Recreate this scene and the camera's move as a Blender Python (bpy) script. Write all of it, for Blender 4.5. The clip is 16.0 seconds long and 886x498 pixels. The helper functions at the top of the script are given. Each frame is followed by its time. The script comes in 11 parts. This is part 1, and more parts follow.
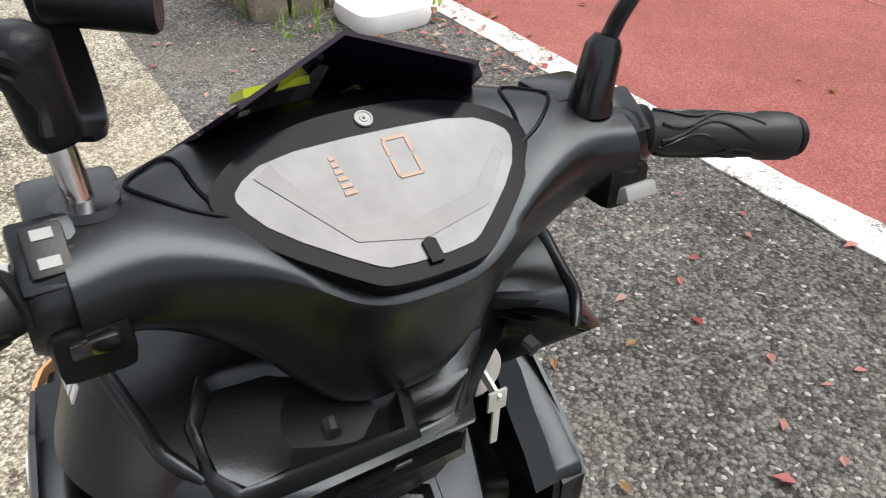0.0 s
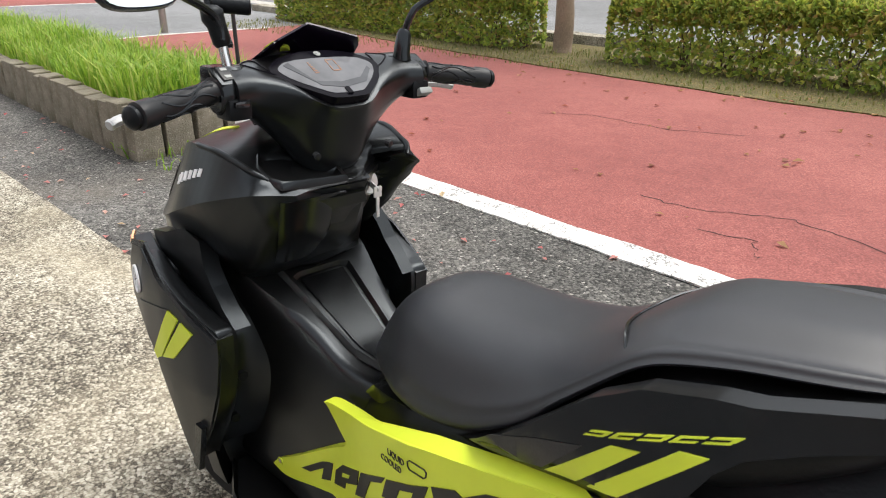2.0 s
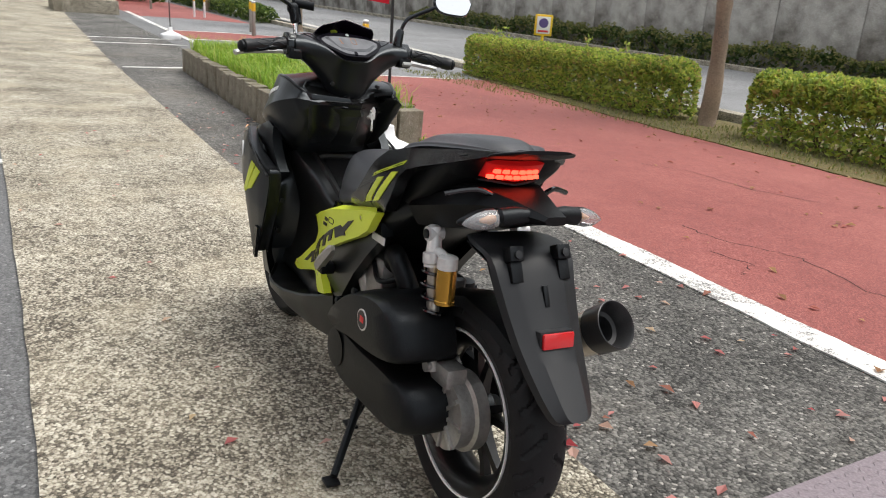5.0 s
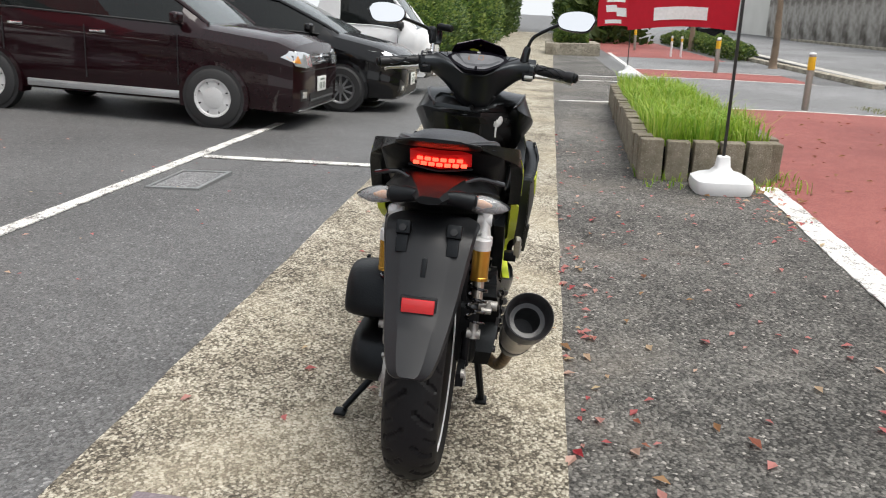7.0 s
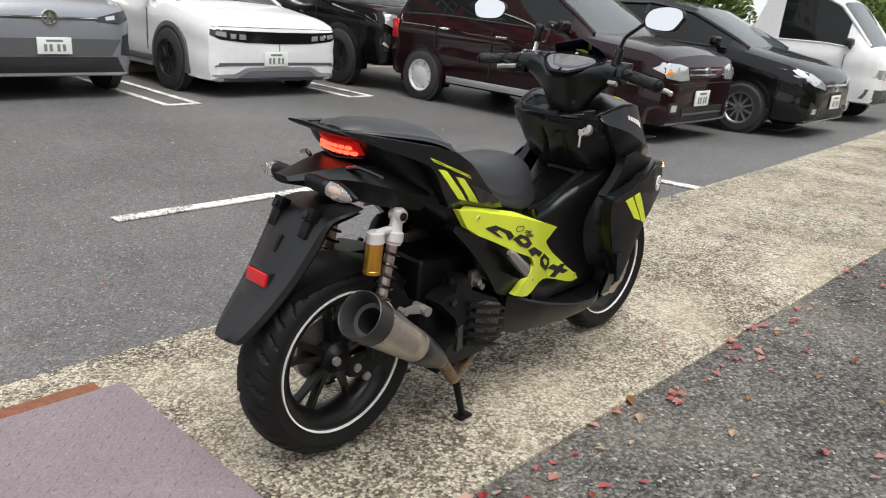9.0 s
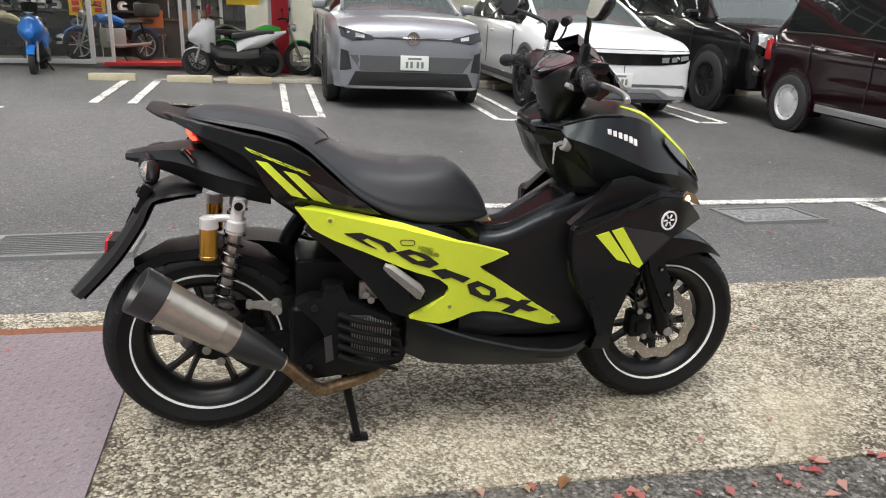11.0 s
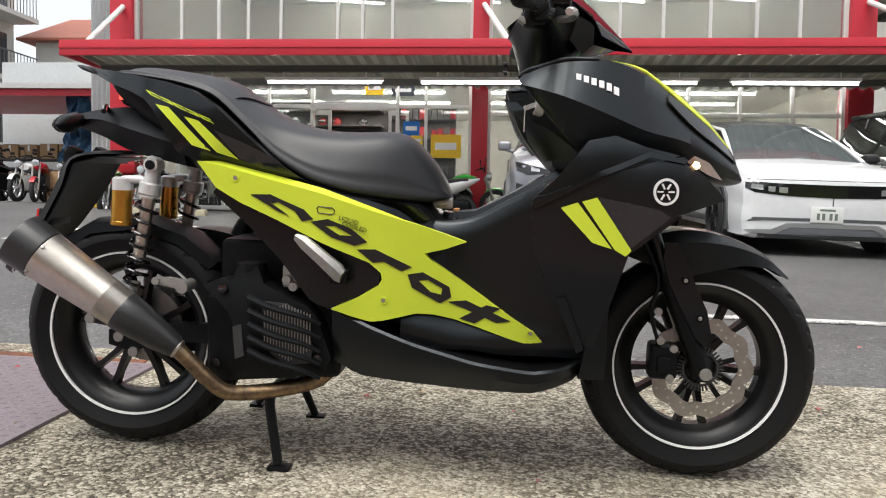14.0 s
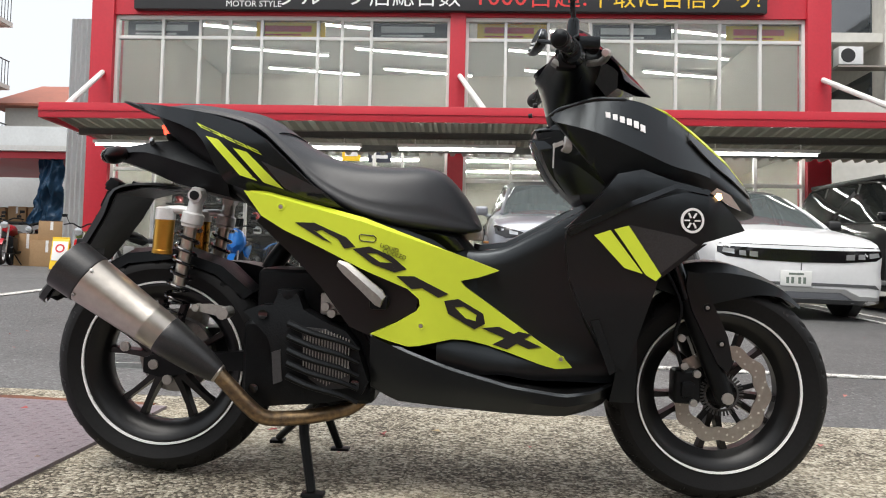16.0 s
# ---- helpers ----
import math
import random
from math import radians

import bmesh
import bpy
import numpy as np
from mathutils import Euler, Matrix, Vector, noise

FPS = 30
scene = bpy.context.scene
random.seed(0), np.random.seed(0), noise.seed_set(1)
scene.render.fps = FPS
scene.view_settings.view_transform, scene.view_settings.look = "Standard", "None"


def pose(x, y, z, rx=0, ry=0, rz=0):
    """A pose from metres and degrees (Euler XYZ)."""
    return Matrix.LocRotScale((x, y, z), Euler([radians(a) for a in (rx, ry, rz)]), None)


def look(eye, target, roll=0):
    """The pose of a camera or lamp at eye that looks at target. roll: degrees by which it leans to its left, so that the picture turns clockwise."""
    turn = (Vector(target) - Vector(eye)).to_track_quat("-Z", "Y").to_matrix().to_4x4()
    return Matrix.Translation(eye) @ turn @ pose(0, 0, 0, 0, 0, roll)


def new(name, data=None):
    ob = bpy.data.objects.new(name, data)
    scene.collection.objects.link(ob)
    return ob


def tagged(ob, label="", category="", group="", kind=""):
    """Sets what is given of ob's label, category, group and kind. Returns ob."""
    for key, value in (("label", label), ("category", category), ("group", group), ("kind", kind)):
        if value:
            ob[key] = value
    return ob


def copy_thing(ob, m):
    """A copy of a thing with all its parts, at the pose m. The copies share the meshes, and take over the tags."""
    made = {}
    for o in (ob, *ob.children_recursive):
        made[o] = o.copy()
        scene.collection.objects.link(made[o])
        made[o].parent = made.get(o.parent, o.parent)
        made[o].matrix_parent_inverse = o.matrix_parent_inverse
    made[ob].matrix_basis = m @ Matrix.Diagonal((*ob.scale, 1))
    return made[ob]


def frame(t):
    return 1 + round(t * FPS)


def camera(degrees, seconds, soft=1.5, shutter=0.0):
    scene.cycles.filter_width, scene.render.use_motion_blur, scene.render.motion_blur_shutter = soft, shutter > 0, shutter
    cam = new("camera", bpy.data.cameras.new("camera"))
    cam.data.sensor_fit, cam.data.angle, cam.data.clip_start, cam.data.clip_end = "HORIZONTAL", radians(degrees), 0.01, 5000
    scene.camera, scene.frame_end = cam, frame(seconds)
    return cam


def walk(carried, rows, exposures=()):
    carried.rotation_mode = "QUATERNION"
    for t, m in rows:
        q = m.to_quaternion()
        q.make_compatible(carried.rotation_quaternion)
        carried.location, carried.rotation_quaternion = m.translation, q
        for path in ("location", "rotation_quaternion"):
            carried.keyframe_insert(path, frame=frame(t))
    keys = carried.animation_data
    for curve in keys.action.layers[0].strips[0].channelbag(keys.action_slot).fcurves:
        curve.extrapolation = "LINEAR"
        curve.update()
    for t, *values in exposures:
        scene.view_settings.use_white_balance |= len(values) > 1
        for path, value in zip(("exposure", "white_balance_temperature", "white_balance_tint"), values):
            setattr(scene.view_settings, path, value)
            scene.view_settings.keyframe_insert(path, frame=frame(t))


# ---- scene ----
cam = camera(61.1, 16.0, soft=1.05, shutter=0.12)
PATH = [
    (0, (-0.062, 0.115, 1.274), (1.312, -0.741, 0.099), -0.7),
    (0.5, (-0.206, 0.242, 1.296), (1.198, -0.722, 0.247), -0.4),
    (1, (-0.351, 0.388, 1.286), (1.045, -0.68, 0.332), -0.6),
    (1.5, (-0.549, 0.534, 1.278), (0.814, -0.653, 0.423), -0.7),
    (2, (-0.725, 0.678, 1.266), (0.578, -0.611, 0.466), -0.4),
    (2.5, (-0.782, 0.824, 1.233), (0.467, -0.542, 0.475), 1.0),
    (3, (-0.929, 1.005, 1.222), (0.293, -0.406, 0.504), 2.3),
    (3.2, (-1.042, 1.058, 1.204), (0.189, -0.351, 0.497), 2.3),
    (3.9, (-1.36, 1.118, 1.187), (-0.035, -0.224, 0.522), 3.5),
    (4.6, (-1.738, 1.016, 1.208), (-0.23, -0.124, 0.555), 4.0),
    (5.3, (-2.078, 0.736, 1.222), (-0.367, -0.07, 0.571), 3.8),
    (5.5, (-2.13, 0.644, 1.222), (-0.375, -0.059, 0.568), 3.5),
    (6, (-2.358, 0.378, 1.219), (-0.509, -0.026, 0.572), 3.0),
    (6.5, (-2.455, 0.072, 1.219), (-0.562, -0.037, 0.582), 2.0),
    (7, (-2.457, -0.275, 1.204), (-0.563, -0.052, 0.602), 0.7),
    (7.5, (-2.426, -0.622, 1.199), (-0.586, -0.102, 0.614), 0.2),
    (8, (-2.257, -0.919, 1.19), (-0.524, -0.097, 0.623), 0.2),
    (8.5, (-2.093, -1.238, 1.175), (-0.508, -0.159, 0.606), 0.9),
    (9, (-1.823, -1.498, 1.163), (-0.426, -0.192, 0.577), 1.5),
    (9.2, (-1.707, -1.599, 1.169), (-0.395, -0.209, 0.58), 1.6),
    (9.9, (-1.247, -1.864, 1.147), (-0.272, -0.222, 0.552), 1.7),
    (10.6, (-0.732, -1.997, 1.112), (-0.116, -0.182, 0.539), 1.3),
    (11.3, (-0.307, -2.086, 1.094), (0.007, -0.183, 0.567), 1.1),
    (11.5, (-0.205, -2.093, 1.097), (0.042, -0.178, 0.574), 1.2),
    (12, (0.027, -2.184, 1.094), (0.089, -0.241, 0.625), 1.2),
    (12.5, (0.145, -2.135, 1.023), (0.103, -0.18, 0.604), 1.4),
    (13, (0.2, -1.947, 0.891), (0.095, 0.021, 0.555), 1.5),
    (13.5, (0.233, -1.824, 0.710), (0.081, 0.162, 0.499), 1.3),
    (14, (0.239, -1.81, 0.588), (0.068, 0.183, 0.495), 1.0),
    (14.5, (0.206, -1.838, 0.531), (0.035, 0.154, 0.529), 0.7),
    (15, (0.188, -1.856, 0.499), (0.003, 0.135, 0.538), 0.8),
    (15.5, (0.14, -1.872, 0.491), (-0.003, 0.121, 0.577), 1.1),
    (16, (0.09, -1.895, 0.492), (0.006, 0.101, 0.587), 1.3),]
walk(cam, [(t, look(eye, target, roll)) for t, eye, target, roll in PATH], ((0, 1.44), (1.5, 1.44), (3.2, 1.62), (5.3, 1.24), (16, 1.22)))

# light: an overcast sky with a broad weak sun
world = bpy.data.worlds.new("overcast")
scene.world = world
world.use_nodes = True
wn = world.node_tree.nodes
sky = wn.new("ShaderNodeTexSky")
sky.sky_type, sky.sun_disc = "NISHITA", False
sky.sun_elevation, sky.sun_rotation = radians(66), radians(200)
sky.air_density, sky.dust_density, sky.ozone_density = 1.0, 6.0, 0.6
pale = wn.new("ShaderNodeMix")
pale.data_type, pale.blend_type = "RGBA", "MIX"
pale.inputs[0].default_value = 0.75
pale.inputs[7].default_value = (9.0, 9.3, 9.6, 1)
world.node_tree.links.new(sky.outputs[0], pale.inputs[6])
world.node_tree.links.new(pale.outputs[2], wn["Background"].inputs[0])
wn["Background"].inputs[1].default_value = 0.058
sun = new("sun", bpy.data.lights.new("sun", "SUN"))
sun.data.energy, sun.data.angle, sun.data.color = 1.5, radians(45), (1.0, 0.97, 0.92)
sun.rotation_euler = (radians(24), 0, radians(-20))
scene.view_settings.exposure = 1.22


# ---- materials ----
def material(name, colour, rough=0.5, metal=0.0, vary=0.12, scale=6.0, bump=0.0, bump_scale=60.0, coat=0.0, second=None, second_scale=1.5, per_object=0.0, spec=0.5):
    """A surface with grain and a broader wear pattern, in real-world size."""
    m = bpy.data.materials.new(name)
    m.use_nodes = True
    n, link = m.node_tree.nodes, m.node_tree.links.new
    b = n["Principled BSDF"]
    b.inputs["Roughness"].default_value, b.inputs["Metallic"].default_value = rough, metal
    b.inputs["Specular IOR Level"].default_value = spec
    b.inputs["Coat Weight"].default_value, b.inputs["Coat Roughness"].default_value = coat, 0.04
    co = n.new("ShaderNodeTexCoord")
    fine = n.new("ShaderNodeTexNoise")
    fine.inputs["Scale"].default_value, fine.inputs["Detail"].default_value = scale * 8, 6
    broad = n.new("ShaderNodeTexNoise")
    broad.inputs["Scale"].default_value, broad.inputs["Detail"].default_value = second_scale, 4
    link(co.outputs["Object"], fine.inputs["Vector"])
    link(co.outputs["Object"], broad.inputs["Vector"])
    both = n.new("ShaderNodeMix")
    both.inputs[0].default_value = 0.5
    link(fine.outputs[0], both.inputs[2])
    link(broad.outputs[0], both.inputs[3])
    ramp = n.new("ShaderNodeValToRGB")
    dark = second or tuple(c * (1 - vary) for c in colour)
    light = tuple(min(1.0, c * (1 + vary)) for c in colour)
    ramp.color_ramp.elements[0].position, ramp.color_ramp.elements[1].position = 0.32, 0.68
    ramp.color_ramp.elements[0].color, ramp.color_ramp.elements[1].color = (*dark, 1), (*light, 1)
    link(both.outputs[0], ramp.inputs[0])
    out = ramp.outputs[0]
    if per_object:
        info = n.new("ShaderNodeObjectInfo")
        hsv = n.new("ShaderNodeHueSaturation")
        span = n.new("ShaderNodeMapRange")
        span.inputs[3].default_value, span.inputs[4].default_value = 1 - per_object, 1 + per_object
        link(info.outputs["Random"], span.inputs[0])
        link(span.outputs[0], hsv.inputs["Value"])
        link(out, hsv.inputs["Color"])
        out = hsv.outputs[0]
    link(out, b.inputs["Base Color"])
    rr = n.new("ShaderNodeMapRange")
    rr.inputs[3].default_value, rr.inputs[4].default_value = max(0.02, rough - 0.08 * min(1, rough * 3)), min(1, rough + 0.08 * min(1, rough * 3))
    link(broad.outputs[0], rr.inputs[0])
    link(rr.outputs[0], b.inputs["Roughness"])
    if bump:
        bn = n.new("ShaderNodeTexNoise")
        bn.inputs["Scale"].default_value, bn.inputs["Detail"].default_value = bump_scale, 5
        link(co.outputs["Object"], bn.inputs["Vector"])
        bb = n.new("ShaderNodeBump")
        bb.inputs["Strength"].default_value, bb.inputs["Distance"].default_value = bump, 0.004
        link(bn.outputs[0], bb.inputs["Height"])
        link(bb.outputs[0], b.inputs["Normal"])
    return m


def aggregate(name, binder, stone_a, stone_b, size, share, rough, bump, stain, stain_scale=0.7, stain_amount=0.5):
    """Stones bedded in a binder, with broad stains."""
    m = bpy.data.materials.new(name)
    m.use_nodes = True
    n, link = m.node_tree.nodes, m.node_tree.links.new
    b = n["Principled BSDF"]
    b.inputs["Roughness"].default_value = rough
    b.inputs["Specular IOR Level"].default_value = 0.35
    co = n.new("ShaderNodeTexCoord")
    warp = n.new("ShaderNodeTexNoise")
    warp.inputs["Scale"].default_value = 1.0 / size * 0.6
    link(co.outputs["Object"], warp.inputs["Vector"])
    add = n.new("ShaderNodeMix")
    add.data_type, add.blend_type = "RGBA", "LINEAR_LIGHT"
    add.inputs[0].default_value = size * 0.35
    link(co.outputs["Object"], add.inputs[6])
    link(warp.outputs[1], add.inputs[7])
    cells = n.new("ShaderNodeTexVoronoi")
    cells.inputs["Scale"].default_value, cells.inputs["Randomness"].default_value = 1.0 / size, 1.0
    link(add.outputs[2], cells.inputs["Vector"])
    sep = n.new("ShaderNodeSeparateColor")
    link(cells.outputs["Color"], sep.inputs[0])
    tint = n.new("ShaderNodeMix")
    tint.data_type = "RGBA"
    tint.inputs[6].default_value, tint.inputs[7].default_value = (*stone_a, 1), (*stone_b, 1)
    link(sep.outputs[0], tint.inputs[0])
    pick = n.new("ShaderNodeMath")
    pick.operation = "LESS_THAN"
    pick.inputs[1].default_value = share
    link(sep.outputs[1], pick.inputs[0])
    near = n.new("ShaderNodeMapRange")
    near.inputs[1].default_value, near.inputs[2].default_value, near.inputs[3].default_value, near.inputs[4].default_value = 0.28, 0.5, 1.0, 0.0
    link(cells.outputs["Distance"], near.inputs[0])
    mask = n.new("ShaderNodeMath")
    mask.operation = "MULTIPLY"
    link(pick.outputs[0], mask.inputs[0])
    link(near.outputs[0], mask.inputs[1])
    grain = n.new("ShaderNodeTexNoise")
    grain.inputs["Scale"].default_value, grain.inputs["Detail"].default_value = 2.2 / size, 5
    link(co.outputs["Object"], grain.inputs["Vector"])
    base = n.new("ShaderNodeMix")
    base.data_type = "RGBA"
    base.inputs[6].default_value = (*[c * 0.55 for c in binder], 1)
    base.inputs[7].default_value = (*[c * 1.45 for c in binder], 1)
    link(grain.outputs[0], base.inputs[0])
    mixed = n.new("ShaderNodeMix")
    mixed.data_type = "RGBA"
    link(mask.outputs[0], mixed.inputs[0])
    link(base.outputs[2], mixed.inputs[6])
    link(tint.outputs[2], mixed.inputs[7])
    broad = n.new("ShaderNodeTexNoise")
    broad.inputs["Scale"].default_value, broad.inputs["Detail"].default_value, broad.inputs["Roughness"].default_value = stain_scale, 7, 0.65
    link(co.outputs["Object"], broad.inputs["Vector"])
    sr = n.new("ShaderNodeMapRange")
    sr.inputs[1].default_value, sr.inputs[2].default_value, sr.inputs[3].default_value, sr.inputs[4].default_value = 0.38, 0.66, 0.0, stain_amount
    link(broad.outputs[0], sr.inputs[0])
    stained = n.new("ShaderNodeMix")
    stained.data_type, stained.blend_type = "RGBA", "MULTIPLY"
    stained.inputs[7].default_value = (*stain, 1)
    link(sr.outputs[0], stained.inputs[0])
    link(mixed.outputs[2], stained.inputs[6])
    link(stained.outputs[2], b.inputs["Base Color"])
    bb = n.new("ShaderNodeBump")
    bb.inputs["Strength"].default_value, bb.inputs["Distance"].default_value = bump, size * 0.5
    hh = n.new("ShaderNodeMath")
    hh.operation = "MULTIPLY_ADD"
    hh.inputs[1].default_value = 0.8
    link(grain.outputs[0], hh.inputs[0])
    link(near.outputs[0], hh.inputs[2])
    link(hh.outputs[0], bb.inputs["Height"])
    link(bb.outputs[0], b.inputs["Normal"])
    return m


def glass(name, tint=(0.9, 0.95, 0.95), rough=0.0, solid=0.15, body=(0.02, 0.025, 0.03), ior=1.5):
    """A thin pane: clear with a mirror-like gloss, partly dark."""
    m = bpy.data.materials.new(name)
    m.use_nodes = True
    n, link = m.node_tree.nodes, m.node_tree.links.new
    n.remove(n["Principled BSDF"])
    clear, gloss, dark = n.new("ShaderNodeBsdfTransparent"), n.new("ShaderNodeBsdfGlossy"), n.new("ShaderNodeBsdfDiffuse")
    clear.inputs[0].default_value = (*tint, 1)
    dark.inputs[0].default_value = (*body, 1)
    gloss.inputs["Roughness"].default_value = rough
    a, c = n.new("ShaderNodeMixShader"), n.new("ShaderNodeMixShader")
    a.inputs[0].default_value = solid
    link(clear.outputs[0], a.inputs[1])
    link(dark.outputs[0], a.inputs[2])
    fr = n.new("ShaderNodeFresnel")
    fr.inputs[0].default_value = ior
    link(fr.outputs[0], c.inputs[0])
    link(a.outputs[0], c.inputs[1])
    link(gloss.outputs[0], c.inputs[2])
    link(c.outputs[0], n["Material Output"].inputs[0])
    return m


def glow(name, colour, strength):
    m = bpy.data.materials.new(name)
    m.use_nodes = True
    b = m.node_tree.nodes["Principled BSDF"]
    b.inputs["Base Color"].default_value = (*colour, 1)
    b.inputs["Emission Color"].default_value = (*colour, 1)
    b.inputs["Emission Strength"].default_value = strength
    return m


def stones(name, ramp, size, mid, broad, rough, bump, film=None, spec=0.35, speck=None):
    """Close-packed stones of mixed tone, patchy at two wider scales; film: (colour, scale, low, high) of paste left over them."""
    m = bpy.data.materials.new(name)
    m.use_nodes = True
    n, link = m.node_tree.nodes, m.node_tree.links.new
    b = n["Principled BSDF"]
    b.inputs["Roughness"].default_value, b.inputs["Specular IOR Level"].default_value = rough, spec
    co = n.new("ShaderNodeTexCoord")

    def noise(scale, detail=5, rough=0.6):
        q = n.new("ShaderNodeTexNoise")
        q.inputs["Scale"].default_value, q.inputs["Detail"].default_value, q.inputs["Roughness"].default_value = scale, detail, rough
        link(co.outputs["Object"], q.inputs["Vector"])
        return q

    def maths(op, x, y):
        q = n.new("ShaderNodeMath")
        q.operation = op
        for i, w in enumerate((x, y)):
            if isinstance(w, (int, float)):
                q.inputs[i].default_value = w
            else:
                link(w, q.inputs[i])
        return q.outputs[0]

    warp = noise(0.5 / size)
    add = n.new("ShaderNodeMix")
    add.data_type, add.blend_type = "RGBA", "LINEAR_LIGHT"
    add.inputs[0].default_value = size * 0.5
    link(co.outputs["Object"], add.inputs[6])
    link(warp.outputs[1], add.inputs[7])
    cells = n.new("ShaderNodeTexVoronoi")
    cells.inputs["Scale"].default_value = 1.0 / size
    link(add.outputs[2], cells.inputs["Vector"])
    sep = n.new("ShaderNodeSeparateColor")
    link(cells.outputs["Color"], sep.inputs[0])
    edge = n.new("ShaderNodeMapRange")
    edge.inputs[1].default_value, edge.inputs[2].default_value, edge.inputs[3].default_value, edge.inputs[4].default_value = 0.35, 0.75, 0.0, -0.22
    link(cells.outputs["Distance"], edge.inputs[0])
    fine = noise(1.6 / size, 4)
    v = maths("ADD", maths("MULTIPLY", sep.outputs[0], 0.7), 0.15)
    v = maths("ADD", v, edge.outputs[0])
    for q, amount in ((fine, 0.7), (noise(mid[0]), mid[1]), (noise(broad[0], 6, 0.55), broad[1])):
        v = maths("ADD", v, maths("MULTIPLY", maths("SUBTRACT", q.outputs[0], 0.5), amount))
    cr = n.new("ShaderNodeValToRGB")
    els = cr.color_ramp.elements
    while len(els) < len(ramp):
        els.new(0.5)
    for e, (p, c) in zip(els, ramp):
        e.position, e.color = p, (*c, 1)
    link(v, cr.inputs[0])
    out = cr.outputs[0]
    if film:
        fr = n.new("ShaderNodeMapRange")
        fr.inputs[1].default_value, fr.inputs[2].default_value = film[2], film[3]
        fr.inputs[4].default_value = film[4]
        link(maths("ADD", noise(film[1], 7, 0.6).outputs[0], maths("MULTIPLY", maths("SUBTRACT", fine.outputs[0], 0.5), 0.25)), fr.inputs[0])
        mx = n.new("ShaderNodeMix")
        mx.data_type = "RGBA"
        mx.inputs[7].default_value = (*film[0], 1)
        link(fr.outputs[0], mx.inputs[0])
        link(out, mx.inputs[6])
        out = mx.outputs[2]
    if speck:
        pick = maths("GREATER_THAN", sep.outputs[1], 1 - speck[1])
        sx = n.new("ShaderNodeMix")
        sx.data_type = "RGBA"
        sx.inputs[7].default_value = (*speck[0], 1)
        link(pick, sx.inputs[0])
        link(out, sx.inputs[6])
        out = sx.outputs[2]
    link(out, b.inputs["Base Color"])
    bb = n.new("ShaderNodeBump")
    bb.inputs["Strength"].default_value, bb.inputs["Distance"].default_value = bump, size * 0.6
    link(maths("ADD", maths("MULTIPLY", edge.outputs[0], 3.0), fine.outputs[0]), bb.inputs["Height"])
    link(bb.outputs[0], b.inputs["Normal"])
    return m


def greys(*levels, warm=0.97, blue=0.93):
    return [(p, (v, v * warm, v * blue)) for p, v in levels]


ASPHALT = stones("asphalt_lot", greys((0, 0.042), (0.4, 0.096), (0.75, 0.141), (1, 0.21), warm=1.0, blue=1.0), 0.009, (9, 0.4), (0.6, 0.9), 0.58, 0.4, spec=0.5, speck=((0.27, 0.27, 0.265), 0.02))
PAVEMENT = stones("asphalt_pavement", greys((0, 0.020), (0.35, 0.082), (0.65, 0.155), (1, 0.27), warm=0.96, blue=0.88), 0.011, (10, 0.7), (0.9, 1.1), 0.75, 1.0, film=((0.20, 0.175, 0.145), 0.8, 0.55, 0.72, 0.5), speck=((0.36, 0.34, 0.31), 0.022))
CONCRETE = stones("washed_concrete", [(0, (0.062, 0.054, 0.041)), (0.3, (0.192, 0.168, 0.129)), (0.55, (0.40, 0.364, 0.286)), (1, (0.70, 0.665, 0.565))], 0.009, (16, 0.9), (1.5, 0.9), 0.9, 1.0, film=((0.50, 0.44, 0.32), 1.3, 0.50, 0.68, 0.45))
RED_PATH = stones("red_path", [(0, (0.145, 0.038, 0.034)), (0.5, (0.255, 0.071, 0.061)), (1, (0.39, 0.15, 0.125))], 0.006, (6, 0.5), (0.5, 0.9), 0.7, 0.3)
ROAD = stones("road_asphalt", greys((0, 0.10), (0.5, 0.20), (1, 0.32), warm=1.01, blue=1.03), 0.012, (3, 0.4), (0.25, 0.9), 0.85, 0.3)
OLD_CONCRETE = stones("old_concrete", [(0, (0.095, 0.084, 0.064)), (0.45, (0.30, 0.270, 0.213)), (1, (0.56, 0.515, 0.43))], 0.012, (9, 0.9), (1.6, 1.4), 0.9, 0.6)
SOIL = aggregate("leaf_litter", (0.14, 0.11, 0.05), (0.09, 0.14, 0.03), (0.32, 0.22, 0.10), 0.03, 0.7, 0.95, 0.8, (0.5, 0.6, 0.35), 1.2, 0.8)
WORN_WHITE = stones("worn_white_line", [(0, (0.16, 0.155, 0.15)), (0.14, (0.40, 0.39, 0.37)), (0.30, (0.60, 0.59, 0.56)), (1, (0.78, 0.78, 0.75))], 0.010, (14, 1.3), (3.5, 1.9), 0.7, 0.4)
STEEL_PLATE = aggregate("plum_steel_plate", (0.20, 0.168, 0.185), (0.15, 0.128, 0.14), (0.25, 0.215, 0.235), 0.014, 0.4, 0.45, 0.25, (0.75, 0.7, 0.7), 1.5, 0.6)
RUST = material("rust", (0.20, 0.075, 0.035), 0.85, 0.2, 0.4, 8, 0.5, 90, second=(0.08, 0.04, 0.03))


# ---- mesh helpers ----
from mathutils.bvhtree import BVHTree


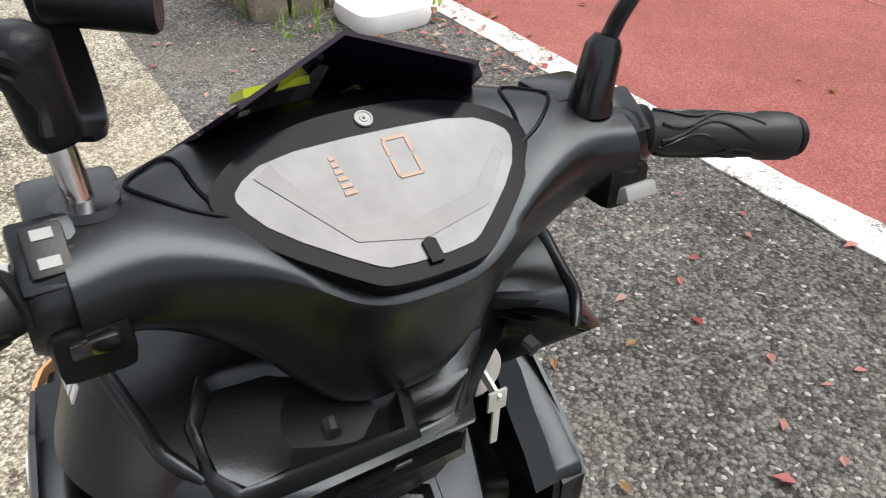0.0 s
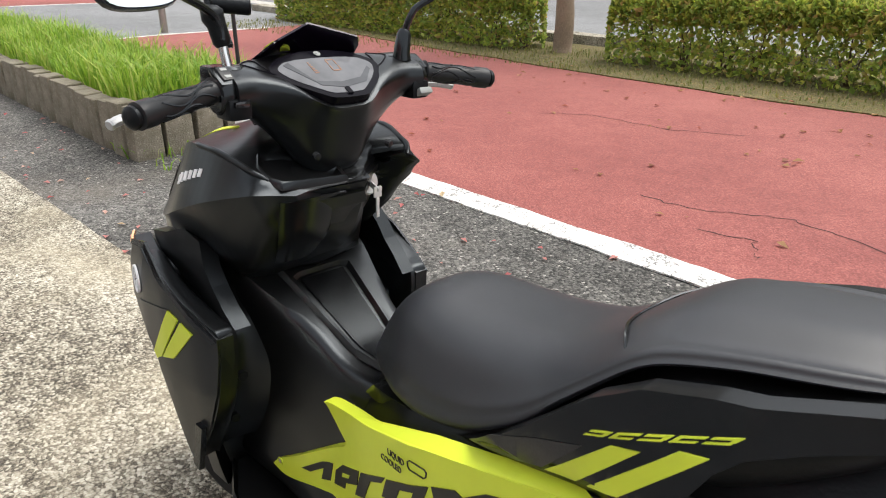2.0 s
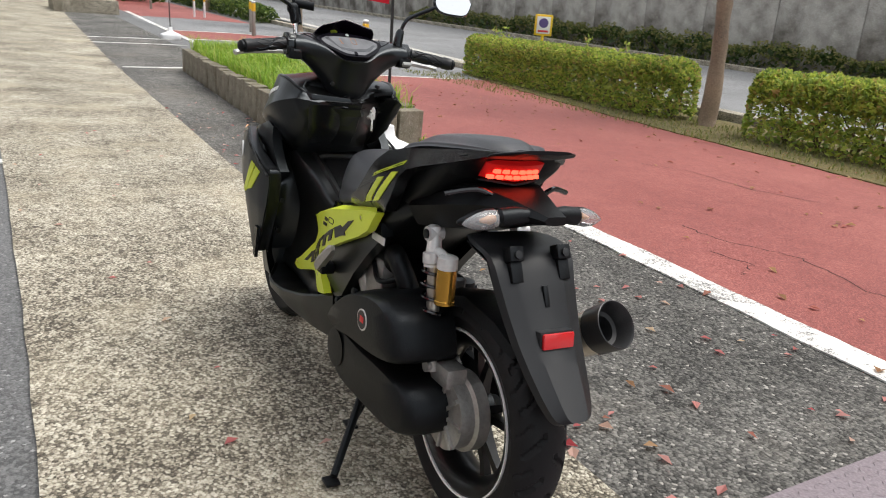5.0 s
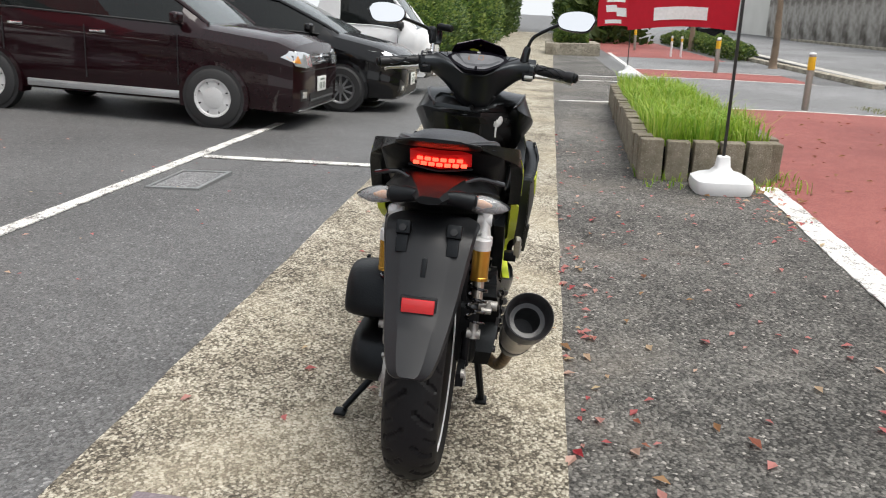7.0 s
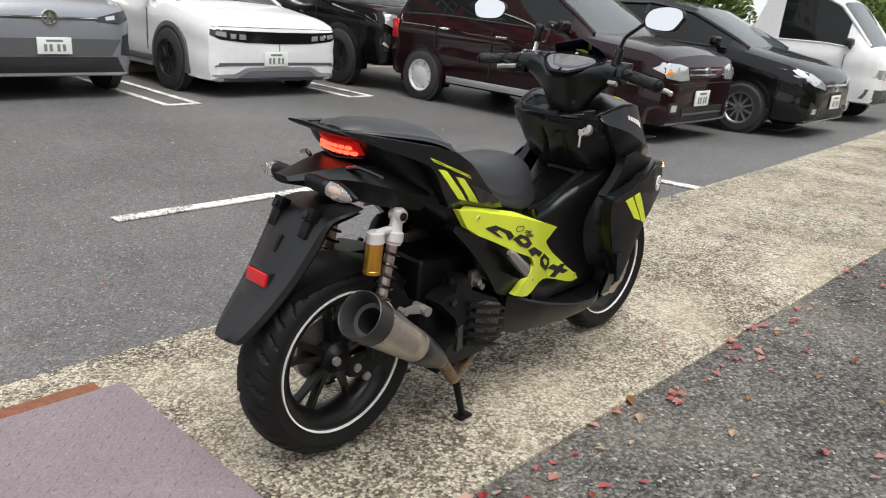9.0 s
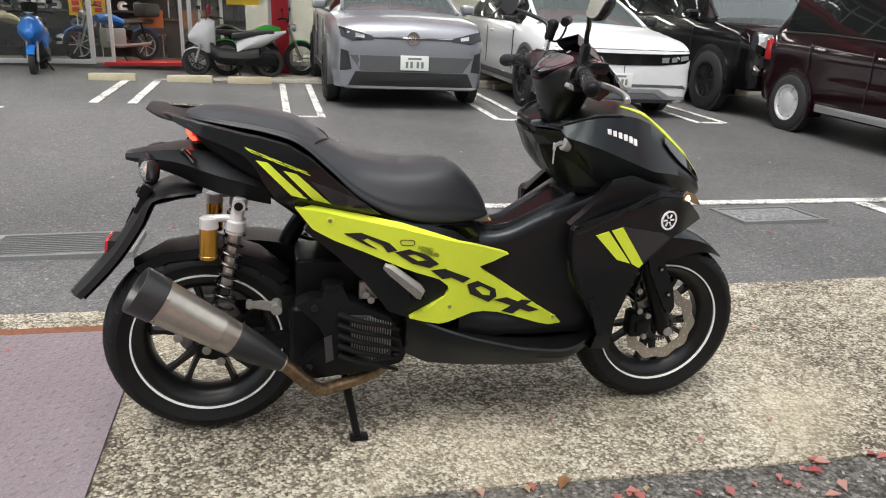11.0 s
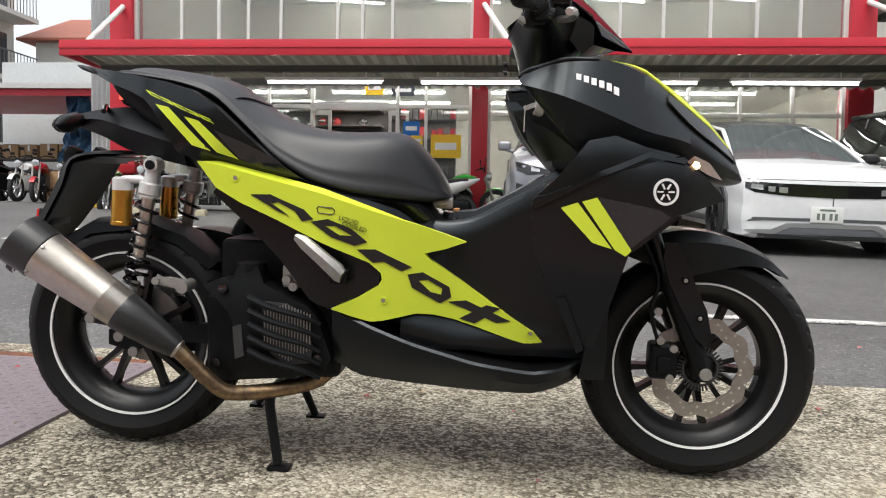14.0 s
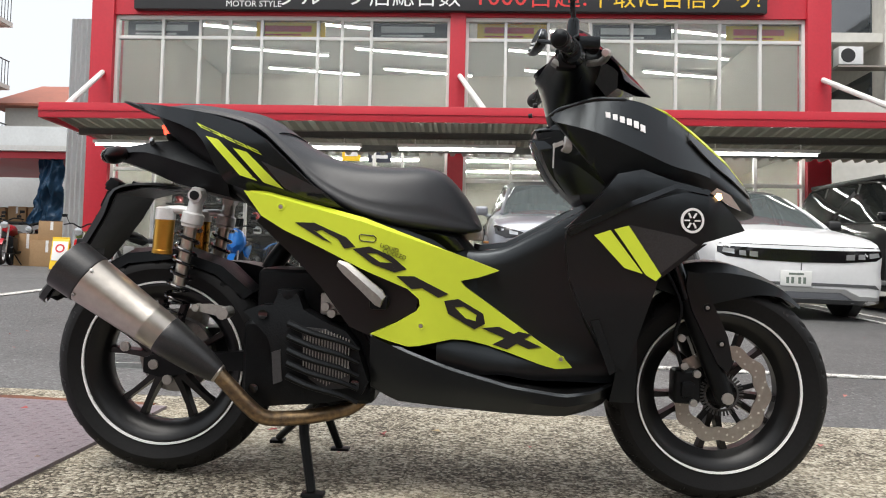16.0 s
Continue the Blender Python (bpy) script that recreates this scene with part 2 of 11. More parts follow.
def part(name, bm, mat, parent=None, label="", smooth=35, m=None):
    """Links a bmesh as one mesh object under a thing."""
    me = bpy.data.meshes.new(name)
    bm.normal_update()
    bm.to_mesh(me)
    bm.free()
    me.materials.append(mat)
    if smooth:
        me.shade_smooth()
        me.set_sharp_from_angle(angle=radians(smooth))
    ob = new(name, me)
    if parent:
        ob.parent = parent
    if m is not None:
        ob.matrix_basis = m
    return tagged(ob, label)


def share(name, mesh, parent, m):
    ob = new(name, mesh)
    ob.parent = parent
    ob.matrix_basis = m
    return ob


def thing(name, label, category, m=None, group="", kind=""):
    ob = new(name)
    if m is not None:
        ob.matrix_basis = m
    return tagged(ob, label, category, group, kind)


def box(bm, x0, x1, y0, y1, z0, z1, bevel=0.0, m=None, seg=2):
    r = bmesh.ops.create_cube(bm, size=1)
    vs = r["verts"]
    for v in vs:
        v.co = Vector(((x0 + x1) / 2 + v.co.x * (x1 - x0), (y0 + y1) / 2 + v.co.y * (y1 - y0), (z0 + z1) / 2 + v.co.z * (z1 - z0)))
        if m is not None:
            v.co = m @ v.co
    if bevel:
        es = list({e for v in vs for e in v.link_edges})
        bmesh.ops.bevel(bm, geom=es, offset=bevel, segments=seg, affect="EDGES", profile=0.6)
    return bm


def tube(bm, points, radius, n=10, cap=True):
    """A round bar along points; radius a number or one per point."""
    pts = [Vector(p) for p in points]
    rs = radius if isinstance(radius, (list, tuple)) else [radius] * len(pts)
    rings, up = [], None
    for i, p in enumerate(pts):
        d = (pts[min(i + 1, len(pts) - 1)] - pts[max(i - 1, 0)]).normalized()
        if up is None:
            up = d.orthogonal().normalized()
        up = (up - d * up.dot(d)).normalized()
        side = d.cross(up)
        rings.append([bm.verts.new(p + rs[i] * (math.cos(2 * math.pi * k / n) * up + math.sin(2 * math.pi * k / n) * side)) for k in range(n)])
    for a, b in zip(rings, rings[1:]):
        for k in range(n):
            bm.faces.new((a[k], a[(k + 1) % n], b[(k + 1) % n], b[k]))
    if cap:
        bm.faces.new(rings[0][::-1])
        bm.faces.new(rings[-1])
    return bm


def spline(points, steps):
    """Catmull-Rom through points of any width."""
    p = [np.array(q, float) for q in points]
    out = []
    for i in range(len(p) - 1):
        a, b, c, d = p[max(i - 1, 0)], p[i], p[i + 1], p[min(i + 2, len(p) - 1)]
        for k in range(steps):
            t = k / steps
            out.append(0.5 * (2 * b + (c - a) * t + (2 * a - 5 * b + 4 * c - d) * t * t + (3 * b - a - 3 * c + d) * t**3))
    out.append(p[-1])
    return out


def lathe(bm, profile, axis="y", n=48, centre=(0, 0, 0), close=False):
    """Turns (radius, along) pairs round an axis."""
    rings = []
    for k in range(n):
        a = 2 * math.pi * k / n
        c, s = math.cos(a), math.sin(a)
        ring = []
        for r, h in profile:
            co = {"y": (r * c, h, r * s), "z": (r * c, r * s, h), "x": (h, r * c, r * s)}[axis]
            ring.append(bm.verts.new(Vector(co) + Vector(centre)))
        rings.append(ring)
    count = len(profile)
    for k in range(n):
        a, b = rings[k], rings[(k + 1) % n]
        for i in range(count if close else count - 1):
            j = (i + 1) % count
            try:
                bm.faces.new((a[i], a[j], b[j], b[i]))
            except ValueError:
                pass
    bmesh.ops.remove_doubles(bm, verts=bm.verts, dist=1e-5)
    bmesh.ops.recalc_face_normals(bm, faces=bm.faces)
    return bm


def skin(bm, rings, closed=True, cap=True):
    """Faces between rings of equal length."""
    vr = [[bm.verts.new(p) for p in ring] for ring in rings]
    n = len(rings[0])
    for a, b in zip(vr, vr[1:]):
        for k in range(n if closed else n - 1):
            try:
                bm.faces.new((a[k], a[(k + 1) % n], b[(k + 1) % n], b[k]))
            except ValueError:
                pass
    if cap and closed:
        bm.faces.new(vr[0][::-1])
        bm.faces.new(vr[-1])
    bmesh.ops.recalc_face_normals(bm, faces=bm.faces)
    return bm


def slab(bm, outline, place, thick, cell=0.0, bevel=0.0):
    """A plate from an outline in two coordinates; place(u, v) gives its outer face and thick a vector inwards."""
    vs = [bm.verts.new((u, v, 0)) for u, v in outline]
    es = [bm.edges.new((vs[i], vs[(i + 1) % len(vs)])) for i in range(len(vs))]
    bmesh.ops.triangle_fill(bm, edges=es, use_beauty=True)
    if cell:
        for ax in (0, 1):
            lo, hi = min(q[ax] for q in outline), max(q[ax] for q in outline)
            for k in range(1, int((hi - lo) / cell) + 1):
                co, no = [0, 0, 0], [0, 0, 0]
                co[ax], no[ax] = lo + k * cell, 1
                bmesh.ops.bisect_plane(bm, geom=bm.verts[:] + bm.edges[:] + bm.faces[:], plane_co=co, plane_no=no, dist=1e-5)
    faces = bm.faces[:]
    r = bmesh.ops.extrude_face_region(bm, geom=faces, use_keep_orig=True)
    inner = {g for g in r["geom"] if isinstance(g, bmesh.types.BMVert)}
    for v in bm.verts:
        base = Vector(place(v.co.x, v.co.y))
        v.co = base + Vector(thick) if v in inner else base
    bmesh.ops.recalc_face_normals(bm, faces=bm.faces)
    return bm


def writing(name, text, size, mat, parent, m, label="", align="CENTER", depth=0.002, shear=0.0):
    c = bpy.data.curves.new(name, "FONT")
    c.body, c.size, c.align_x, c.align_y, c.extrude, c.shear = text, size, align, "CENTER", depth, shear
    c.resolution_u = 3
    c.materials.append(mat)
    ob = new(name, c)
    ob.parent, ob.matrix_basis = parent, m
    return tagged(ob, label)


# ---- the ground: one sheet, gently uneven, with everything laid on it ----
GY = [-60, -40, -7.5, -4.7, -1.7, -0.45, 0.75, 3, 6, 9.5, 12, 60]
GZ = [-0.7, -0.6, -0.2, -0.1, -0.045, -0.036, 0.016, 0.06, 0.24, 0.44, 0.5, 0.5]


def gz(x, y):
    return float(np.interp(y, GY, GZ)) - 0.02 * max(-10.0, min(12.0, x))


def cuts(lo, hi, step, extra):
    n = max(1, round((hi - lo) / step))
    return sorted({round(lo + (hi - lo) * k / n, 4) for k in range(n + 1)} | {e for e in extra if lo < e < hi})


def sheet(bm, xs, side_a, side_b, off, step=0.5, skirt=0.0, rag=0.0):
    """A strip between y = side_a(x) and y = side_b(x), laid off metres above the ground."""
    mid = xs[len(xs) // 2]
    lo, hi = side_a(mid), side_b(mid)
    ts = [(y - lo) / (hi - lo) for y in cuts(lo, hi, step, GY)]
    rows = []
    for x in xs:
        a, b = side_a(x), side_b(x)
        row = []
        for t in ts:
            y = a + (b - a) * t
            if rag and (t in (ts[0], ts[-1])):
                y += rag * noise.noise((x * 3.1, t * 7, 1.7)) + rag * 0.6 * noise.noise((x * 11.0, t * 7, 5.7))
            row.append((x, y, gz(x, y) + off))
        rows.append(row)
    vs = [[bm.verts.new(p) for p in row] for row in rows]
    for r, s in zip(vs, vs[1:]):
        for i in range(len(r) - 1):
            bm.faces.new((r[i], s[i], s[i + 1], r[i + 1]))
    if skirt:
        edges = [e for e in bm.edges if e.is_boundary]
        r = bmesh.ops.extrude_edge_only(bm, edges=edges)
        for g in r["geom"]:
            if isinstance(g, bmesh.types.BMVert):
                g.co.z -= skirt
    bmesh.ops.recalc_face_normals(bm, faces=bm.faces)
    return bm


def flat(y):
    return lambda x: y


bm = bmesh.new()
gx = [-600, -200, -60, -30, -10] + [-8 + 0.5 * k for k in range(41)] + [16, 30, 60, 200, 600]
gy = sorted({-600, -200, *GY, 200, 600, *[-10 + 0.5 * k for k in range(48)]})
grid = [[bm.verts.new((x, y, gz(x, y))) for y in gy] for x in gx]
for r, s in zip(grid, grid[1:]):
    for i in range(len(gy) - 1):
        bm.faces.new((r[i], s[i], s[i + 1], r[i + 1]))
part("ground", bm, ASPHALT, None, "grey asphalt of a car park, patched and level", smooth=60)
tagged(bpy.data.objects["ground"], "", "ground", "", "structure")

XS = cuts(-14, 60, 0.25, (-10, 12))


def lot_side(x):
    return 0.91 + 0.012 * x + 0.0025 * max(0.0, min(x, 14.0) - 1.0) ** 2


def path_side(x):
    return -0.425 - 0.017 * x


def line_near(x):
    return -1.845 - 0.066 * min(x, 8)


def structure(name, bm, mat, label, category, smooth=40):
    return tagged(part(name, bm, mat, None, label, smooth), label, category, "", "structure")


structure("pavement_concrete", sheet(bmesh.new(), XS, path_side, lot_side, 0.014, 0.3, 0.03, 0.009), CONCRETE, "long strip of pale washed concrete with pebbles showing, stained", "pavement")
structure("pavement_asphalt", sheet(bmesh.new(), XS, line_near, lambda x: path_side(x) + 0.03, 0.005, 0.4), PAVEMENT, "coarse dark asphalt footway with pale stones and fallen petals", "pavement")
XR = cuts(-14, 10.8, 0.25, (-10,))


def red_far(x):
    return -5.75 - 0.05 * max(0, x) - 0.009 * max(0, x) ** 2


structure("path_red", sheet(bmesh.new(), XR, red_far, lambda x: line_near(x) - 0.05, 0.008, 0.5), RED_PATH, "brick-red coated cycle path, cracked and scattered with leaves", "path")
for a, b in ((17.6, 20.4), (27, 60)):
    structure("path_red", sheet(bmesh.new(), cuts(a, b, 1, ()), flat(-7.2), flat(-3.1), 0.008, 0.5), RED_PATH, "brick-red coated cycle path beyond the side street", "path")


def marking(xs, a, b, label, off=0.012, rag=0.006):
    return structure("line_marking", sheet(bmesh.new(), xs, a, b, off, 0.1, 0.008, rag), WORN_WHITE, label, "road marking")


marking(cuts(-14, 3.75, 0.06, (-10,)), lambda x: line_near(x) - 0.17, line_near, "worn and cracked white line beside the red path", 0.014, 0.012)
marking(cuts(12.0, 30, 0.5, ()), lambda x: -2.55 - 0.02 * x - 0.15, lambda x: -2.55 - 0.02 * x, "worn white line crossing the side street")
marking(cuts(10.72, 10.82, 0.05, ()), flat(-6.6), flat(-2.9), "thin white line at the end of the red path")
for x0 in (11.0, 15.6, 17.0):
    marking(cuts(x0, x0 + 0.12, 0.06, ()), flat(-2.6), flat(-0.7), "white line across the footway")
for a, b in ((17.5, 17.6), (20.4, 20.5)):
    marking(cuts(a, b, 0.05, ()), flat(-7.2), flat(-3.0), "white edge of the red crossing")
marking(cuts(-0.15, 6.1, 0.1, ()), lambda x: 2.5 + 0.02 * x, lambda x: 2.6 + 0.02 * x, "white parking bay line on the asphalt")
marking(cuts(3.66, 3.77, 0.05, ()), flat(0.97), flat(2.56), "white parking bay line on the asphalt")
marking(cuts(-4.6, -4.48, 0.05, ()), flat(5.0), flat(9.0), "white parking bay line on the asphalt")
for a in (-2.42, -2.02):
    marking(cuts(a, a + 0.1, 0.05, ()), flat(6.9), flat(9.0), "white line of a long parking loop")
for c in (-0.13, 2.2, 4.72):
    for a in (c - 0.22, c + 0.14):
        marking(cuts(a, a + 0.08, 0.04, ()), flat(6.15), flat(9.0), "white line of a long parking loop")
    marking(cuts(c - 0.14, c + 0.14, 0.04, ()), flat(6.13), flat(6.2), "rounded end of a parking loop")
# wheelchair sign painted on the bay
bm = bmesh.new()
for pts in ([(-4.3, 6.6), (-4.15, 6.35), (-3.85, 6.3), (-3.6, 6.45), (-3.55, 6.7)], [(-4.3, 6.6), (-4.2, 6.85), (-4.0, 7.0)], [(-4.0, 7.2), (-3.75, 6.85), (-3.4, 6.8), (-3.3, 6.45), (-3.15, 6.45)], [(-3.95, 7.05), (-3.5, 7.05)], [(-3.98, 7.42), (-3.88, 7.42)]):
    for p, q in zip(pts, pts[1:]):
        d = Vector((q[0] - p[0], q[1] - p[1])).normalized()
        w = Vector((-d.y, d.x)) * 0.055
        e = d * 0.02
        vs = [bm.verts.new((x, y, gz(x, y) + 0.012)) for x, y in ((p[0] - w.x - e.x, p[1] - w.y - e.y), (q[0] - w.x + e.x, q[1] - w.y + e.y), (q[0] + w.x + e.x, q[1] + w.y + e.y), (p[0] + w.x - e.x, p[1] + w.y - e.y))]
        bm.faces.new(vs)
structure("road_marking", bm, WORN_WHITE, "white wheelchair sign painted on the bay", "road marking")

WHEEL_KERB = stones("pale_kerb", [(0, (0.25, 0.24, 0.21)), (0.5, (0.48, 0.46, 0.42)), (1, (0.66, 0.64, 0.6))], 0.015, (4, 0.6), (0.6, 0.8), 0.9, 0.3)
# road beyond the hedge, its kerbs and the bed of the hedge
structure("road", sheet(bmesh.new(), cuts(-60, 120, 4, (-10, 12)), flat(-19.5), flat(-8.45), 0.006, 1.0), ROAD, "wide grey asphalt road, empty", "road")
structure("side_street", sheet(bmesh.new(), cuts(10.8, 17.5, 0.5, (12,)), flat(-8.4), flat(-2.9), 0.005, 0.5), ROAD, "grey asphalt side street crossing the path", "road")
structure("kerb_road", sheet(bmesh.new(), cuts(13.0, 60, 1.0, ()), lambda x: -8.85 - 0.05 * (x - 13), lambda x: -8.5 - 0.05 * (x - 13), 0.10, 0.3), WHEEL_KERB, "pale concrete kerb along the road", "kerb")
structure("side_street", sheet(bmesh.new(), cuts(20.5, 27, 0.5, ()), flat(-8.4), flat(-2.9), 0.005, 0.5), ROAD, "grey asphalt side street crossing the path", "road")
structure("planting_bed", sheet(bmesh.new(), cuts(-14, 12.3, 0.25, (-10, 12)), flat(-8.1), lambda x: red_far(x) + 0.03, 0.02, 0.4, 0.03, 0.06), SOIL, "bed of soil, thin grass and dry leaves", "ground")


def kerb(x0, x1, y0, y1, h, label):
    base = thing("kerb", label, "kerb", kind="structure")
    proto = None
    x = x0
    while x < x1:
        if proto is None:
            bm = bmesh.new()
            box(bm, 0, 0.985, y0, y1, -0.1, h, 0.015)
            first = part("kerb_stone", bm, OLD_CONCRETE, base, m=Matrix.Translation((x, 0, gz(x, y0))))
            proto = first.data
        else:
            share("kerb_stone", proto, base, Matrix.Translation((x, 0, gz(x, y0))))
        x += 1.0


kerb(-14, 14, -8.45, -8.2, 0.13, "row of grey concrete kerb stones along the road")
kerb(17, 50, -8.6, -8.3, 0.13, "row of grey concrete kerb stones along the road")
kerb(-20, 60, -19.9, -19.5, 0.16, "row of grey concrete kerb stones below the wall")

# chequered steel plate at the edge of the strip
plate = thing("steel_plate", "plum-grey chequered steel plate lying on the concrete", "plate", kind="structure")
bm = bmesh.new()
px = cuts(-3.2, -0.955, 0.3, ())
sheet(bm, px, flat(-1.6), flat(0.665), 0.024, 0.3, 0.012)
part("plate_body", bm, STEEL_PLATE, plate)
bm = bmesh.new()
tread = []
for i in range(64):
    for j in range(64):
        x, y = -0.985 - 0.034 * i, 0.63 - 0.034 * j
        if x < -3.15 or y < -1.55:
            continue
        a = math.pi / 4 if (i + j) % 2 else -math.pi / 4
        c, s = math.cos(a), math.sin(a)
        ring = [bm.verts.new((x + c * u - s * v, y + s * u + c * v, gz(x, y) + z)) for u, v, z in ((-0.0125, 0, 0.0242), (0, -0.0035, 0.0242), (0.0125, 0, 0.0242), (0, 0.0035, 0.0242))]
        top = [bm.verts.new((x + c * u, y + s * u, gz(x, y) + 0.0262)) for u in (-0.006, 0.006)]
        bm.faces.new((ring[0], ring[1], top[0]))
        bm.faces.new((ring[1], ring[2], top[1], top[0]))
        bm.faces.new((ring[2], ring[3], top[1]))
        bm.faces.new((ring[3], ring[0], top[0], top[1]))
tagged(part("raised_tread", bm, STEEL_PLATE, plate, "raised lozenge tread"), kind="stuff")
structure("rusty_edge", sheet(bmesh.new(), cuts(-3.2, -1.02, 0.1, ()), lambda x: 0.672, lambda x: 0.735 - 0.02 * noise.noise((x * 5, 0, 0)), 0.018, 0.03, 0.01, 0.012), RUST, "rusty iron edge beside the plate", "edge")

# drain covers in the car park
GALV = material("galvanised_steel", (0.30, 0.31, 0.31), 0.45, 0.7, 0.2, 10)
DRAIN_DARK = material("drain_dark", (0.06, 0.065, 0.065), 0.8)


def cover(x0, x1, y0, y1, bars, fill, label):
    base = thing("drain_cover", label, "drain cover")
    g = gz((x0 + x1) / 2, (y0 + y1) / 2)
    t = Matrix.Translation((0, 0, g)) @ Matrix.Identity(4)
    bm = bmesh.new()
    for a, b, c, d in ((x0, x1, y0, y0 + 0.03), (x0, x1, y1 - 0.03, y1), (x0, x0 + 0.03, y0 + 0.03, y1 - 0.03), (x1 - 0.03, x1, y0 + 0.03, y1 - 0.03)):
        box(bm, a, b, c, d, -0.02, 0.02)
    part("frame", bm, GALV, base, m=t)
    bm = bmesh.new()
    box(bm, x0 + 0.03, x1 - 0.03, y0 + 0.03, y1 - 0.03, -0.02, 0.012)
    part("lid", bm, fill, base, m=t)
    if bars:
        n = int((y1 - y0 - 0.06) / 0.035)
        for k in range(n):
            bm = bmesh.new()
            y = y0 + 0.045 + 0.035 * k
            box(bm, x0 + 0.03, x1 - 0.03, y - 0.004, y + 0.004, 0.011, 0.019)
            part("bar", bm, GALV, base, m=t)


cover(2.42, 3.02, 2.02, 2.42, False, ROAD, "square asphalt-filled manhole cover in a galvanised frame")
cover(-1.85, -1.15, 1.62, 2.05, True, DRAIN_DARK, "galvanised drain grating in the asphalt")
cover(8.3, 9.0, 2.0, 2.5, False, OLD_CONCRETE, "pale concrete drain cover in the asphalt")

# ---- the motorcycle shop ----
SHOP_RED = material("shop_red_paint", (0.50, 0.018, 0.035), 0.42, 0, 0.08, 3, 0.05, 30)
WHITE_METAL = material("white_frame", (0.72, 0.72, 0.70), 0.4, 0.0, 0.06, 6)
INNER_WALL = material("inner_wall", (0.62, 0.60, 0.54), 0.8, 0, 0.05, 2)
INNER_FLOOR = material("inner_floor", (0.30, 0.27, 0.23), 0.5, 0, 0.1, 2)
CEILING = material("inner_ceiling", (0.75, 0.75, 0.73), 0.9, 0, 0.04, 2)
CANOPY_SHEET = material("canopy_sheet", (0.30, 0.30, 0.26), 0.5, 0.3, 0.12, 3)
CANOPY_BEAM = material("canopy_beam", (0.13, 0.13, 0.12), 0.55, 0.2, 0.15, 4)
GLASS = glass("shop_glass", (0.93, 0.96, 0.95), 0.0, 0.10, (0.25, 0.26, 0.26))
TUBE_LIGHT = glow("tube_light", (1.0, 0.98, 0.94), 6.0)
TUBE_SHOP = glow("tube_light_shop", (1.0, 0.97, 0.92), 18.0)
BLACK_SIGN = material("sign_black", (0.022, 0.022, 0.024), 0.4)
WHITE_PAINT = material("white_letters", (0.8, 0.8, 0.8), 0.5, 0, 0.03)
YELLOW = material("yellow_paint", (0.85, 0.55, 0.02), 0.45, 0, 0.06)
SIGN_RED = material("red_letters", (0.62, 0.03, 0.03), 0.45)
NAVY = material("navy_banner", (0.035, 0.04, 0.06), 0.6)
FY, FL = 11.0, 0.60
COLS = [(-6.58, 0.20), (-0.275, 0.135), (5.88, 0.20)]


def wall_block(name, x0, x1, y0, y1, z0, z1, mat, label, category="wall", bevel=0.0):
    bm = bmesh.new()
    box(bm, x0, x1, y0, y1, z0, z1, bevel)
    return structure(name, bm, mat, label, category)


for i, (c, hw_) in enumerate(COLS):
    wall_block(f"column_{i + 1}", c - hw_, c + hw_, FY - 0.06, FY + 0.35, 0.2, 7.2, SHOP_RED, "red painted shop column", "column", 0.01)
wall_block("wall_front_top", -6.80, 6.10, FY - 0.02, FY + 0.3, 5.17, 8.2, SHOP_RED, "red upper wall of the shop")
wall_block("wall_front_band", -6.40, 5.70, FY + 0.02, FY + 0.28, 2.98, 3.49, SHOP_RED, "red band between the storeys")
wall_block("wall_side_west", -6.9, -6.7, FY + 0.35, 22, 0.2, 8.2, INNER_WALL, "side wall of the shop")
wall_block("wall_side_east", 6.06, 6.26, FY + 0.35, 22, 0.2, 8.2, INNER_WALL, "side wall of the shop")
wall_block("wall_back", -6.9, 6.26, 22, 22.2, 0.2, 8.2, INNER_WALL, "back wall of the shop")
wall_block("shop_floor", -6.7, 6.06, FY + 0.1, 22, 0.2, FL + 0.02, INNER_FLOOR, "grey-brown shop floor", "floor")
wall_block("ceiling_lower", -6.7, 6.06, FY + 0.3, 22, 3.1, 3.3, CEILING, "white ceiling of the shop", "ceiling")
wall_block("ceiling_upper", -6.7, 6.06, FY + 0.3, 22, 5.95, 6.15, CEILING, "white ceiling of the upper floor", "ceiling")
wall_block("partition_wall", -6.7, 6.06, 17.5, 17.7, 3.3, 5.95, INNER_WALL, "pale wall on the upper floor")
wall_block("partition_wall", -6.7, 6.06, 18.5, 18.7, FL, 3.1, INNER_WALL, "pale wall at the back of the shop")
APRON = stones("apron_concrete", [(0, (0.26, 0.24, 0.20)), (0.5, (0.46, 0.43, 0.36)), (1, (0.64, 0.61, 0.53))], 0.010, (8, 0.5), (0.8, 0.9), 0.7, 0.2)
wall_block("apron", -9.5, 9.0, 9.25, FY + 0.05, 0.1, FL - 0.13, APRON, "low concrete walkway before the shop", "pavement", 0.02)


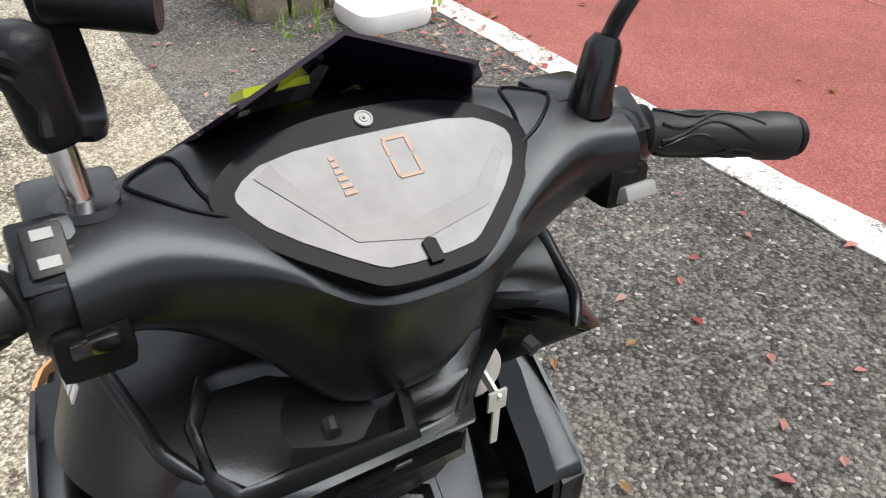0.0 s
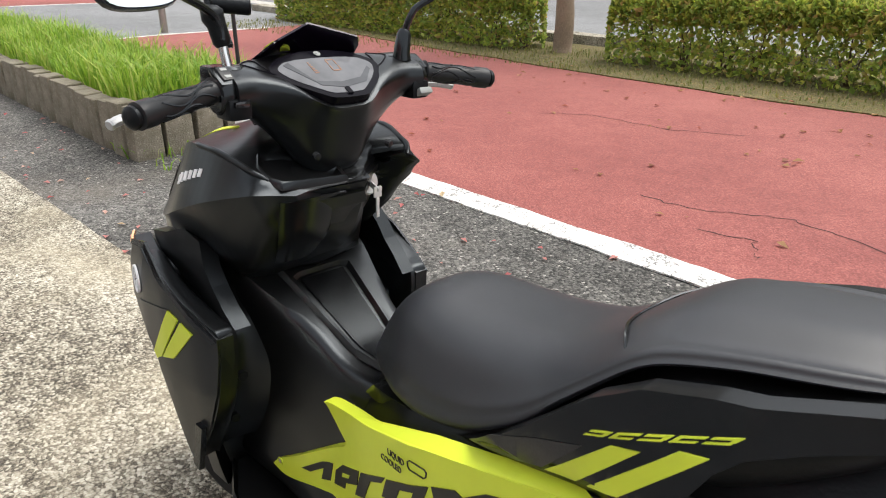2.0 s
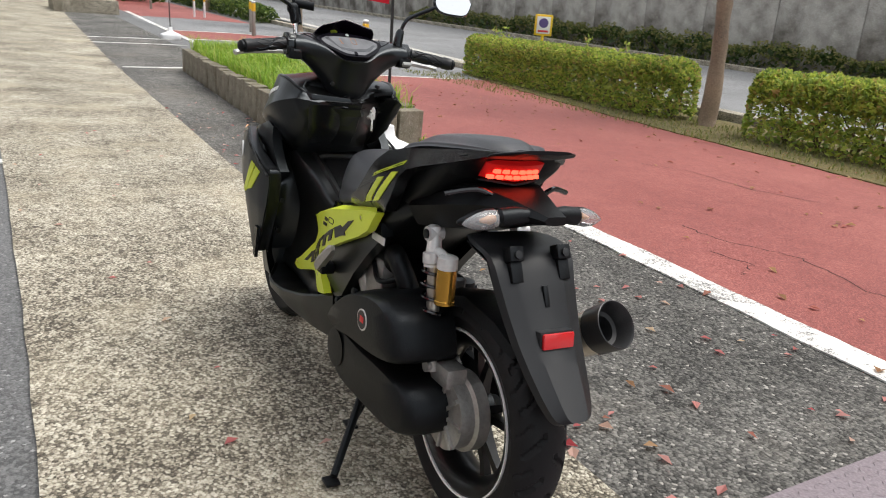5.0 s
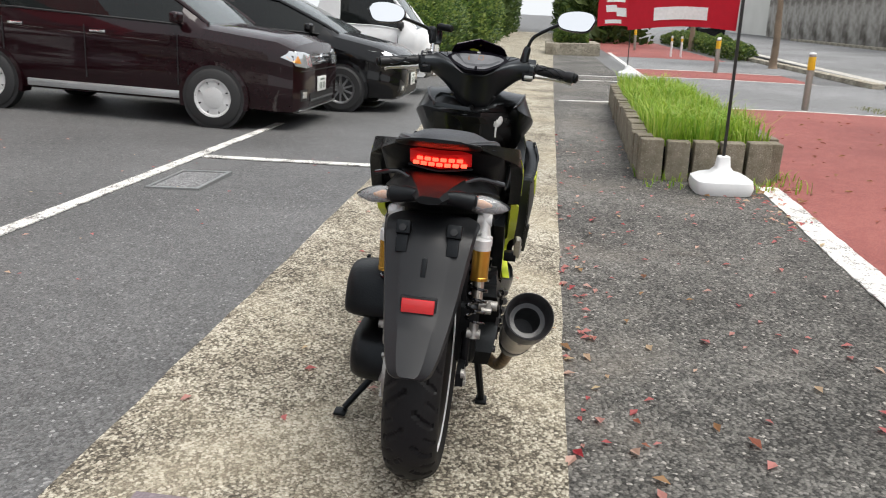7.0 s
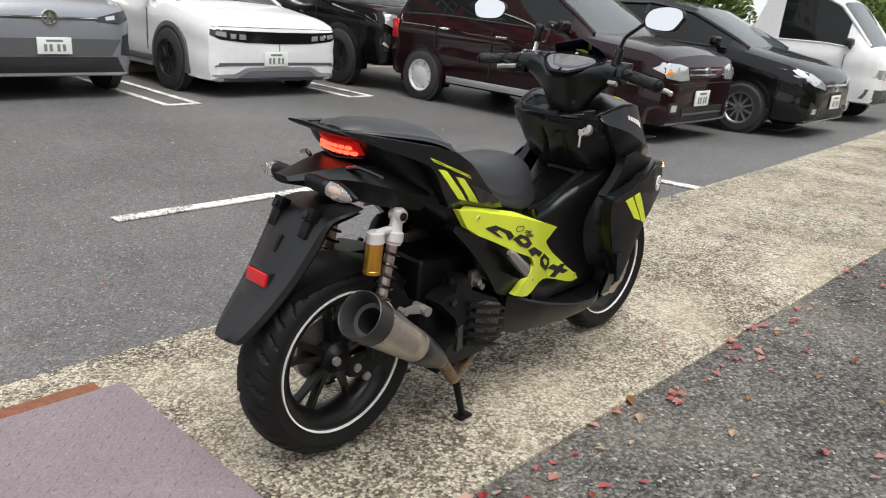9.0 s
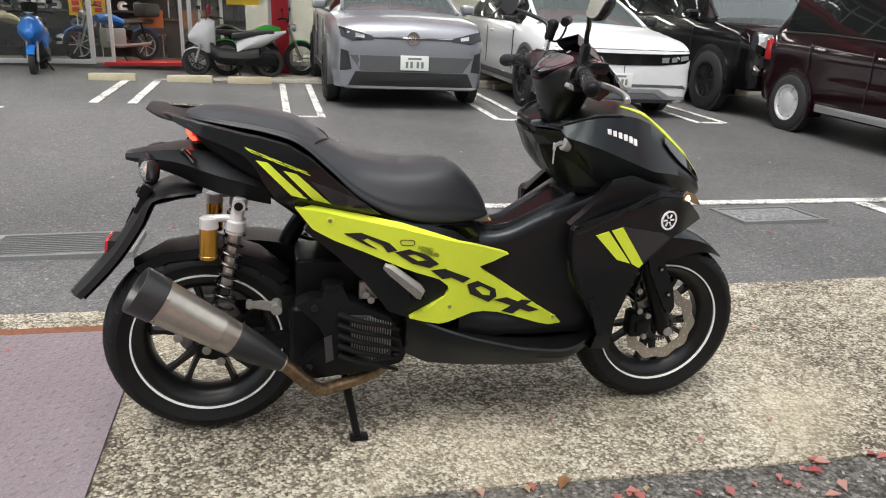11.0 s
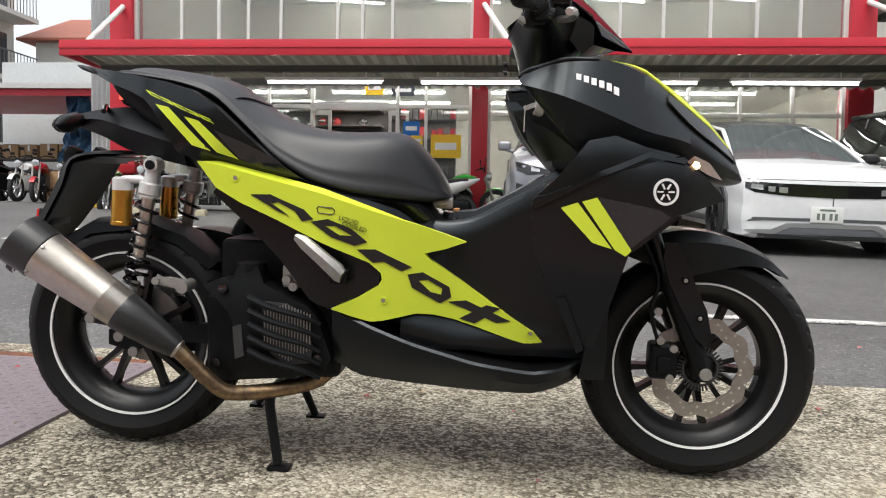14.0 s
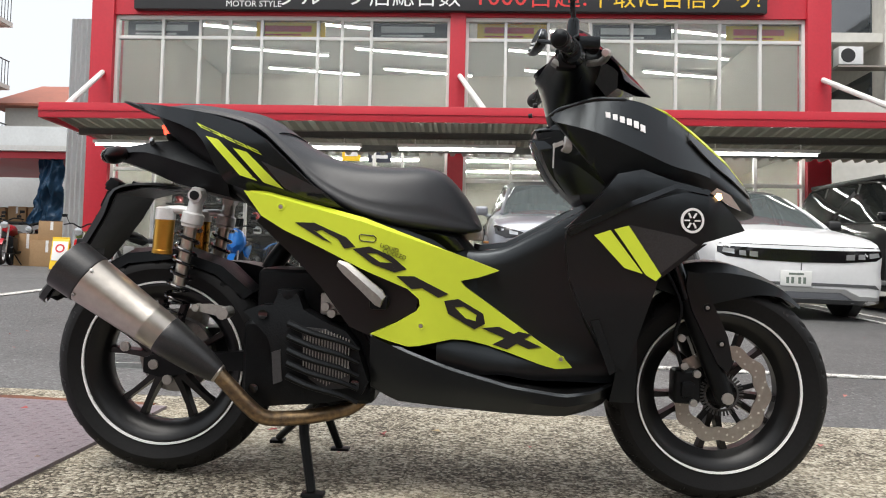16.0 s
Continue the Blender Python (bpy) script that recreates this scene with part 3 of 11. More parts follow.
def shop_window(name, x0, x1, z0, z1, xs, zs, label):
    w = thing(name, label, "window", kind="structure")
    bm = bmesh.new()
    for a, b, c, d in ((x0, x1, z1 - 0.07, z1), (x0, x1, z0, z0 + 0.07), (x0, x0 + 0.06, z0 + 0.07, z1 - 0.07), (x1 - 0.06, x1, z0 + 0.07, z1 - 0.07)):
        box(bm, a, b, FY + 0.04, FY + 0.14, c, d, 0.004)
    part("window_frame", bm, WHITE_METAL, w, "white metal frame")
    for x in xs:
        bm = bmesh.new()
        box(bm, x - 0.025, x + 0.025, FY + 0.05, FY + 0.13, z0 + 0.07, z1 - 0.07, 0.004)
        part("mullion", bm, WHITE_METAL, w)
    for z in zs:
        bm = bmesh.new()
        box(bm, x0 + 0.06, x1 - 0.06, FY + 0.055, FY + 0.125, z - 0.03, z + 0.03, 0.004)
        part("transom", bm, WHITE_METAL, w)
    ex, ez = [x0, *xs, x1], [z0, *zs, z1]
    for a, b in zip(ex, ex[1:]):
        for c, d in zip(ez, ez[1:]):
            bm = bmesh.new()
            box(bm, a + 0.02, b - 0.02, FY + 0.085, FY + 0.093, c + 0.02, d - 0.02)
            pane = part("pane", bm, GLASS, w, smooth=0)
            pane.visible_shadow = False
    return w


def even(a, b, n):
    return [a + (b - a) * k / n for k in range(1, n)]


shop_window("window_1", -6.385, -0.405, 3.49, 5.17, [-5.53, -4.86, -4.33, -3.75, -2.75, -2.32, -1.80], [4.78], "long upper shop window with white frames, lit inside")
shop_window("window_2", -0.145, 5.685, 3.49, 5.17, [0.56, 1.30, 2.03, 2.74, 3.50, 4.245, 4.93], [4.78], "long upper shop window with white frames, lit inside")
shop_window("window_3", -6.385, -3.15, FL, 2.98, [-5.6, -4.78, -3.95], [2.42], "tall ground-floor shop window with helmets behind")
shop_window("window_4", -1.72, -0.405, FL, 2.98, [-1.2], [2.42], "tall ground-floor shop window beside the door")
shop_window("window_5", -0.145, 5.685, FL, 2.98, even(-0.145, 5.685, 7), [2.30], "long ground-floor shop window, lit inside")
# the open sliding door
door = thing("door_1", "open glass sliding door of the shop in white metal", "door", kind="structure")
bm = bmesh.new()
box(bm, -3.15, -1.72, FY + 0.04, FY + 0.14, 2.36, 2.48, 0.005)
box(bm, -3.15, -1.72, FY + 0.04, FY + 0.14, 2.92, 2.98, 0.005)
part("door_frame", bm, WHITE_METAL, door)
for a in (-3.22, -1.86):
    bm = bmesh.new()
    for p, q, r, s in ((a, a + 0.05, FL, 2.36), (a + 0.3, a + 0.35, FL, 2.36), (a + 0.05, a + 0.3, FL, FL + 0.1), (a + 0.05, a + 0.3, 2.28, 2.36)):
        box(bm, p, q, FY + 0.15, FY + 0.2, r, s)
    leaf = part("door_leaf", bm, WHITE_METAL, door)
    bm = bmesh.new()
    box(bm, a + 0.05, a + 0.3, FY + 0.17, FY + 0.178, FL + 0.1, 2.28)
    part("pane", bm, GLASS, leaf, smooth=0).visible_shadow = False
bm = bmesh.new()
box(bm, -3.15, -1.72, FY + 0.085, FY + 0.093, 2.48, 2.92)
part("pane", bm, GLASS, door, smooth=0).visible_shadow = False
structure("door_mat", box(bmesh.new(), -3.0, -1.8, FY - 0.05, FY + 1.4, FL - 0.02, FL + 0.03), SIGN_RED, "red mat in the doorway", "mat")

# canopy
canopy = thing("canopy", "red-edged corrugated metal canopy over the shop front", "canopy", kind="structure")
CF = 8.6
bm = bmesh.new()
box(bm, -6.22, 7.6, CF - 0.06, CF, 2.77, 2.99, 0.01)
box(bm, -6.22, -6.16, CF, FY - 0.06, 2.77, 2.99, 0.005)
box(bm, 7.54, 7.6, CF, FY - 0.06, 2.77, 2.99, 0.005)
part("fascia", bm, SHOP_RED, canopy, "red painted fascia")
bm = bmesh.new()
box(bm, -6.22, 7.6, CF - 0.075, CF - 0.06, 2.87, 2.90)
part("fascia_trim", bm, SHOP_RED, canopy)
bm = bmesh.new()
xs, pts = -6.15, []
while xs < 7.53:
    pts += [(xs, 0.0), (xs + 0.055, 0.0), (xs + 0.10, 0.075), (xs + 0.155, 0.075)]
    xs += 0.2
pts.append((7.53, 0.0))
vs = [[bm.verts.new((x, y, z + h)) for x, h in pts] for y, z in ((CF + 0.005, 2.86), (FY - 0.07, 2.70))]
for i in range(len(pts) - 1):
    bm.faces.new((vs[0][i], vs[0][i + 1], vs[1][i + 1], vs[1][i]))
bmesh.ops.solidify(bm, geom=bm.faces[:], thickness=0.004)
part("corrugated_sheet", bm, CANOPY_SHEET, canopy, "weathered corrugated sheet", smooth=0)
for y, z in ((CF + 0.8, 2.73), (CF + 1.6, 2.67)):
    bm = bmesh.new()
    for flange in ((y, y + 0.10, z - 0.03, z - 0.022), (y + 0.045, y + 0.055, z - 0.022, z + 0.062), (y, y + 0.10, z + 0.062, z + 0.07)):
        box(bm, -6.1, 7.45, *flange)
    part("beam", bm, CANOPY_BEAM, canopy, "grey steel beam under the sheet")
for c, hw_ in COLS:
    bm = bmesh.new()
    tube(bm, [(c + 0.05, FY - 0.08, 4.1), (c + 0.5, CF + 0.35, 3.0)], 0.045, 10)
    part("stay", bm, WHITE_METAL, canopy, "white stay bar")


def tube_lamp(x, y, z, length, group, yaw=0.0, hang=0.0):
    lamp = thing("tube_lamp", "white fluorescent tube in a slim batten under the ceiling", "lamp", pose(x, y, z, 0, 0, yaw), group)
    bm = bmesh.new()
    box(bm, -length / 2, length / 2, -0.06, 0.06, 0.02, 0.07, 0.006)
    part("batten", bm, WHITE_METAL, lamp)
    bm = bmesh.new()
    tube(bm, [(-length / 2 + 0.03, 0, 0), (length / 2 - 0.03, 0, 0)], 0.022, 8)
    part("tube", bm, TUBE_SHOP if group == "lamps in the shop" else TUBE_LIGHT, lamp, "glowing white tube")
    if hang:
        for q in (-0.35, 0.35):
            part("hanger", box(bmesh.new(), q * length - 0.008, q * length + 0.008, -0.008, 0.008, 0.065, hang), WHITE_METAL, lamp)
    return lamp


for x in (-4.95, -2.57, -0.22, 2.05, 4.3):
    tube_lamp(x, CF + 0.85, 2.55, 1.8, "lamps under the canopy", 0, 0.155)
for y in (12.2, 13.6, 15.2, 16.8):
    for x in (-5.2, -2.3, 1.2, 4.1):
        tube_lamp(x + 0.3 * (y - 13), y, 5.83, 2.3, "lamps on the upper floor", 14)
for y in (12.0, 13.2, 14.6, 16.2):
    for x in (-5.0, -2.2, 0.8, 3.8):
        tube_lamp(x, y, 3.0, 2.3, "lamps in the shop")

# the sign band and the banners
sign = thing("shop_sign", "long black sign band with white, red and yellow writing", "sign")
bm = bmesh.new()
box(bm, -5.98, 4.97, FY - 0.16, FY - 0.03, 5.22, 6.12, 0.01)
part("board", bm, BLACK_SIGN, sign)
up = Matrix(((1, 0, 0, 0), (0, 0, -1, 0), (0, 1, 0, 0), (0, 0, 0, 1)))
for text, size, x, z, mat in (("MOTOR STYLE", 0.15, -3.85, 5.31, WHITE_PAINT), ("グループ店総台数", 0.40, -1.83, 5.44, WHITE_PAINT), ("1000台超!", 0.46, 0.97, 5.46, SIGN_RED), ("下取に自信アリ!", 0.40, 3.42, 5.44, YELLOW)):
    writing("lettering", text, size, mat, sign, Matrix.Translation((x, FY - 0.165, z)) @ up)
for x, mat, bar in ((-5.53, NAVY, WHITE_PAINT), (-3.26, YELLOW, SIGN_RED), (-1.10, NAVY, WHITE_PAINT), (0.68, YELLOW, SIGN_RED), (2.76, NAVY, WHITE_PAINT), (5.0, YELLOW, SIGN_RED)):
    b = thing("window_banner", "printed banner in the window with a plain bar of lettering", "banner")
    w = 0.62 if mat is YELLOW else 0.68
    bm = bmesh.new()
    box(bm, x - w, x + w, FY + 0.15, FY + 0.158, 4.82, 5.10)
    part("cloth", bm, mat, b)
    bm = bmesh.new()
    box(bm, x - w * 0.8, x + w * 0.6, FY + 0.146, FY + 0.149, 4.93, 5.04)
    box(bm, x - w * 0.8, x + w * 0.3, FY + 0.146, FY + 0.149, 4.86, 4.89)
    part("lettering_bar", bm, bar, b)

# ---- parked cars ----
TYRE = material("tyre_rubber", (0.022, 0.022, 0.023), 0.75, 0, 0.25, 12, 0.25, 150)
# pale body colour stands in for sky reflected in the raked panes
CAR_GLASS = glass("car_glass", (0.45, 0.50, 0.50), 0.0, 0.55, (0.15, 0.175, 0.18), 1.65)
GLOSS_TRIM = material("gloss_black_trim", (0.008, 0.008, 0.009), 0.12, 0, 0.1, 6, coat=0.5)
PLATE_INK = material("plate_ink", (0.16, 0.20, 0.17), 0.5)
SIDE_GLASS = glass("side_glass_tinted", (0.10, 0.11, 0.11), 0.0, 0.85, (0.012, 0.014, 0.014), 1.42)
WHEEL_COVER = material("silver_wheel_cover", (0.58, 0.58, 0.58), 0.38, 0.15, 0.08, 8)
BLACK_TRIM = material("black_trim", (0.018, 0.018, 0.019), 0.55, 0, 0.2, 10)
ALLOY = material("alloy_rim", (0.45, 0.45, 0.46), 0.32, 0.85, 0.1, 8)
DARK_RIM = material("dark_rim", (0.03, 0.03, 0.032), 0.35, 0.6, 0.1, 8)
CHROME = material("chrome", (0.72, 0.72, 0.73), 0.12, 1.0, 0.04, 8)
LAMP_CLEAR = material("headlamp", (0.55, 0.57, 0.58), 0.08, 0.6, 0.15, 10, coat=1.0)
PLATE_WHITE = material("number_plate", (0.75, 0.76, 0.74), 0.45, 0, 0.04)
AMBER_LENS = material("amber_lens", (0.50, 0.20, 0.03), 0.15, 0, 0.1, 10, coat=1.0)
RED_LENS = material("red_lens", (0.45, 0.01, 0.015), 0.15, 0, 0.1, 10, coat=1.0)


def paint(name, colour, metal=0.3):
    return material(name, colour, 0.40, metal, 0.05, 2, coat=0.75, second_scale=0.8, spec=0.06)


def wheel(parent, x, y, r, w, rim, spokes, m0, flip):
    """One road wheel; x across, y along the car."""
    hub = part("wheel", lathe(bmesh.new(), [(r * 0.62, -w / 2), (r * 0.9, -w / 2), (r * 0.975, -w * 0.42), (r, -w * 0.25), (r, w * 0.25), (r * 0.975, w * 0.42), (r * 0.9, w / 2), (r * 0.62, w / 2)], "x", 36, close=True), TYRE, parent, m=Matrix.Translation((x, y, r)))
    s = flip
    bm = bmesh.new()
    lathe(bm, [(0.02, s * w * 0.30), (r * 0.16, s * w * 0.30), (r * 0.18, s * w * 0.2), (r * 0.55, s * w * 0.12), (r * 0.6, s * w * 0.44), (r * 0.64, s * w * 0.5)], "x", 36)
    part("rim_barrel", bm, DARK_RIM, hub)
    bm = bmesh.new()
    n = spokes or 8
    for k in range(n):
        a = 2 * math.pi * k / n
        t = Matrix.Rotation(a, 4, "X")
        wd = (0.045 if spokes < 9 else 0.03) if spokes else 0.115
        box(bm, s * w * 0.28 - 0.012, s * w * 0.42 + 0.0, -wd / 2 * r * 3, wd / 2 * r * 3, r * 0.14, r * 0.63, 0.004, t)
    lathe(bm, [(0.0, s * w * 0.44), (r * 0.14, s * w * 0.43), (r * 0.17, s * w * 0.28)] if spokes else [(0.0, s * w * 0.50), (r * 0.2, s * w * 0.50), (r * 0.36, s * w * 0.44), (r * 0.36, s * w * 0.3)], "x", 24)
    lathe(bm, [(r * 0.56, s * w * 0.40), (r * 0.60, s * w * 0.49), (r * 0.655, s * w * 0.515), (r * 0.655, s * w * 0.4)], "x", 36)
    part("rim_face", bm, rim, hub)
    return hub


def car(name, label, m, body, length, width, profile, roof, wheels, r, rim, spokes, front, clad=None, van=False):
    """A car with its nose at y = 0 facing -y. profile: (y, z_low, z_belt, half width at belt) along the car;
    roof: (y, z, half width) along the cabin from screen base to tail."""
    base = thing(name, label, "van" if van else "car", m)
    # one smooth shell from sill to roof, split into panels
    py = [p[0] for p in profile]
    y0s, y1s = roof[0][0] + front.get("rake", -0.6), roof[0][0]
    y0r, y1r = roof[-1][0], min(roof[-1][0] + front.get("tail", 0.22), length - 0.03)

    def shape(y):
        zl, zb, hw = (float(np.interp(y, py, [p[i] for p in profile])) for i in (1, 2, 3))
        tops = [(0.0, 0.0, 0.0), (y0s, 0.0, 0.0)] + [(q[0], 1.0, 1.0) for q in roof] + [(y1r, 0.0, 0.0), (length, 0.0, 0.0)]
        k = float(np.interp(y, [q[0] for q in tops], [q[1] for q in tops]))
        zr, wr = float(np.interp(y, [q[0] for q in roof], [q[1] for q in roof])), float(np.interp(y, [q[0] for q in roof], [q[2] for q in roof]))
        hood = zb + 0.055
        return zl, zb, hw, hood + (zr - hood) * k, hw * 0.80 + (wr - hw * 0.80) * k, k

    def section(y):
        zl, zb, hw, zt, ht, k = shape(y)
        drop = 0.022 + 0.045 * k
        half = [(0.0, zl), (hw * 0.86, zl), (hw * 0.972, zl + 0.07), (hw * 1.0, zl + (zb - zl) * 0.36), (hw * 0.985, zl + (zb - zl) * 0.56), (hw * 0.995, zl + (zb - zl) * 0.78), (hw * 0.935, zb), (ht, zt - drop), (ht * 0.86, zt - 0.006), (0.0, zt + 0.02)]
        pts = [half[0], half[1]]
        for i in range(1, 9):
            p, q = half[i], half[i + 1]
            if i in (1, 2, 3, 4, 5, 8):
                c = spline([half[i - 1], p, q, half[min(9, i + 2)]], 2)
                pts.append(tuple(c[3]))
            else:
                pts.append(((p[0] + q[0]) / 2 + (0.012 if i == 6 else 0.0), (p[1] + q[1]) / 2))
            pts.append(q)
        return pts

    ys = sorted(set([0.0, 0.02, 0.05, 0.09, 0.14, 0.2, 0.28] + [round(v, 3) for v in np.arange(0.36, length, 0.11)] + [y0s, y1s, y0r, y1r, length - 0.06, length]))
    secs = [section(y) for y in ys]
    meshes = {k: bmesh.new() for k in ("body", "roof", "windscreen", "rear_window", "glass_l", "glass_r")}
    g0, g1 = front.get("glass", (y0s + 0.25, y0r + 0.02))
    for i in range(len(ys) - 1):
        ym = (ys[i] + ys[i + 1]) / 2
        for j in range(len(secs[0]) - 1):
            for s in (-1, 1):
                which = "body"
                if j in (11, 12) and g0 < ym < g1:
                    which = "glass_l" if s > 0 else "glass_r"
                elif j >= 13 and y0s < ym < y1s:
                    which = "windscreen"
                elif j >= 13 and y0r < ym < y1r:
                    which = "rear_window"
                elif j >= 13 and y1s <= ym <= y0r:
                    which = "roof"
                bm = meshes[which]
                quad = [(s * secs[i][j][0], ys[i], secs[i][j][1]), (s * secs[i][j + 1][0], ys[i], secs[i][j + 1][1]), (s * secs[i + 1][j + 1][0], ys[i + 1], secs[i + 1][j + 1][1]), (s * secs[i + 1][j][0], ys[i + 1], secs[i + 1][j][1])]
                bm.faces.new([bm.verts.new(p) for p in quad])
    for y, sec in ((ys[0], secs[0]), (ys[-1], secs[-1])):
        meshes["body"].faces.new([meshes["body"].verts.new((x, y, z)) for x, z in sec] + [meshes["body"].verts.new((-x, y, z)) for x, z in sec[-2:0:-1]])
    for k, bm in meshes.items():
        bmesh.ops.remove_doubles(bm, verts=bm.verts, dist=1e-4)
        bmesh.ops.recalc_face_normals(bm, faces=bm.faces)
        if not bm.faces:
            continue
        mat, lbl = {"body": (body, ""), "roof": (clad or body, ""), "windscreen": (CAR_GLASS, "windscreen with reflected sky put into its pale grey"), "rear_window": (CAR_GLASS, "rear window with reflected sky put into its pale grey")}.get(k, (SIDE_GLASS, "tinted side windows"))
        part("side_glass" if k.startswith("glass") else k, bm, mat, base, lbl, smooth=30)
    for s in (-1, 1):
        bm = bmesh.new()
        tube(bm, [(s * shape(y)[4], y, shape(y)[3] - 0.022 - 0.045 * shape(y)[5]) for y in np.linspace(y0s + 0.02, y1s, 6)], 0.026, 8)
        tube(bm, [(s * (shape(y)[4] - 0.0), y, shape(y)[3] - 0.065) for y in np.linspace(y1s, y0r, 8)], 0.022, 8)
        part("pillar", bm, body, base, "roof pillar")
        bm = bmesh.new()
        tube(bm, [(s * (shape(y)[2] * 0.935 + 0.004), y, shape(y)[1] + 0.004) for y in np.linspace(g0, g1, 12)], 0.011, 6)
        part("window_trim", bm, front.get("pillar_mat", BLACK_TRIM), base)

    def belt(y):
        q = shape(y)
        return q[1], q[2]

    rr = [(y, shape(y)[3], shape(y)[4]) for y in np.linspace(y1s, y0r, 12)]

    fine = np.concatenate([np.linspace(0, 0.4, 81), np.linspace(0.41, 1.2, 40)])
    fine_s = [section(y) for y in fine]

    def inside(x, z, sec):
        hit = False
        for (xa, za), (xb, zb) in zip(sec, sec[1:]):
            if (za > z) != (zb > z) and xa + (xb - xa) * (z - za) / (zb - za) > x:
                hit = not hit
        return hit

    def front_y(x, z):
        """How far back the nose lies at x across and z up."""
        if inside(abs(x), z, fine_s[0]):
            return 0.0
        lo, hi = 0, len(fine) - 1
        while hi - lo > 1:
            mid = (lo + hi) // 2
            lo, hi = (lo, mid) if inside(abs(x), z, fine_s[mid]) else (mid, hi)
        return float(fine[hi])

    for y in front.get("pillars", ()):
        zb, bw = belt(y)
        ztop = float(np.interp(y, [q[0] for q in rr], [q[1] for q in rr])) - 0.05
        hw = float(np.interp(y, [q[0] for q in rr], [q[2] for q in rr]))
        for s in (-1, 1):
            bm = bmesh.new()
            skin(bm, [[(s * (bw * 0.93 + 0.006), y - 0.04, zb - 0.02), (s * (bw * 0.93 + 0.006), y + 0.04, zb - 0.02), (s * (bw * 0.93 - 0.03), y + 0.04, zb - 0.02), (s * (bw * 0.93 - 0.03), y - 0.04, zb - 0.02)], [(s * (hw + 0.006), y - 0.03, ztop), (s * (hw + 0.006), y + 0.03, ztop), (s * (hw - 0.03), y + 0.03, ztop), (s * (hw - 0.03), y - 0.03, ztop)]])
            part("pillar", bm, front.get("pillar_mat", BLACK_TRIM), base)
    # wheels and arches
    for y in wheels:
        for s in (-1, 1):
            hw = width / 2
            bm = bmesh.new()
            prof = []
            pts = [(s * hw * q, y + math.cos(a) * rad, r + math.sin(a) * rad) for a in np.linspace(-0.25, math.pi + 0.25, 22) for q, rad in ((0.0, 0.0),)]
            outer = [[(s * (hw + 0.012), y + math.cos(a) * r * 1.24, r + math.sin(a) * r * 1.24), (s * (hw + 0.016), y + math.cos(a) * r * 1.10, r + math.sin(a) * r * 1.10), (s * (hw - 0.16), y + math.cos(a) * r * 1.09, r + math.sin(a) * r * 1.09), (s * (hw - 0.16), y + math.cos(a) * r * 1.22, r + math.sin(a) * r * 1.22)] for a in np.linspace(-0.3, math.pi + 0.3, 24)]
            skin(bm, outer)
            part("wheel_arch", bm, front.get("arch", body), base)
            bm = bmesh.new()
            lathe(bm, [(0.0, s * (hw + 0.0135)), (r * 1.11, s * (hw + 0.0135)), (r * 1.11, s * (hw - 0.1)), (0.0, s * (hw - 0.1))], "x", 30, (0, y, r))
            part("wheel_well", bm, BLACK_TRIM, base)
            wheel(base, s * (hw - 0.060), y, r, 0.2, rim, spokes, m, s)
    # doors: shut lines and handles
    for y in front.get("doors", ()):
        zb, bw = belt(y)
        for s in (-1, 1):
            bm = bmesh.new()
            box(bm, s * bw * 1.001 - 0.006, s * bw * 1.001 + 0.004, y - 0.004, y + 0.004, 0.42, zb - 0.1)
            part("door_gap", bm, BLACK_TRIM, base)
    for y in front.get("handles", ()):
        zb, bw = belt(y)
        for s in (-1, 1):
            bm = bmesh.new()
            box(bm, s * bw * 0.99 - 0.015, s * bw * 0.99 + 0.025, y - 0.09, y + 0.09, zb - 0.17, zb - 0.14, 0.01)
            part("door_handle", bm, front.get("handle_mat", body), base)
    for s in (-1, 1):
        my = front.get("mirror", roof[0][0])
        zb, bw = belt(my)
        bm = bmesh.new()
        box(bm, s * (bw + 0.055) - 0.085, s * (bw + 0.055) + 0.085, my - 0.05, my + 0.06, zb + 0.015, zb + 0.135, 0.045, None, 4)
        tube(bm, [(s * bw * 0.9, my + 0.01, zb - 0.005), (s * (bw + 0.03), my + 0.005, zb + 0.03)], [0.03, 0.02], 8)
        part("wing_mirror", bm, front.get("mirror_mat", body), base)
        bm = bmesh.new()
        box(bm, s * bw * 1.0 - 0.012, s * bw * 1.0 + 0.012, front.get("sill", (1.2, 3.2))[0], front.get("sill", (1.2, 3.2))[1], 0.28, 0.36, 0.01)
        part("sill_trim", bm, front.get("sill_mat", BLACK_TRIM), base)
    # the face: lamps and grilles follow the nose
    for nm, mat, boxes, lbl in front["face"]:
        for b in boxes:
            bm = bmesh.new()
            if b[2] > 0.5:
                box(bm, *b)
            else:
                xs = np.linspace(b[0], b[1], 13)
                zs = (b[4], b[4] + 0.008, b[5] - 0.008, b[5]) if b[5] - b[4] > 0.03 else (b[4], b[5])
                grid = []
                for j, z in enumerate(zs):
                    inset = 0.0 if 0 < j < len(zs) - 1 or len(zs) == 2 else 0.006
                    grid.append([bm.verts.new((x, front_y(x, z) - 0.012 + inset, z)) for x in xs])
                for p, q in zip(grid, grid[1:]):
                    for i in range(12):
                        bm.faces.new((p[i], p[i + 1], q[i + 1], q[i]))
                r = bmesh.ops.extrude_face_region(bm, geom=bm.faces[:], use_keep_orig=True)
                for v in r["geom"]:
                    if isinstance(v, bmesh.types.BMVert):
                        v.co.y += 0.05
                bmesh.ops.recalc_face_normals(bm, faces=bm.faces)
            part(nm, bm, mat, base, lbl)
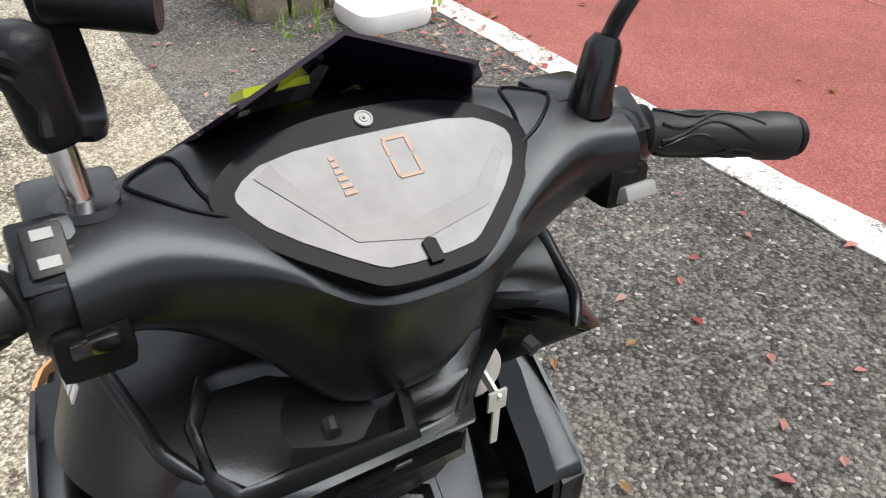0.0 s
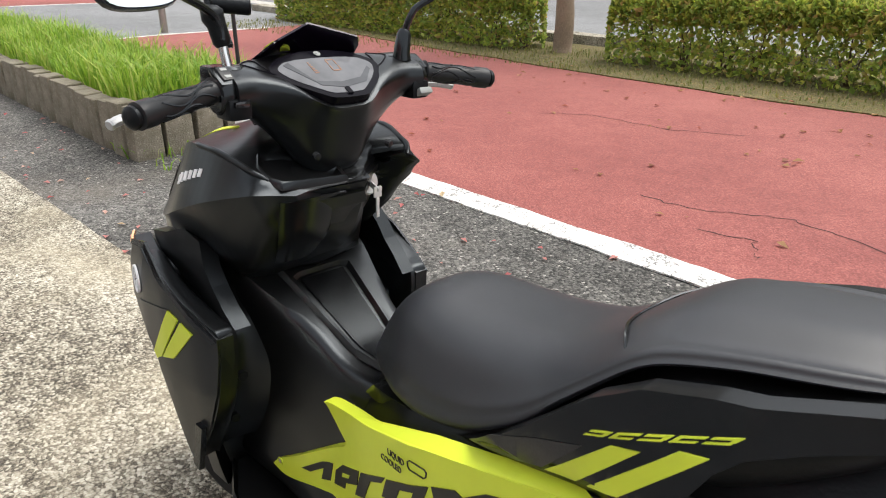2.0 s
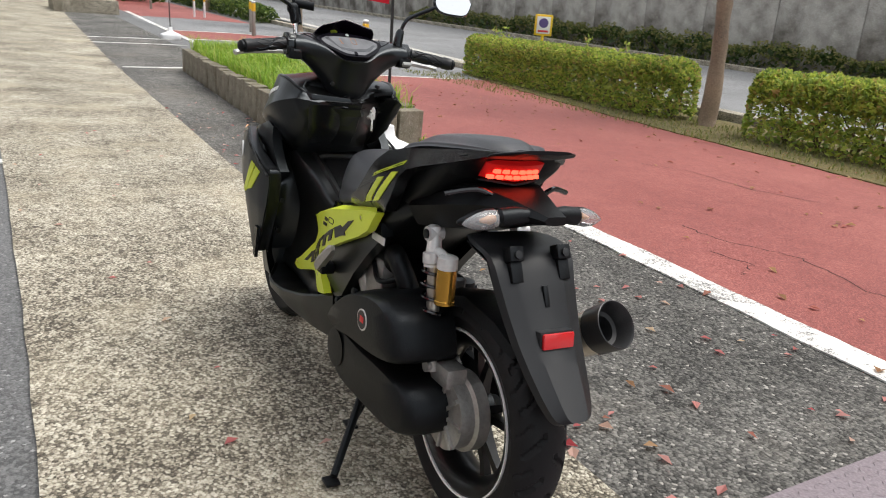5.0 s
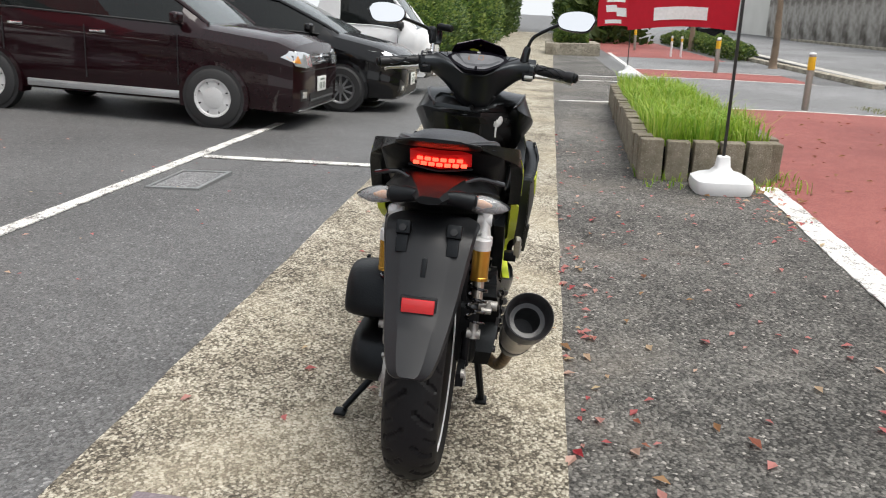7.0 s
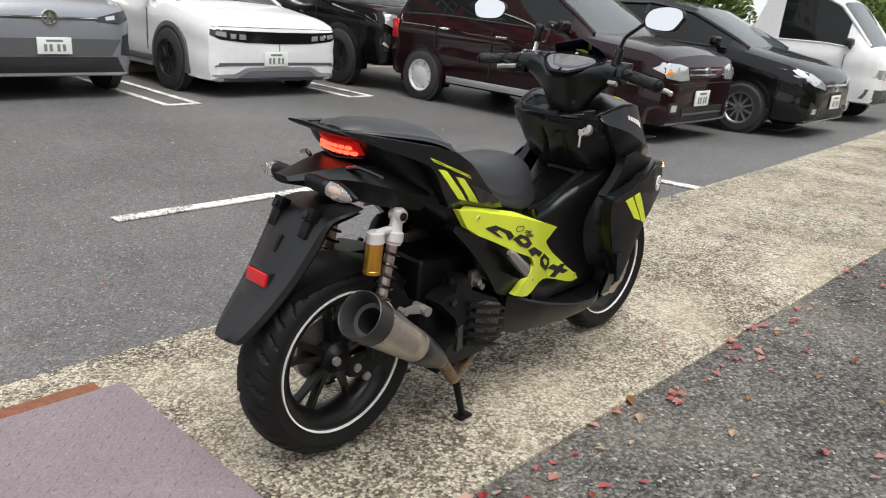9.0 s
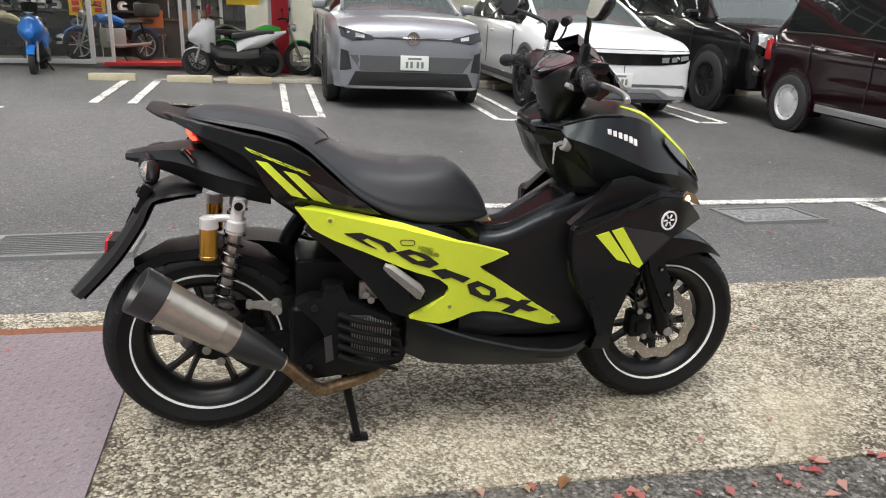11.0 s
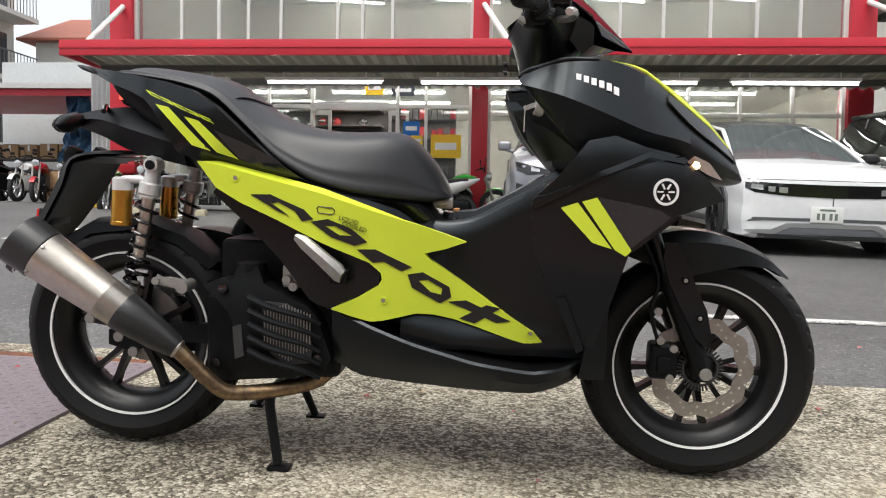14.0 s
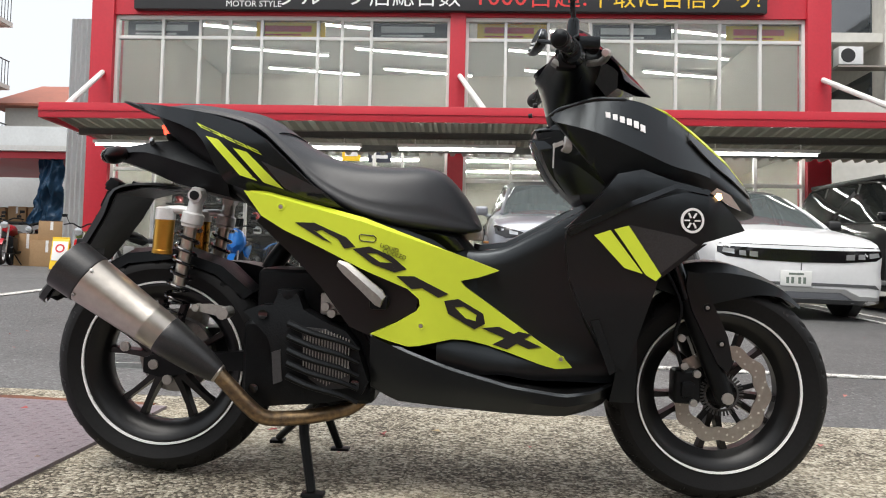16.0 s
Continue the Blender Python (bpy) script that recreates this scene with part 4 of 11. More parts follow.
    for nm, mat, outline, lift, lbl in front.get("patches", ()):
        for s in (-1, 1):
            if s < 0 and min(q[0] for q in outline) < 0:
                continue
            bm = slab(bmesh.new(), [(s * u, v) for u, v in outline], lambda u, v: (u, front_y(u, v) - lift, v), (0, 0.03, 0), 0.07)
            part(nm, bm, mat, base, lbl, smooth=30)
    for nm, mat, cx, cz, rad, lbl in front.get("rings", ()):
        bm = lathe(bmesh.new(), [(rad * 0.82, -0.004), (rad * 0.84, -0.016), (rad, -0.016), (rad * 1.02, 0.01)], "y", 24, (cx, front_y(cx, cz), cz), True)
        for q in (-0.5, 0.5):
            box(bm, cx + q * rad * 0.5 - 0.008, cx + q * rad * 0.5 + 0.008, front_y(cx, cz) - 0.012, front_y(cx, cz) + 0.02, cz - rad * 0.7, cz + rad * 0.7)
        part(nm, bm, mat, base, lbl)
    x, z = front["plate"]
    yp = front_y(*front["plate"]) - 0.012
    bm = bmesh.new()
    box(bm, x - 0.165, x + 0.165, yp - 0.015, yp, z - 0.0825, z + 0.0825, 0.004)
    pl = part("number_plate", bm, PLATE_WHITE, base, "white number plate")
    bm = bmesh.new()
    for a, b, c, d in ((-0.08, 0.08, 0.038, 0.060), (-0.105, -0.075, -0.055, 0.015), (-0.052, -0.022, -0.055, 0.015), (0.022, 0.052, -0.055, 0.015), (0.075, 0.105, -0.055, 0.015)):
        box(bm, x + a, x + b, yp - 0.017, yp - 0.0155, z + c, z + d)
    part("plate_bars", bm, PLATE_INK, pl)
    return base


def at(x, y, yaw=0):
    rise = (gz(x, y + 3.6) - gz(x, y + 0.9)) / 2.7
    return pose(x, y, gz(x, y + 0.9) - rise * 0.9 + 0.01, math.degrees(math.atan(rise)), 1.1 if x < 12 else 0, yaw)


WINE = paint("wine_paint", (0.011, 0.002, 0.0035), 0.0)
BLACK_PAINT = paint("black_car_paint", (0.0035, 0.0035, 0.0042), 0.0)
WHITE_PAINT_CAR = paint("white_car_paint", (0.72, 0.73, 0.74), 0.0)
GREY_PAINT = paint("grey_car_paint", (0.27, 0.28, 0.31), 0.5)
GREY_CLAD = material("grey_cladding", (0.085, 0.088, 0.092), 0.5, 0, 0.1)
SILVER = material("silver_trim", (0.55, 0.56, 0.57), 0.3, 0.8, 0.06)

car("compact_car", "dark wine-red boxy hatchback with steel-look wheel covers", at(6.32, 2.25, 0), WINE, 4.26, 1.76,
    [(0.0, 0.30, 0.66, 0.64), (0.03, 0.23, 0.78, 0.76), (0.09, 0.20, 0.88, 0.83), (0.28, 0.20, 0.95, 0.865), (0.9, 0.22, 1.01, 0.875), (1.3, 0.24, 1.05, 0.88), (3.3, 0.24, 1.10, 0.88), (4.1, 0.26, 1.08, 0.86), (4.2, 0.3, 1.04, 0.83), (4.26, 0.4, 0.95, 0.76)],
    [(1.72, 1.54, 0.66, -0.35), (2.2, 1.62, 0.68, -0.15), (3.2, 1.64, 0.68, 0.0), (3.95, 1.61, 0.66, 0.05)],
    (0.95, 3.55), 0.315, WHEEL_COVER, 0,
    {"rake": -0.66, "pillars": (2.35, 3.3), "doors": (1.35, 2.4, 3.35), "handles": (2.25, 3.2), "mirror": 1.32, "plate": (-0.08, 0.50), "sill": (1.3, 3.1), "sill_mat": SILVER, "handle_mat": CHROME,
     "patches": (("headlamp", LAMP_CLEAR, [(0.44, 0.70), (0.45, 0.83), (0.60, 0.86), (0.80, 0.87), (0.845, 0.80), (0.80, 0.715), (0.62, 0.69)], 0.010, "clear headlamp"),
                 ("indicator", AMBER_LENS, [(0.74, 0.74), (0.76, 0.82), (0.83, 0.81), (0.82, 0.75)], 0.014, "amber corner lamp"),
                 ("grille", GLOSS_TRIM, [(-0.42, 0.72), (-0.43, 0.83), (0.43, 0.83), (0.42, 0.72)], 0.008, "dark grille"),
                 ("grille_bar", CHROME, [(-0.42, 0.795), (-0.42, 0.812), (0.42, 0.812), (0.42, 0.795)], 0.018, "chrome grille bar"),
                 ("grille_bar", CHROME, [(-0.42, 0.745), (-0.42, 0.760), (0.42, 0.760), (0.42, 0.745)], 0.018, "chrome grille bar"),
                 ("bumper_line", BLACK_TRIM, [(-0.78, 0.655), (-0.78, 0.667), (0.78, 0.667), (0.78, 0.655)], 0.004, ""),
                 ("lower_grille", BLACK_TRIM, [(-0.48, 0.27), (-0.50, 0.41), (0.50, 0.41), (0.48, 0.27)], 0.008, "black lower grille"),
                 ("lower_bar", GREY_CLAD, [(-0.48, 0.325), (-0.48, 0.345), (0.48, 0.345), (0.48, 0.325)], 0.014, ""),
                 ("fog_recess", BLACK_TRIM, [(0.60, 0.34), (0.60, 0.47), (0.74, 0.46), (0.73, 0.34)], 0.006, "black fog lamp recess"),
                 ("fog_lamp", LAMP_CLEAR, [(0.625, 0.37), (0.625, 0.44), (0.71, 0.44), (0.71, 0.37)], 0.012, "fog lamp"),
                 ("lip", SILVER, [(-0.72, 0.228), (-0.72, 0.245), (0.72, 0.245), (0.72, 0.228)], 0.012, "bright lip")),
     "rings": (("badge", CHROME, 0.0, 0.775, 0.055, "round chrome badge"),),
     "face": (("tail_lamp", RED_LENS, [(-0.86, -0.74, 4.08, 4.2, 0.75, 1.0, 0.02), (0.74, 0.86, 4.08, 4.2, 0.75, 1.0, 0.02)], "red tail lamp"),)})
car("hatchback", "black small hatchback with multi-spoke alloy wheels", at(8.45, 1.52, 0), BLACK_PAINT, 3.95, 1.70,
    [(0.0, 0.30, 0.58, 0.52), (0.04, 0.22, 0.68, 0.68), (0.12, 0.19, 0.77, 0.76), (0.35, 0.19, 0.86, 0.82), (1.0, 0.22, 0.98, 0.84), (1.6, 0.24, 1.0, 0.85), (3.0, 0.24, 1.06, 0.85), (3.8, 0.26, 1.04, 0.82), (3.95, 0.4, 0.9, 0.75)],
    [(1.75, 1.44, 0.57, -0.5), (2.3, 1.53, 0.6, -0.2), (3.0, 1.51, 0.6, 0.0), (3.6, 1.43, 0.56, 0.1), (3.8, 1.32, 0.54, 0.12)],
    (0.82, 3.35), 0.30, ALLOY, 10,
    {"rake": -0.85, "pillars": (2.4, 3.2), "doors": (1.3, 2.35, 3.1), "handles": (2.2, 3.0), "mirror": 1.25, "plate": (0.0, 0.45),
     "patches": (("headlamp", LAMP_CLEAR, [(0.42, 0.60), (0.40, 0.66), (0.56, 0.73), (0.74, 0.83), (0.80, 0.84), (0.78, 0.74), (0.68, 0.65)], 0.010, "long clear headlamp"),
                 ("grille", GLOSS_TRIM, [(-0.40, 0.57), (-0.42, 0.66), (0.42, 0.66), (0.40, 0.57)], 0.008, "dark grille"),
                 ("grille_bar", CHROME, [(-0.44, 0.645), (-0.46, 0.665), (0.46, 0.665), (0.44, 0.645)], 0.016, "chrome grille bar"),
                 ("lower_grille", BLACK_TRIM, [(-0.46, 0.25), (-0.40, 0.36), (0.40, 0.36), (0.46, 0.25)], 0.008, "black lower grille"),
                 ("fog_recess", BLACK_TRIM, [(0.52, 0.27), (0.50, 0.38), (0.68, 0.47), (0.70, 0.30)], 0.006, "black fog lamp recess"),
                 ("fog_lamp", LAMP_CLEAR, [(0.57, 0.32), (0.57, 0.38), (0.64, 0.39), (0.64, 0.32)], 0.012, "fog lamp"),
                 ("lip", CHROME, [(-0.70, 0.222), (-0.70, 0.236), (0.70, 0.236), (0.70, 0.222)], 0.014, "chrome lip")),
     "rings": (("badge", CHROME, 0.0, 0.62, 0.05, "chrome badge"),), "face": ()})
car("electric_car", "white angular electric hatchback with grey lower bumper", at(3.62, 6.42, 0), WHITE_PAINT_CAR, 4.6, 1.89,
    [(0.0, 0.28, 0.70, 0.74), (0.025, 0.20, 0.77, 0.84), (0.08, 0.17, 0.83, 0.90), (0.3, 0.17, 0.89, 0.935), (0.9, 0.19, 0.97, 0.945), (1.5, 0.2, 1.02, 0.945), (3.5, 0.2, 1.04, 0.945), (4.4, 0.24, 1.04, 0.9), (4.6, 0.4, 0.95, 0.84)],
    [(2.05, 1.50, 0.62, -0.55), (2.55, 1.585, 0.65, -0.2), (3.3, 1.6, 0.65, 0.0), (4.0, 1.52, 0.62, 0.1), (4.3, 1.40, 0.58, 0.15)],
    (0.9, 3.75), 0.355, DARK_RIM, 10,
    {"rake": -0.98, "pillars": (2.75,), "doors": (1.45, 2.7, 3.6), "handles": (2.5, 3.4), "mirror": 1.45, "plate": (-0.06, 0.44), "arch": GREY_CLAD, "sill_mat": GREY_CLAD, "pillar_mat": BLACK_TRIM, "mirror_mat": BLACK_TRIM,
     "patches": (("lamp_band", GLOSS_TRIM, [(-0.885, 0.70), (-0.88, 0.77), (-0.5, 0.755), (0.0, 0.75), (0.5, 0.755), (0.88, 0.77), (0.885, 0.70), (0.80, 0.655), (0.45, 0.625), (0.0, 0.615), (-0.45, 0.625), (-0.80, 0.655)], 0.006, "wide dark lamp band"),
                 ("headlamp", LAMP_CLEAR, [(0.47, 0.655), (0.47, 0.715), (0.56, 0.72), (0.56, 0.66)], 0.012, "square lamp"),
                 ("headlamp", LAMP_CLEAR, [(0.60, 0.665), (0.60, 0.72), (0.67, 0.725), (0.67, 0.67)], 0.012, "square lamp"),
                 ("daylight_lamp", LAMP_CLEAR, [(0.72, 0.68), (0.72, 0.735), (0.83, 0.745), (0.84, 0.70)], 0.012, "side lamp"),
                 ("hood_gap", BLACK_TRIM, [(-0.86, 0.792), (-0.86, 0.799), (0.86, 0.799), (0.86, 0.792)], 0.004, ""),
                 # grey strip draws the shade of the crease on the white nose
                 ("nose_crease_shade", GREY_CLAD, [(-0.006, 0.53), (-0.006, 0.61), (0.006, 0.61), (0.006, 0.53)], 0.004, ""),
                 ("bumper_strip", GREY_CLAD, [(-0.80, 0.395), (-0.86, 0.345), (-0.70, 0.365), (0.70, 0.365), (0.86, 0.345), (0.80, 0.395), (0.0, 0.40)], 0.008, "dark grey bumper strip"),
                 ("bumper_bar", SILVER, [(-0.88, 0.225), (-0.86, 0.262), (-0.62, 0.270), (-0.46, 0.345), (0.46, 0.345), (0.62, 0.270), (0.86, 0.262), (0.88, 0.225), (0.58, 0.220), (0.42, 0.30), (-0.42, 0.30), (-0.58, 0.220)], 0.016, "silver bumper bar"),
                 ("bumper_centre", GREY_PAINT, [(-0.42, 0.298), (0.42, 0.298), (0.56, 0.225), (-0.56, 0.225)], 0.010, "grey bumper centre"),
                 ("bumper_base", GREY_CLAD, [(-0.86, 0.17), (-0.88, 0.222), (0.88, 0.222), (0.86, 0.17)], 0.010, "dark grey lower bumper")),
     "face": ()}, clad=BLACK_TRIM)
car("crossover_car", "silver-grey rounded crossover with dark headlamps", at(1.13, 6.75, 0), GREY_PAINT, 4.58, 1.85,
    [(0.0, 0.32, 0.72, 0.62), (0.03, 0.23, 0.82, 0.76), (0.10, 0.21, 0.90, 0.85), (0.35, 0.2, 0.97, 0.90), (1.0, 0.22, 1.03, 0.92), (1.5, 0.22, 1.06, 0.925), (3.5, 0.22, 1.1, 0.925), (4.4, 0.26, 1.08, 0.88), (4.58, 0.4, 0.95, 0.8)],
    [(1.85, 1.52, 0.61, -0.5), (2.35, 1.62, 0.64, -0.2), (3.3, 1.64, 0.64, 0.0), (4.0, 1.56, 0.6, 0.1), (4.3, 1.42, 0.56, 0.15)],
    (0.88, 3.65), 0.35, DARK_RIM, 5,
    {"rake": -0.92, "pillars": (2.6, 3.5), "doors": (1.45, 2.55, 3.5), "handles": (2.4, 3.3), "mirror": 1.4, "plate": (0.02, 0.53), "arch": GREY_CLAD, "sill_mat": BLACK_TRIM, "mirror_mat": GREY_PAINT,
     "patches": (("headlamp", GLOSS_TRIM, [(0.46, 0.775), (0.46, 0.815), (0.70, 0.875), (0.84, 0.905), (0.82, 0.80), (0.70, 0.755)], 0.010, "dark headlamp"),
                 ("lamp_lens", LAMP_CLEAR, [(0.56, 0.79), (0.56, 0.825), (0.66, 0.845), (0.66, 0.80)], 0.014, "clear lens"),
                 ("light_bar", GLOSS_TRIM, [(-0.47, 0.785), (-0.47, 0.812), (0.47, 0.812), (0.47, 0.785)], 0.008, "dark bar across the nose"),
                 ("bright_strip", CHROME, [(-0.47, 0.803), (-0.47, 0.809), (0.47, 0.809), (0.47, 0.803)], 0.012, ""),
                 ("bumper_field", GREY_CLAD, [(-0.60, 0.43), (-0.72, 0.60), (0.72, 0.60), (0.60, 0.43)], 0.004, "darker grey bumper field"),
                 ("air_intake", BLACK_TRIM, [(-0.74, 0.26), (-0.66, 0.42), (0.66, 0.42), (0.74, 0.26)], 0.010, "black mesh air intake"),
                 ("side_intake", BLACK_TRIM, [(0.70, 0.44), (0.74, 0.64), (0.82, 0.66), (0.83, 0.42)], 0.006, "black side intake"),
                 ("lip", SILVER, [(-0.78, 0.232), (-0.78, 0.258), (0.78, 0.258), (0.78, 0.232)], 0.016, "silver lip")),
     "rings": (("badge", CHROME, 0.0, 0.80, 0.075, "round chrome badge"),), "face": ()}, clad=BLACK_TRIM)
car("suv", "tall black off-road car with roof rails and black wheels", at(6.28, 6.52, 0), BLACK_PAINT, 4.8, 1.88,
    [(0.0, 0.42, 0.92, 0.74), (0.03, 0.35, 1.00, 0.83), (0.10, 0.33, 1.06, 0.89), (0.3, 0.32, 1.09, 0.925), (1.0, 0.34, 1.14, 0.935), (1.5, 0.36, 1.17, 0.94), (3.8, 0.36, 1.2, 0.94), (4.6, 0.4, 1.18, 0.9), (4.8, 0.5, 1.05, 0.84)],
    [(1.80, 1.75, 0.69, -0.4), (2.3, 1.84, 0.71, -0.15), (3.6, 1.86, 0.71, 0.0), (4.3, 1.83, 0.70, 0.05), (4.55, 1.7, 0.66, 0.1)],
    (0.9, 3.7), 0.385, DARK_RIM, 12,
    {"rake": -0.62, "pillars": (2.6, 3.6), "doors": (1.45, 2.6, 3.6), "handles": (2.4, 3.4), "mirror": 1.42, "plate": (0.0, 0.66), "arch": GLOSS_TRIM,
     "patches": (("headlamp", LAMP_CLEAR, [(0.50, 0.86), (0.48, 0.99), (0.70, 1.03), (0.88, 1.03), (0.89, 0.93), (0.74, 0.86)], 0.010, "clear headlamp"),
                 ("grille", GLOSS_TRIM, [(-0.45, 0.74), (-0.46, 1.0), (0.46, 1.0), (0.45, 0.74)], 0.008, "dark grille"),
                 ("fog_recess", BLACK_TRIM, [(0.58, 0.50), (0.62, 0.76), (0.84, 0.78), (0.84, 0.54)], 0.006, "black fog lamp recess"),
                 ("fog_trim", CHROME, [(0.62, 0.52), (0.62, 0.55), (0.76, 0.58), (0.84, 0.66), (0.85, 0.62), (0.78, 0.54)], 0.014, "bright fog lamp trim"),
                 ("lower_grille", BLACK_TRIM, [(-0.52, 0.42), (-0.50, 0.56), (0.50, 0.56), (0.52, 0.42)], 0.008, "black lower grille")) + tuple(("grille_bar", CHROME, [(-0.43, z), (-0.43, z + 0.022), (0.43, z + 0.022), (0.43, z)], 0.016, "bright grille bar") for z in (0.78, 0.85, 0.92)),
     "face": (("roof_rail", BLACK_TRIM, [(-0.68, -0.64, 2.1, 4.3, 1.805, 1.86, 0.015), (0.64, 0.68, 2.1, 4.3, 1.805, 1.86, 0.015)], "black roof rail"), ("side_step", SILVER, [(-0.98, -0.9, 1.4, 3.2, 0.36, 0.42, 0.02), (0.9, 0.98, 1.4, 3.2, 0.36, 0.42, 0.02)], "side step"))})
car("small_truck", "white small truck cab with grey bumper", at(11.3, 1.58, 0), WHITE_PAINT_CAR, 3.3, 1.48,
    [(0.0, 0.4, 0.9, 0.6), (0.08, 0.3, 1.02, 0.68), (0.25, 0.3, 1.06, 0.72), (0.9, 0.32, 1.12, 0.735), (1.8, 0.34, 1.12, 0.735), (3.0, 0.4, 1.1, 0.735), (3.3, 0.45, 0.9, 0.7)],
    [(0.75, 1.72, 0.6, -0.3), (1.0, 1.84, 0.64, -0.1), (1.4, 1.86, 0.65, 0.0), (1.75, 1.85, 0.64, 0.0), (1.85, 1.8, 0.62, 0.0)],
    (0.7, 2.6), 0.27, DARK_RIM, 0,
    {"rake": -0.5, "pillars": (1.7,), "pillar_mat": WHITE_PAINT_CAR, "glass": (0.55, 1.62), "doors": (0.55, 1.75), "handles": (1.6,), "mirror": 0.5, "mirror_mat": BLACK_TRIM, "plate": (0.0, 0.42),
     "patches": (("headlamp", LAMP_CLEAR, [(0.46, 0.66), (0.46, 0.80), (0.66, 0.81), (0.68, 0.68)], 0.012, "square headlamp"),
                 ("bumper", GREY_CLAD, [(-0.70, 0.31), (-0.70, 0.52), (0.70, 0.52), (0.70, 0.31)], 0.03, "grey bumper")),
     "face": ()}, van=True)

# ---- the scooter: x forward, y to its left, z up, origin midway between the wheels ----
MATT_BLACK = material("matt_black_plastic", (0.0046, 0.0045, 0.0046), 0.30, 0, 0.2, 8, 0.05, 500, spec=0.47)
SATIN_BLACK = material("satin_black_paint", (0.0065, 0.0065, 0.0068), 0.22, 0, 0.1, 6, 0.0, spec=0.42)
GLOSS_BLACK = material("gloss_black", (0.004, 0.004, 0.005), 0.12, 0, 0.1, 6, coat=0.6)
RIM_BLACK = material("rim_black_paint", (0.005, 0.005, 0.0055), 0.30, 0, 0.15, 8, spec=0.4)
GREY_PLASTIC = material("dark_grey_plastic", (0.0115, 0.0122, 0.0138), 0.42, 0, 0.1, 8, 0.08, 600, spec=0.35)
SEAT_VINYL = material("seat_vinyl", (0.019, 0.0205, 0.0245), 0.45, 0, 0.08, 6, 0.12, 900, spec=0.6)
LIME = material("lime_paint", (0.60, 0.70, 0.045), 0.33, 0, 0.03, 6)
DECAL_BLACK = material("black_decal", (0.012, 0.012, 0.012), 0.4)
CARBON = material("carbon_decal", (0.022, 0.022, 0.023), 0.32, 0, 0.5, 40)
GOLD = material("gold_anodised", (0.55, 0.30, 0.05), 0.28, 0.85, 0.08, 8)
ALU = material("cast_aluminium", (0.40, 0.39, 0.37), 0.48, 0.8, 0.2, 12, 0.25, 200)
TITAN = material("brushed_steel", (0.52, 0.48, 0.43), 0.34, 0.9, 0.15, 6, 0.1, 60)
BURNT = material("heat_tinted_pipe", (0.30, 0.20, 0.10), 0.38, 0.9, 0.35, 10, 0.1, 60, second=(0.10, 0.075, 0.06))
ENGINE_BLACK = material("engine_black", (0.0050, 0.0050, 0.0054), 0.42, 0.0, 0.25, 10, 0.15, 200, spec=0.22)
for black in (MATT_BLACK, SATIN_BLACK, ENGINE_BLACK):
    black.node_tree.nodes["Principled BSDF"].inputs["Specular Tint"].default_value = (0.84, 0.93, 1.0, 1)
SHOCK_ALU = material("pale_cast_aluminium", (0.66, 0.66, 0.66), 0.42, 0.45, 0.10, 12, 0.15, 200)
HOLE_PALE = material("pale_hole_spot", (0.55, 0.53, 0.48), 0.5, 0.1, 0.2, 20)
CLEAR_AMBER = material("smoky_amber_lens", (0.16, 0.10, 0.065), 0.12, 0, 0.25, 14, coat=1.0)
AMBER_SPOT = glow("amber_bulb_lit", (1.0, 0.55, 0.22), 5.0)
DISC_STEEL = material("disc_steel", (0.40, 0.37, 0.33), 0.36, 0.85, 0.12, 14)
STRIPE_WHITE = material("rim_stripe_white", (0.80, 0.80, 0.80), 0.4, 0, 0.02)
SMOKE = glass("smoked_screen", (0.050, 0.028, 0.066), 0.02, 0.40, (0.020, 0.009, 0.030))
LAMP_GLASS = glass("clear_lens", (0.95, 0.95, 0.95), 0.02, 0.30, (0.62, 0.63, 0.64))
AMBER = material("amber_bulb", (0.60, 0.27, 0.09), 0.3, 0, 0.1)
TAIL_GLOW = glow("tail_lamp_lit", (0.50, 0.006, 0.006), 0.10)
TAIL_BRIGHT = glow("tail_lamp_led", (1.0, 0.07, 0.035), 1.5)
RED_REFLECTOR = material("red_reflector", (0.55, 0.012, 0.015), 0.12, 0, 0.15, 60, 0.2, 700, coat=0.8)
MIRROR = material("mirror_silver", (0.85, 0.86, 0.87), 0.02, 1.0, 0.01)
DISPLAY = material("display_grey", (0.13, 0.132, 0.140), 0.08, 0, 0.3, 4, second_scale=14, spec=0.38)
DISPLAY_DARK = material("display_dark", (0.055, 0.057, 0.062), 0.08, 0, 0.3, 4, second_scale=12)
ORANGE_SEG = material("display_orange", (0.24, 0.13, 0.085), 0.08, 0, 0.1, 4, spec=0.38)
SILVER_LEVER = material("silver_lever", (0.55, 0.55, 0.54), 0.35, 0.8, 0.06)
GREY_BUTTON = material("pale_grey_button", (0.26, 0.27, 0.26), 0.45)
SURROUND = material("dash_surround_black", (0.005, 0.0045, 0.007), 0.16, 0, 0.1, 6, spec=0.06)
KEY_SILVER = material("key_silver", (0.60, 0.60, 0.58), 0.35, 0.3, 0.08)
RADIATOR = material("radiator_fins", (0.06, 0.06, 0.062), 0.5, 0.5, 0.2, 30)
STICKER = material("white_sticker", (0.6, 0.6, 0.58), 0.5)
TYRE_BIKE = material("scooter_tyre", (0.008, 0.008, 0.0085), 0.55, 0, 0.25, 16, 0.1, 250, spec=0.2)

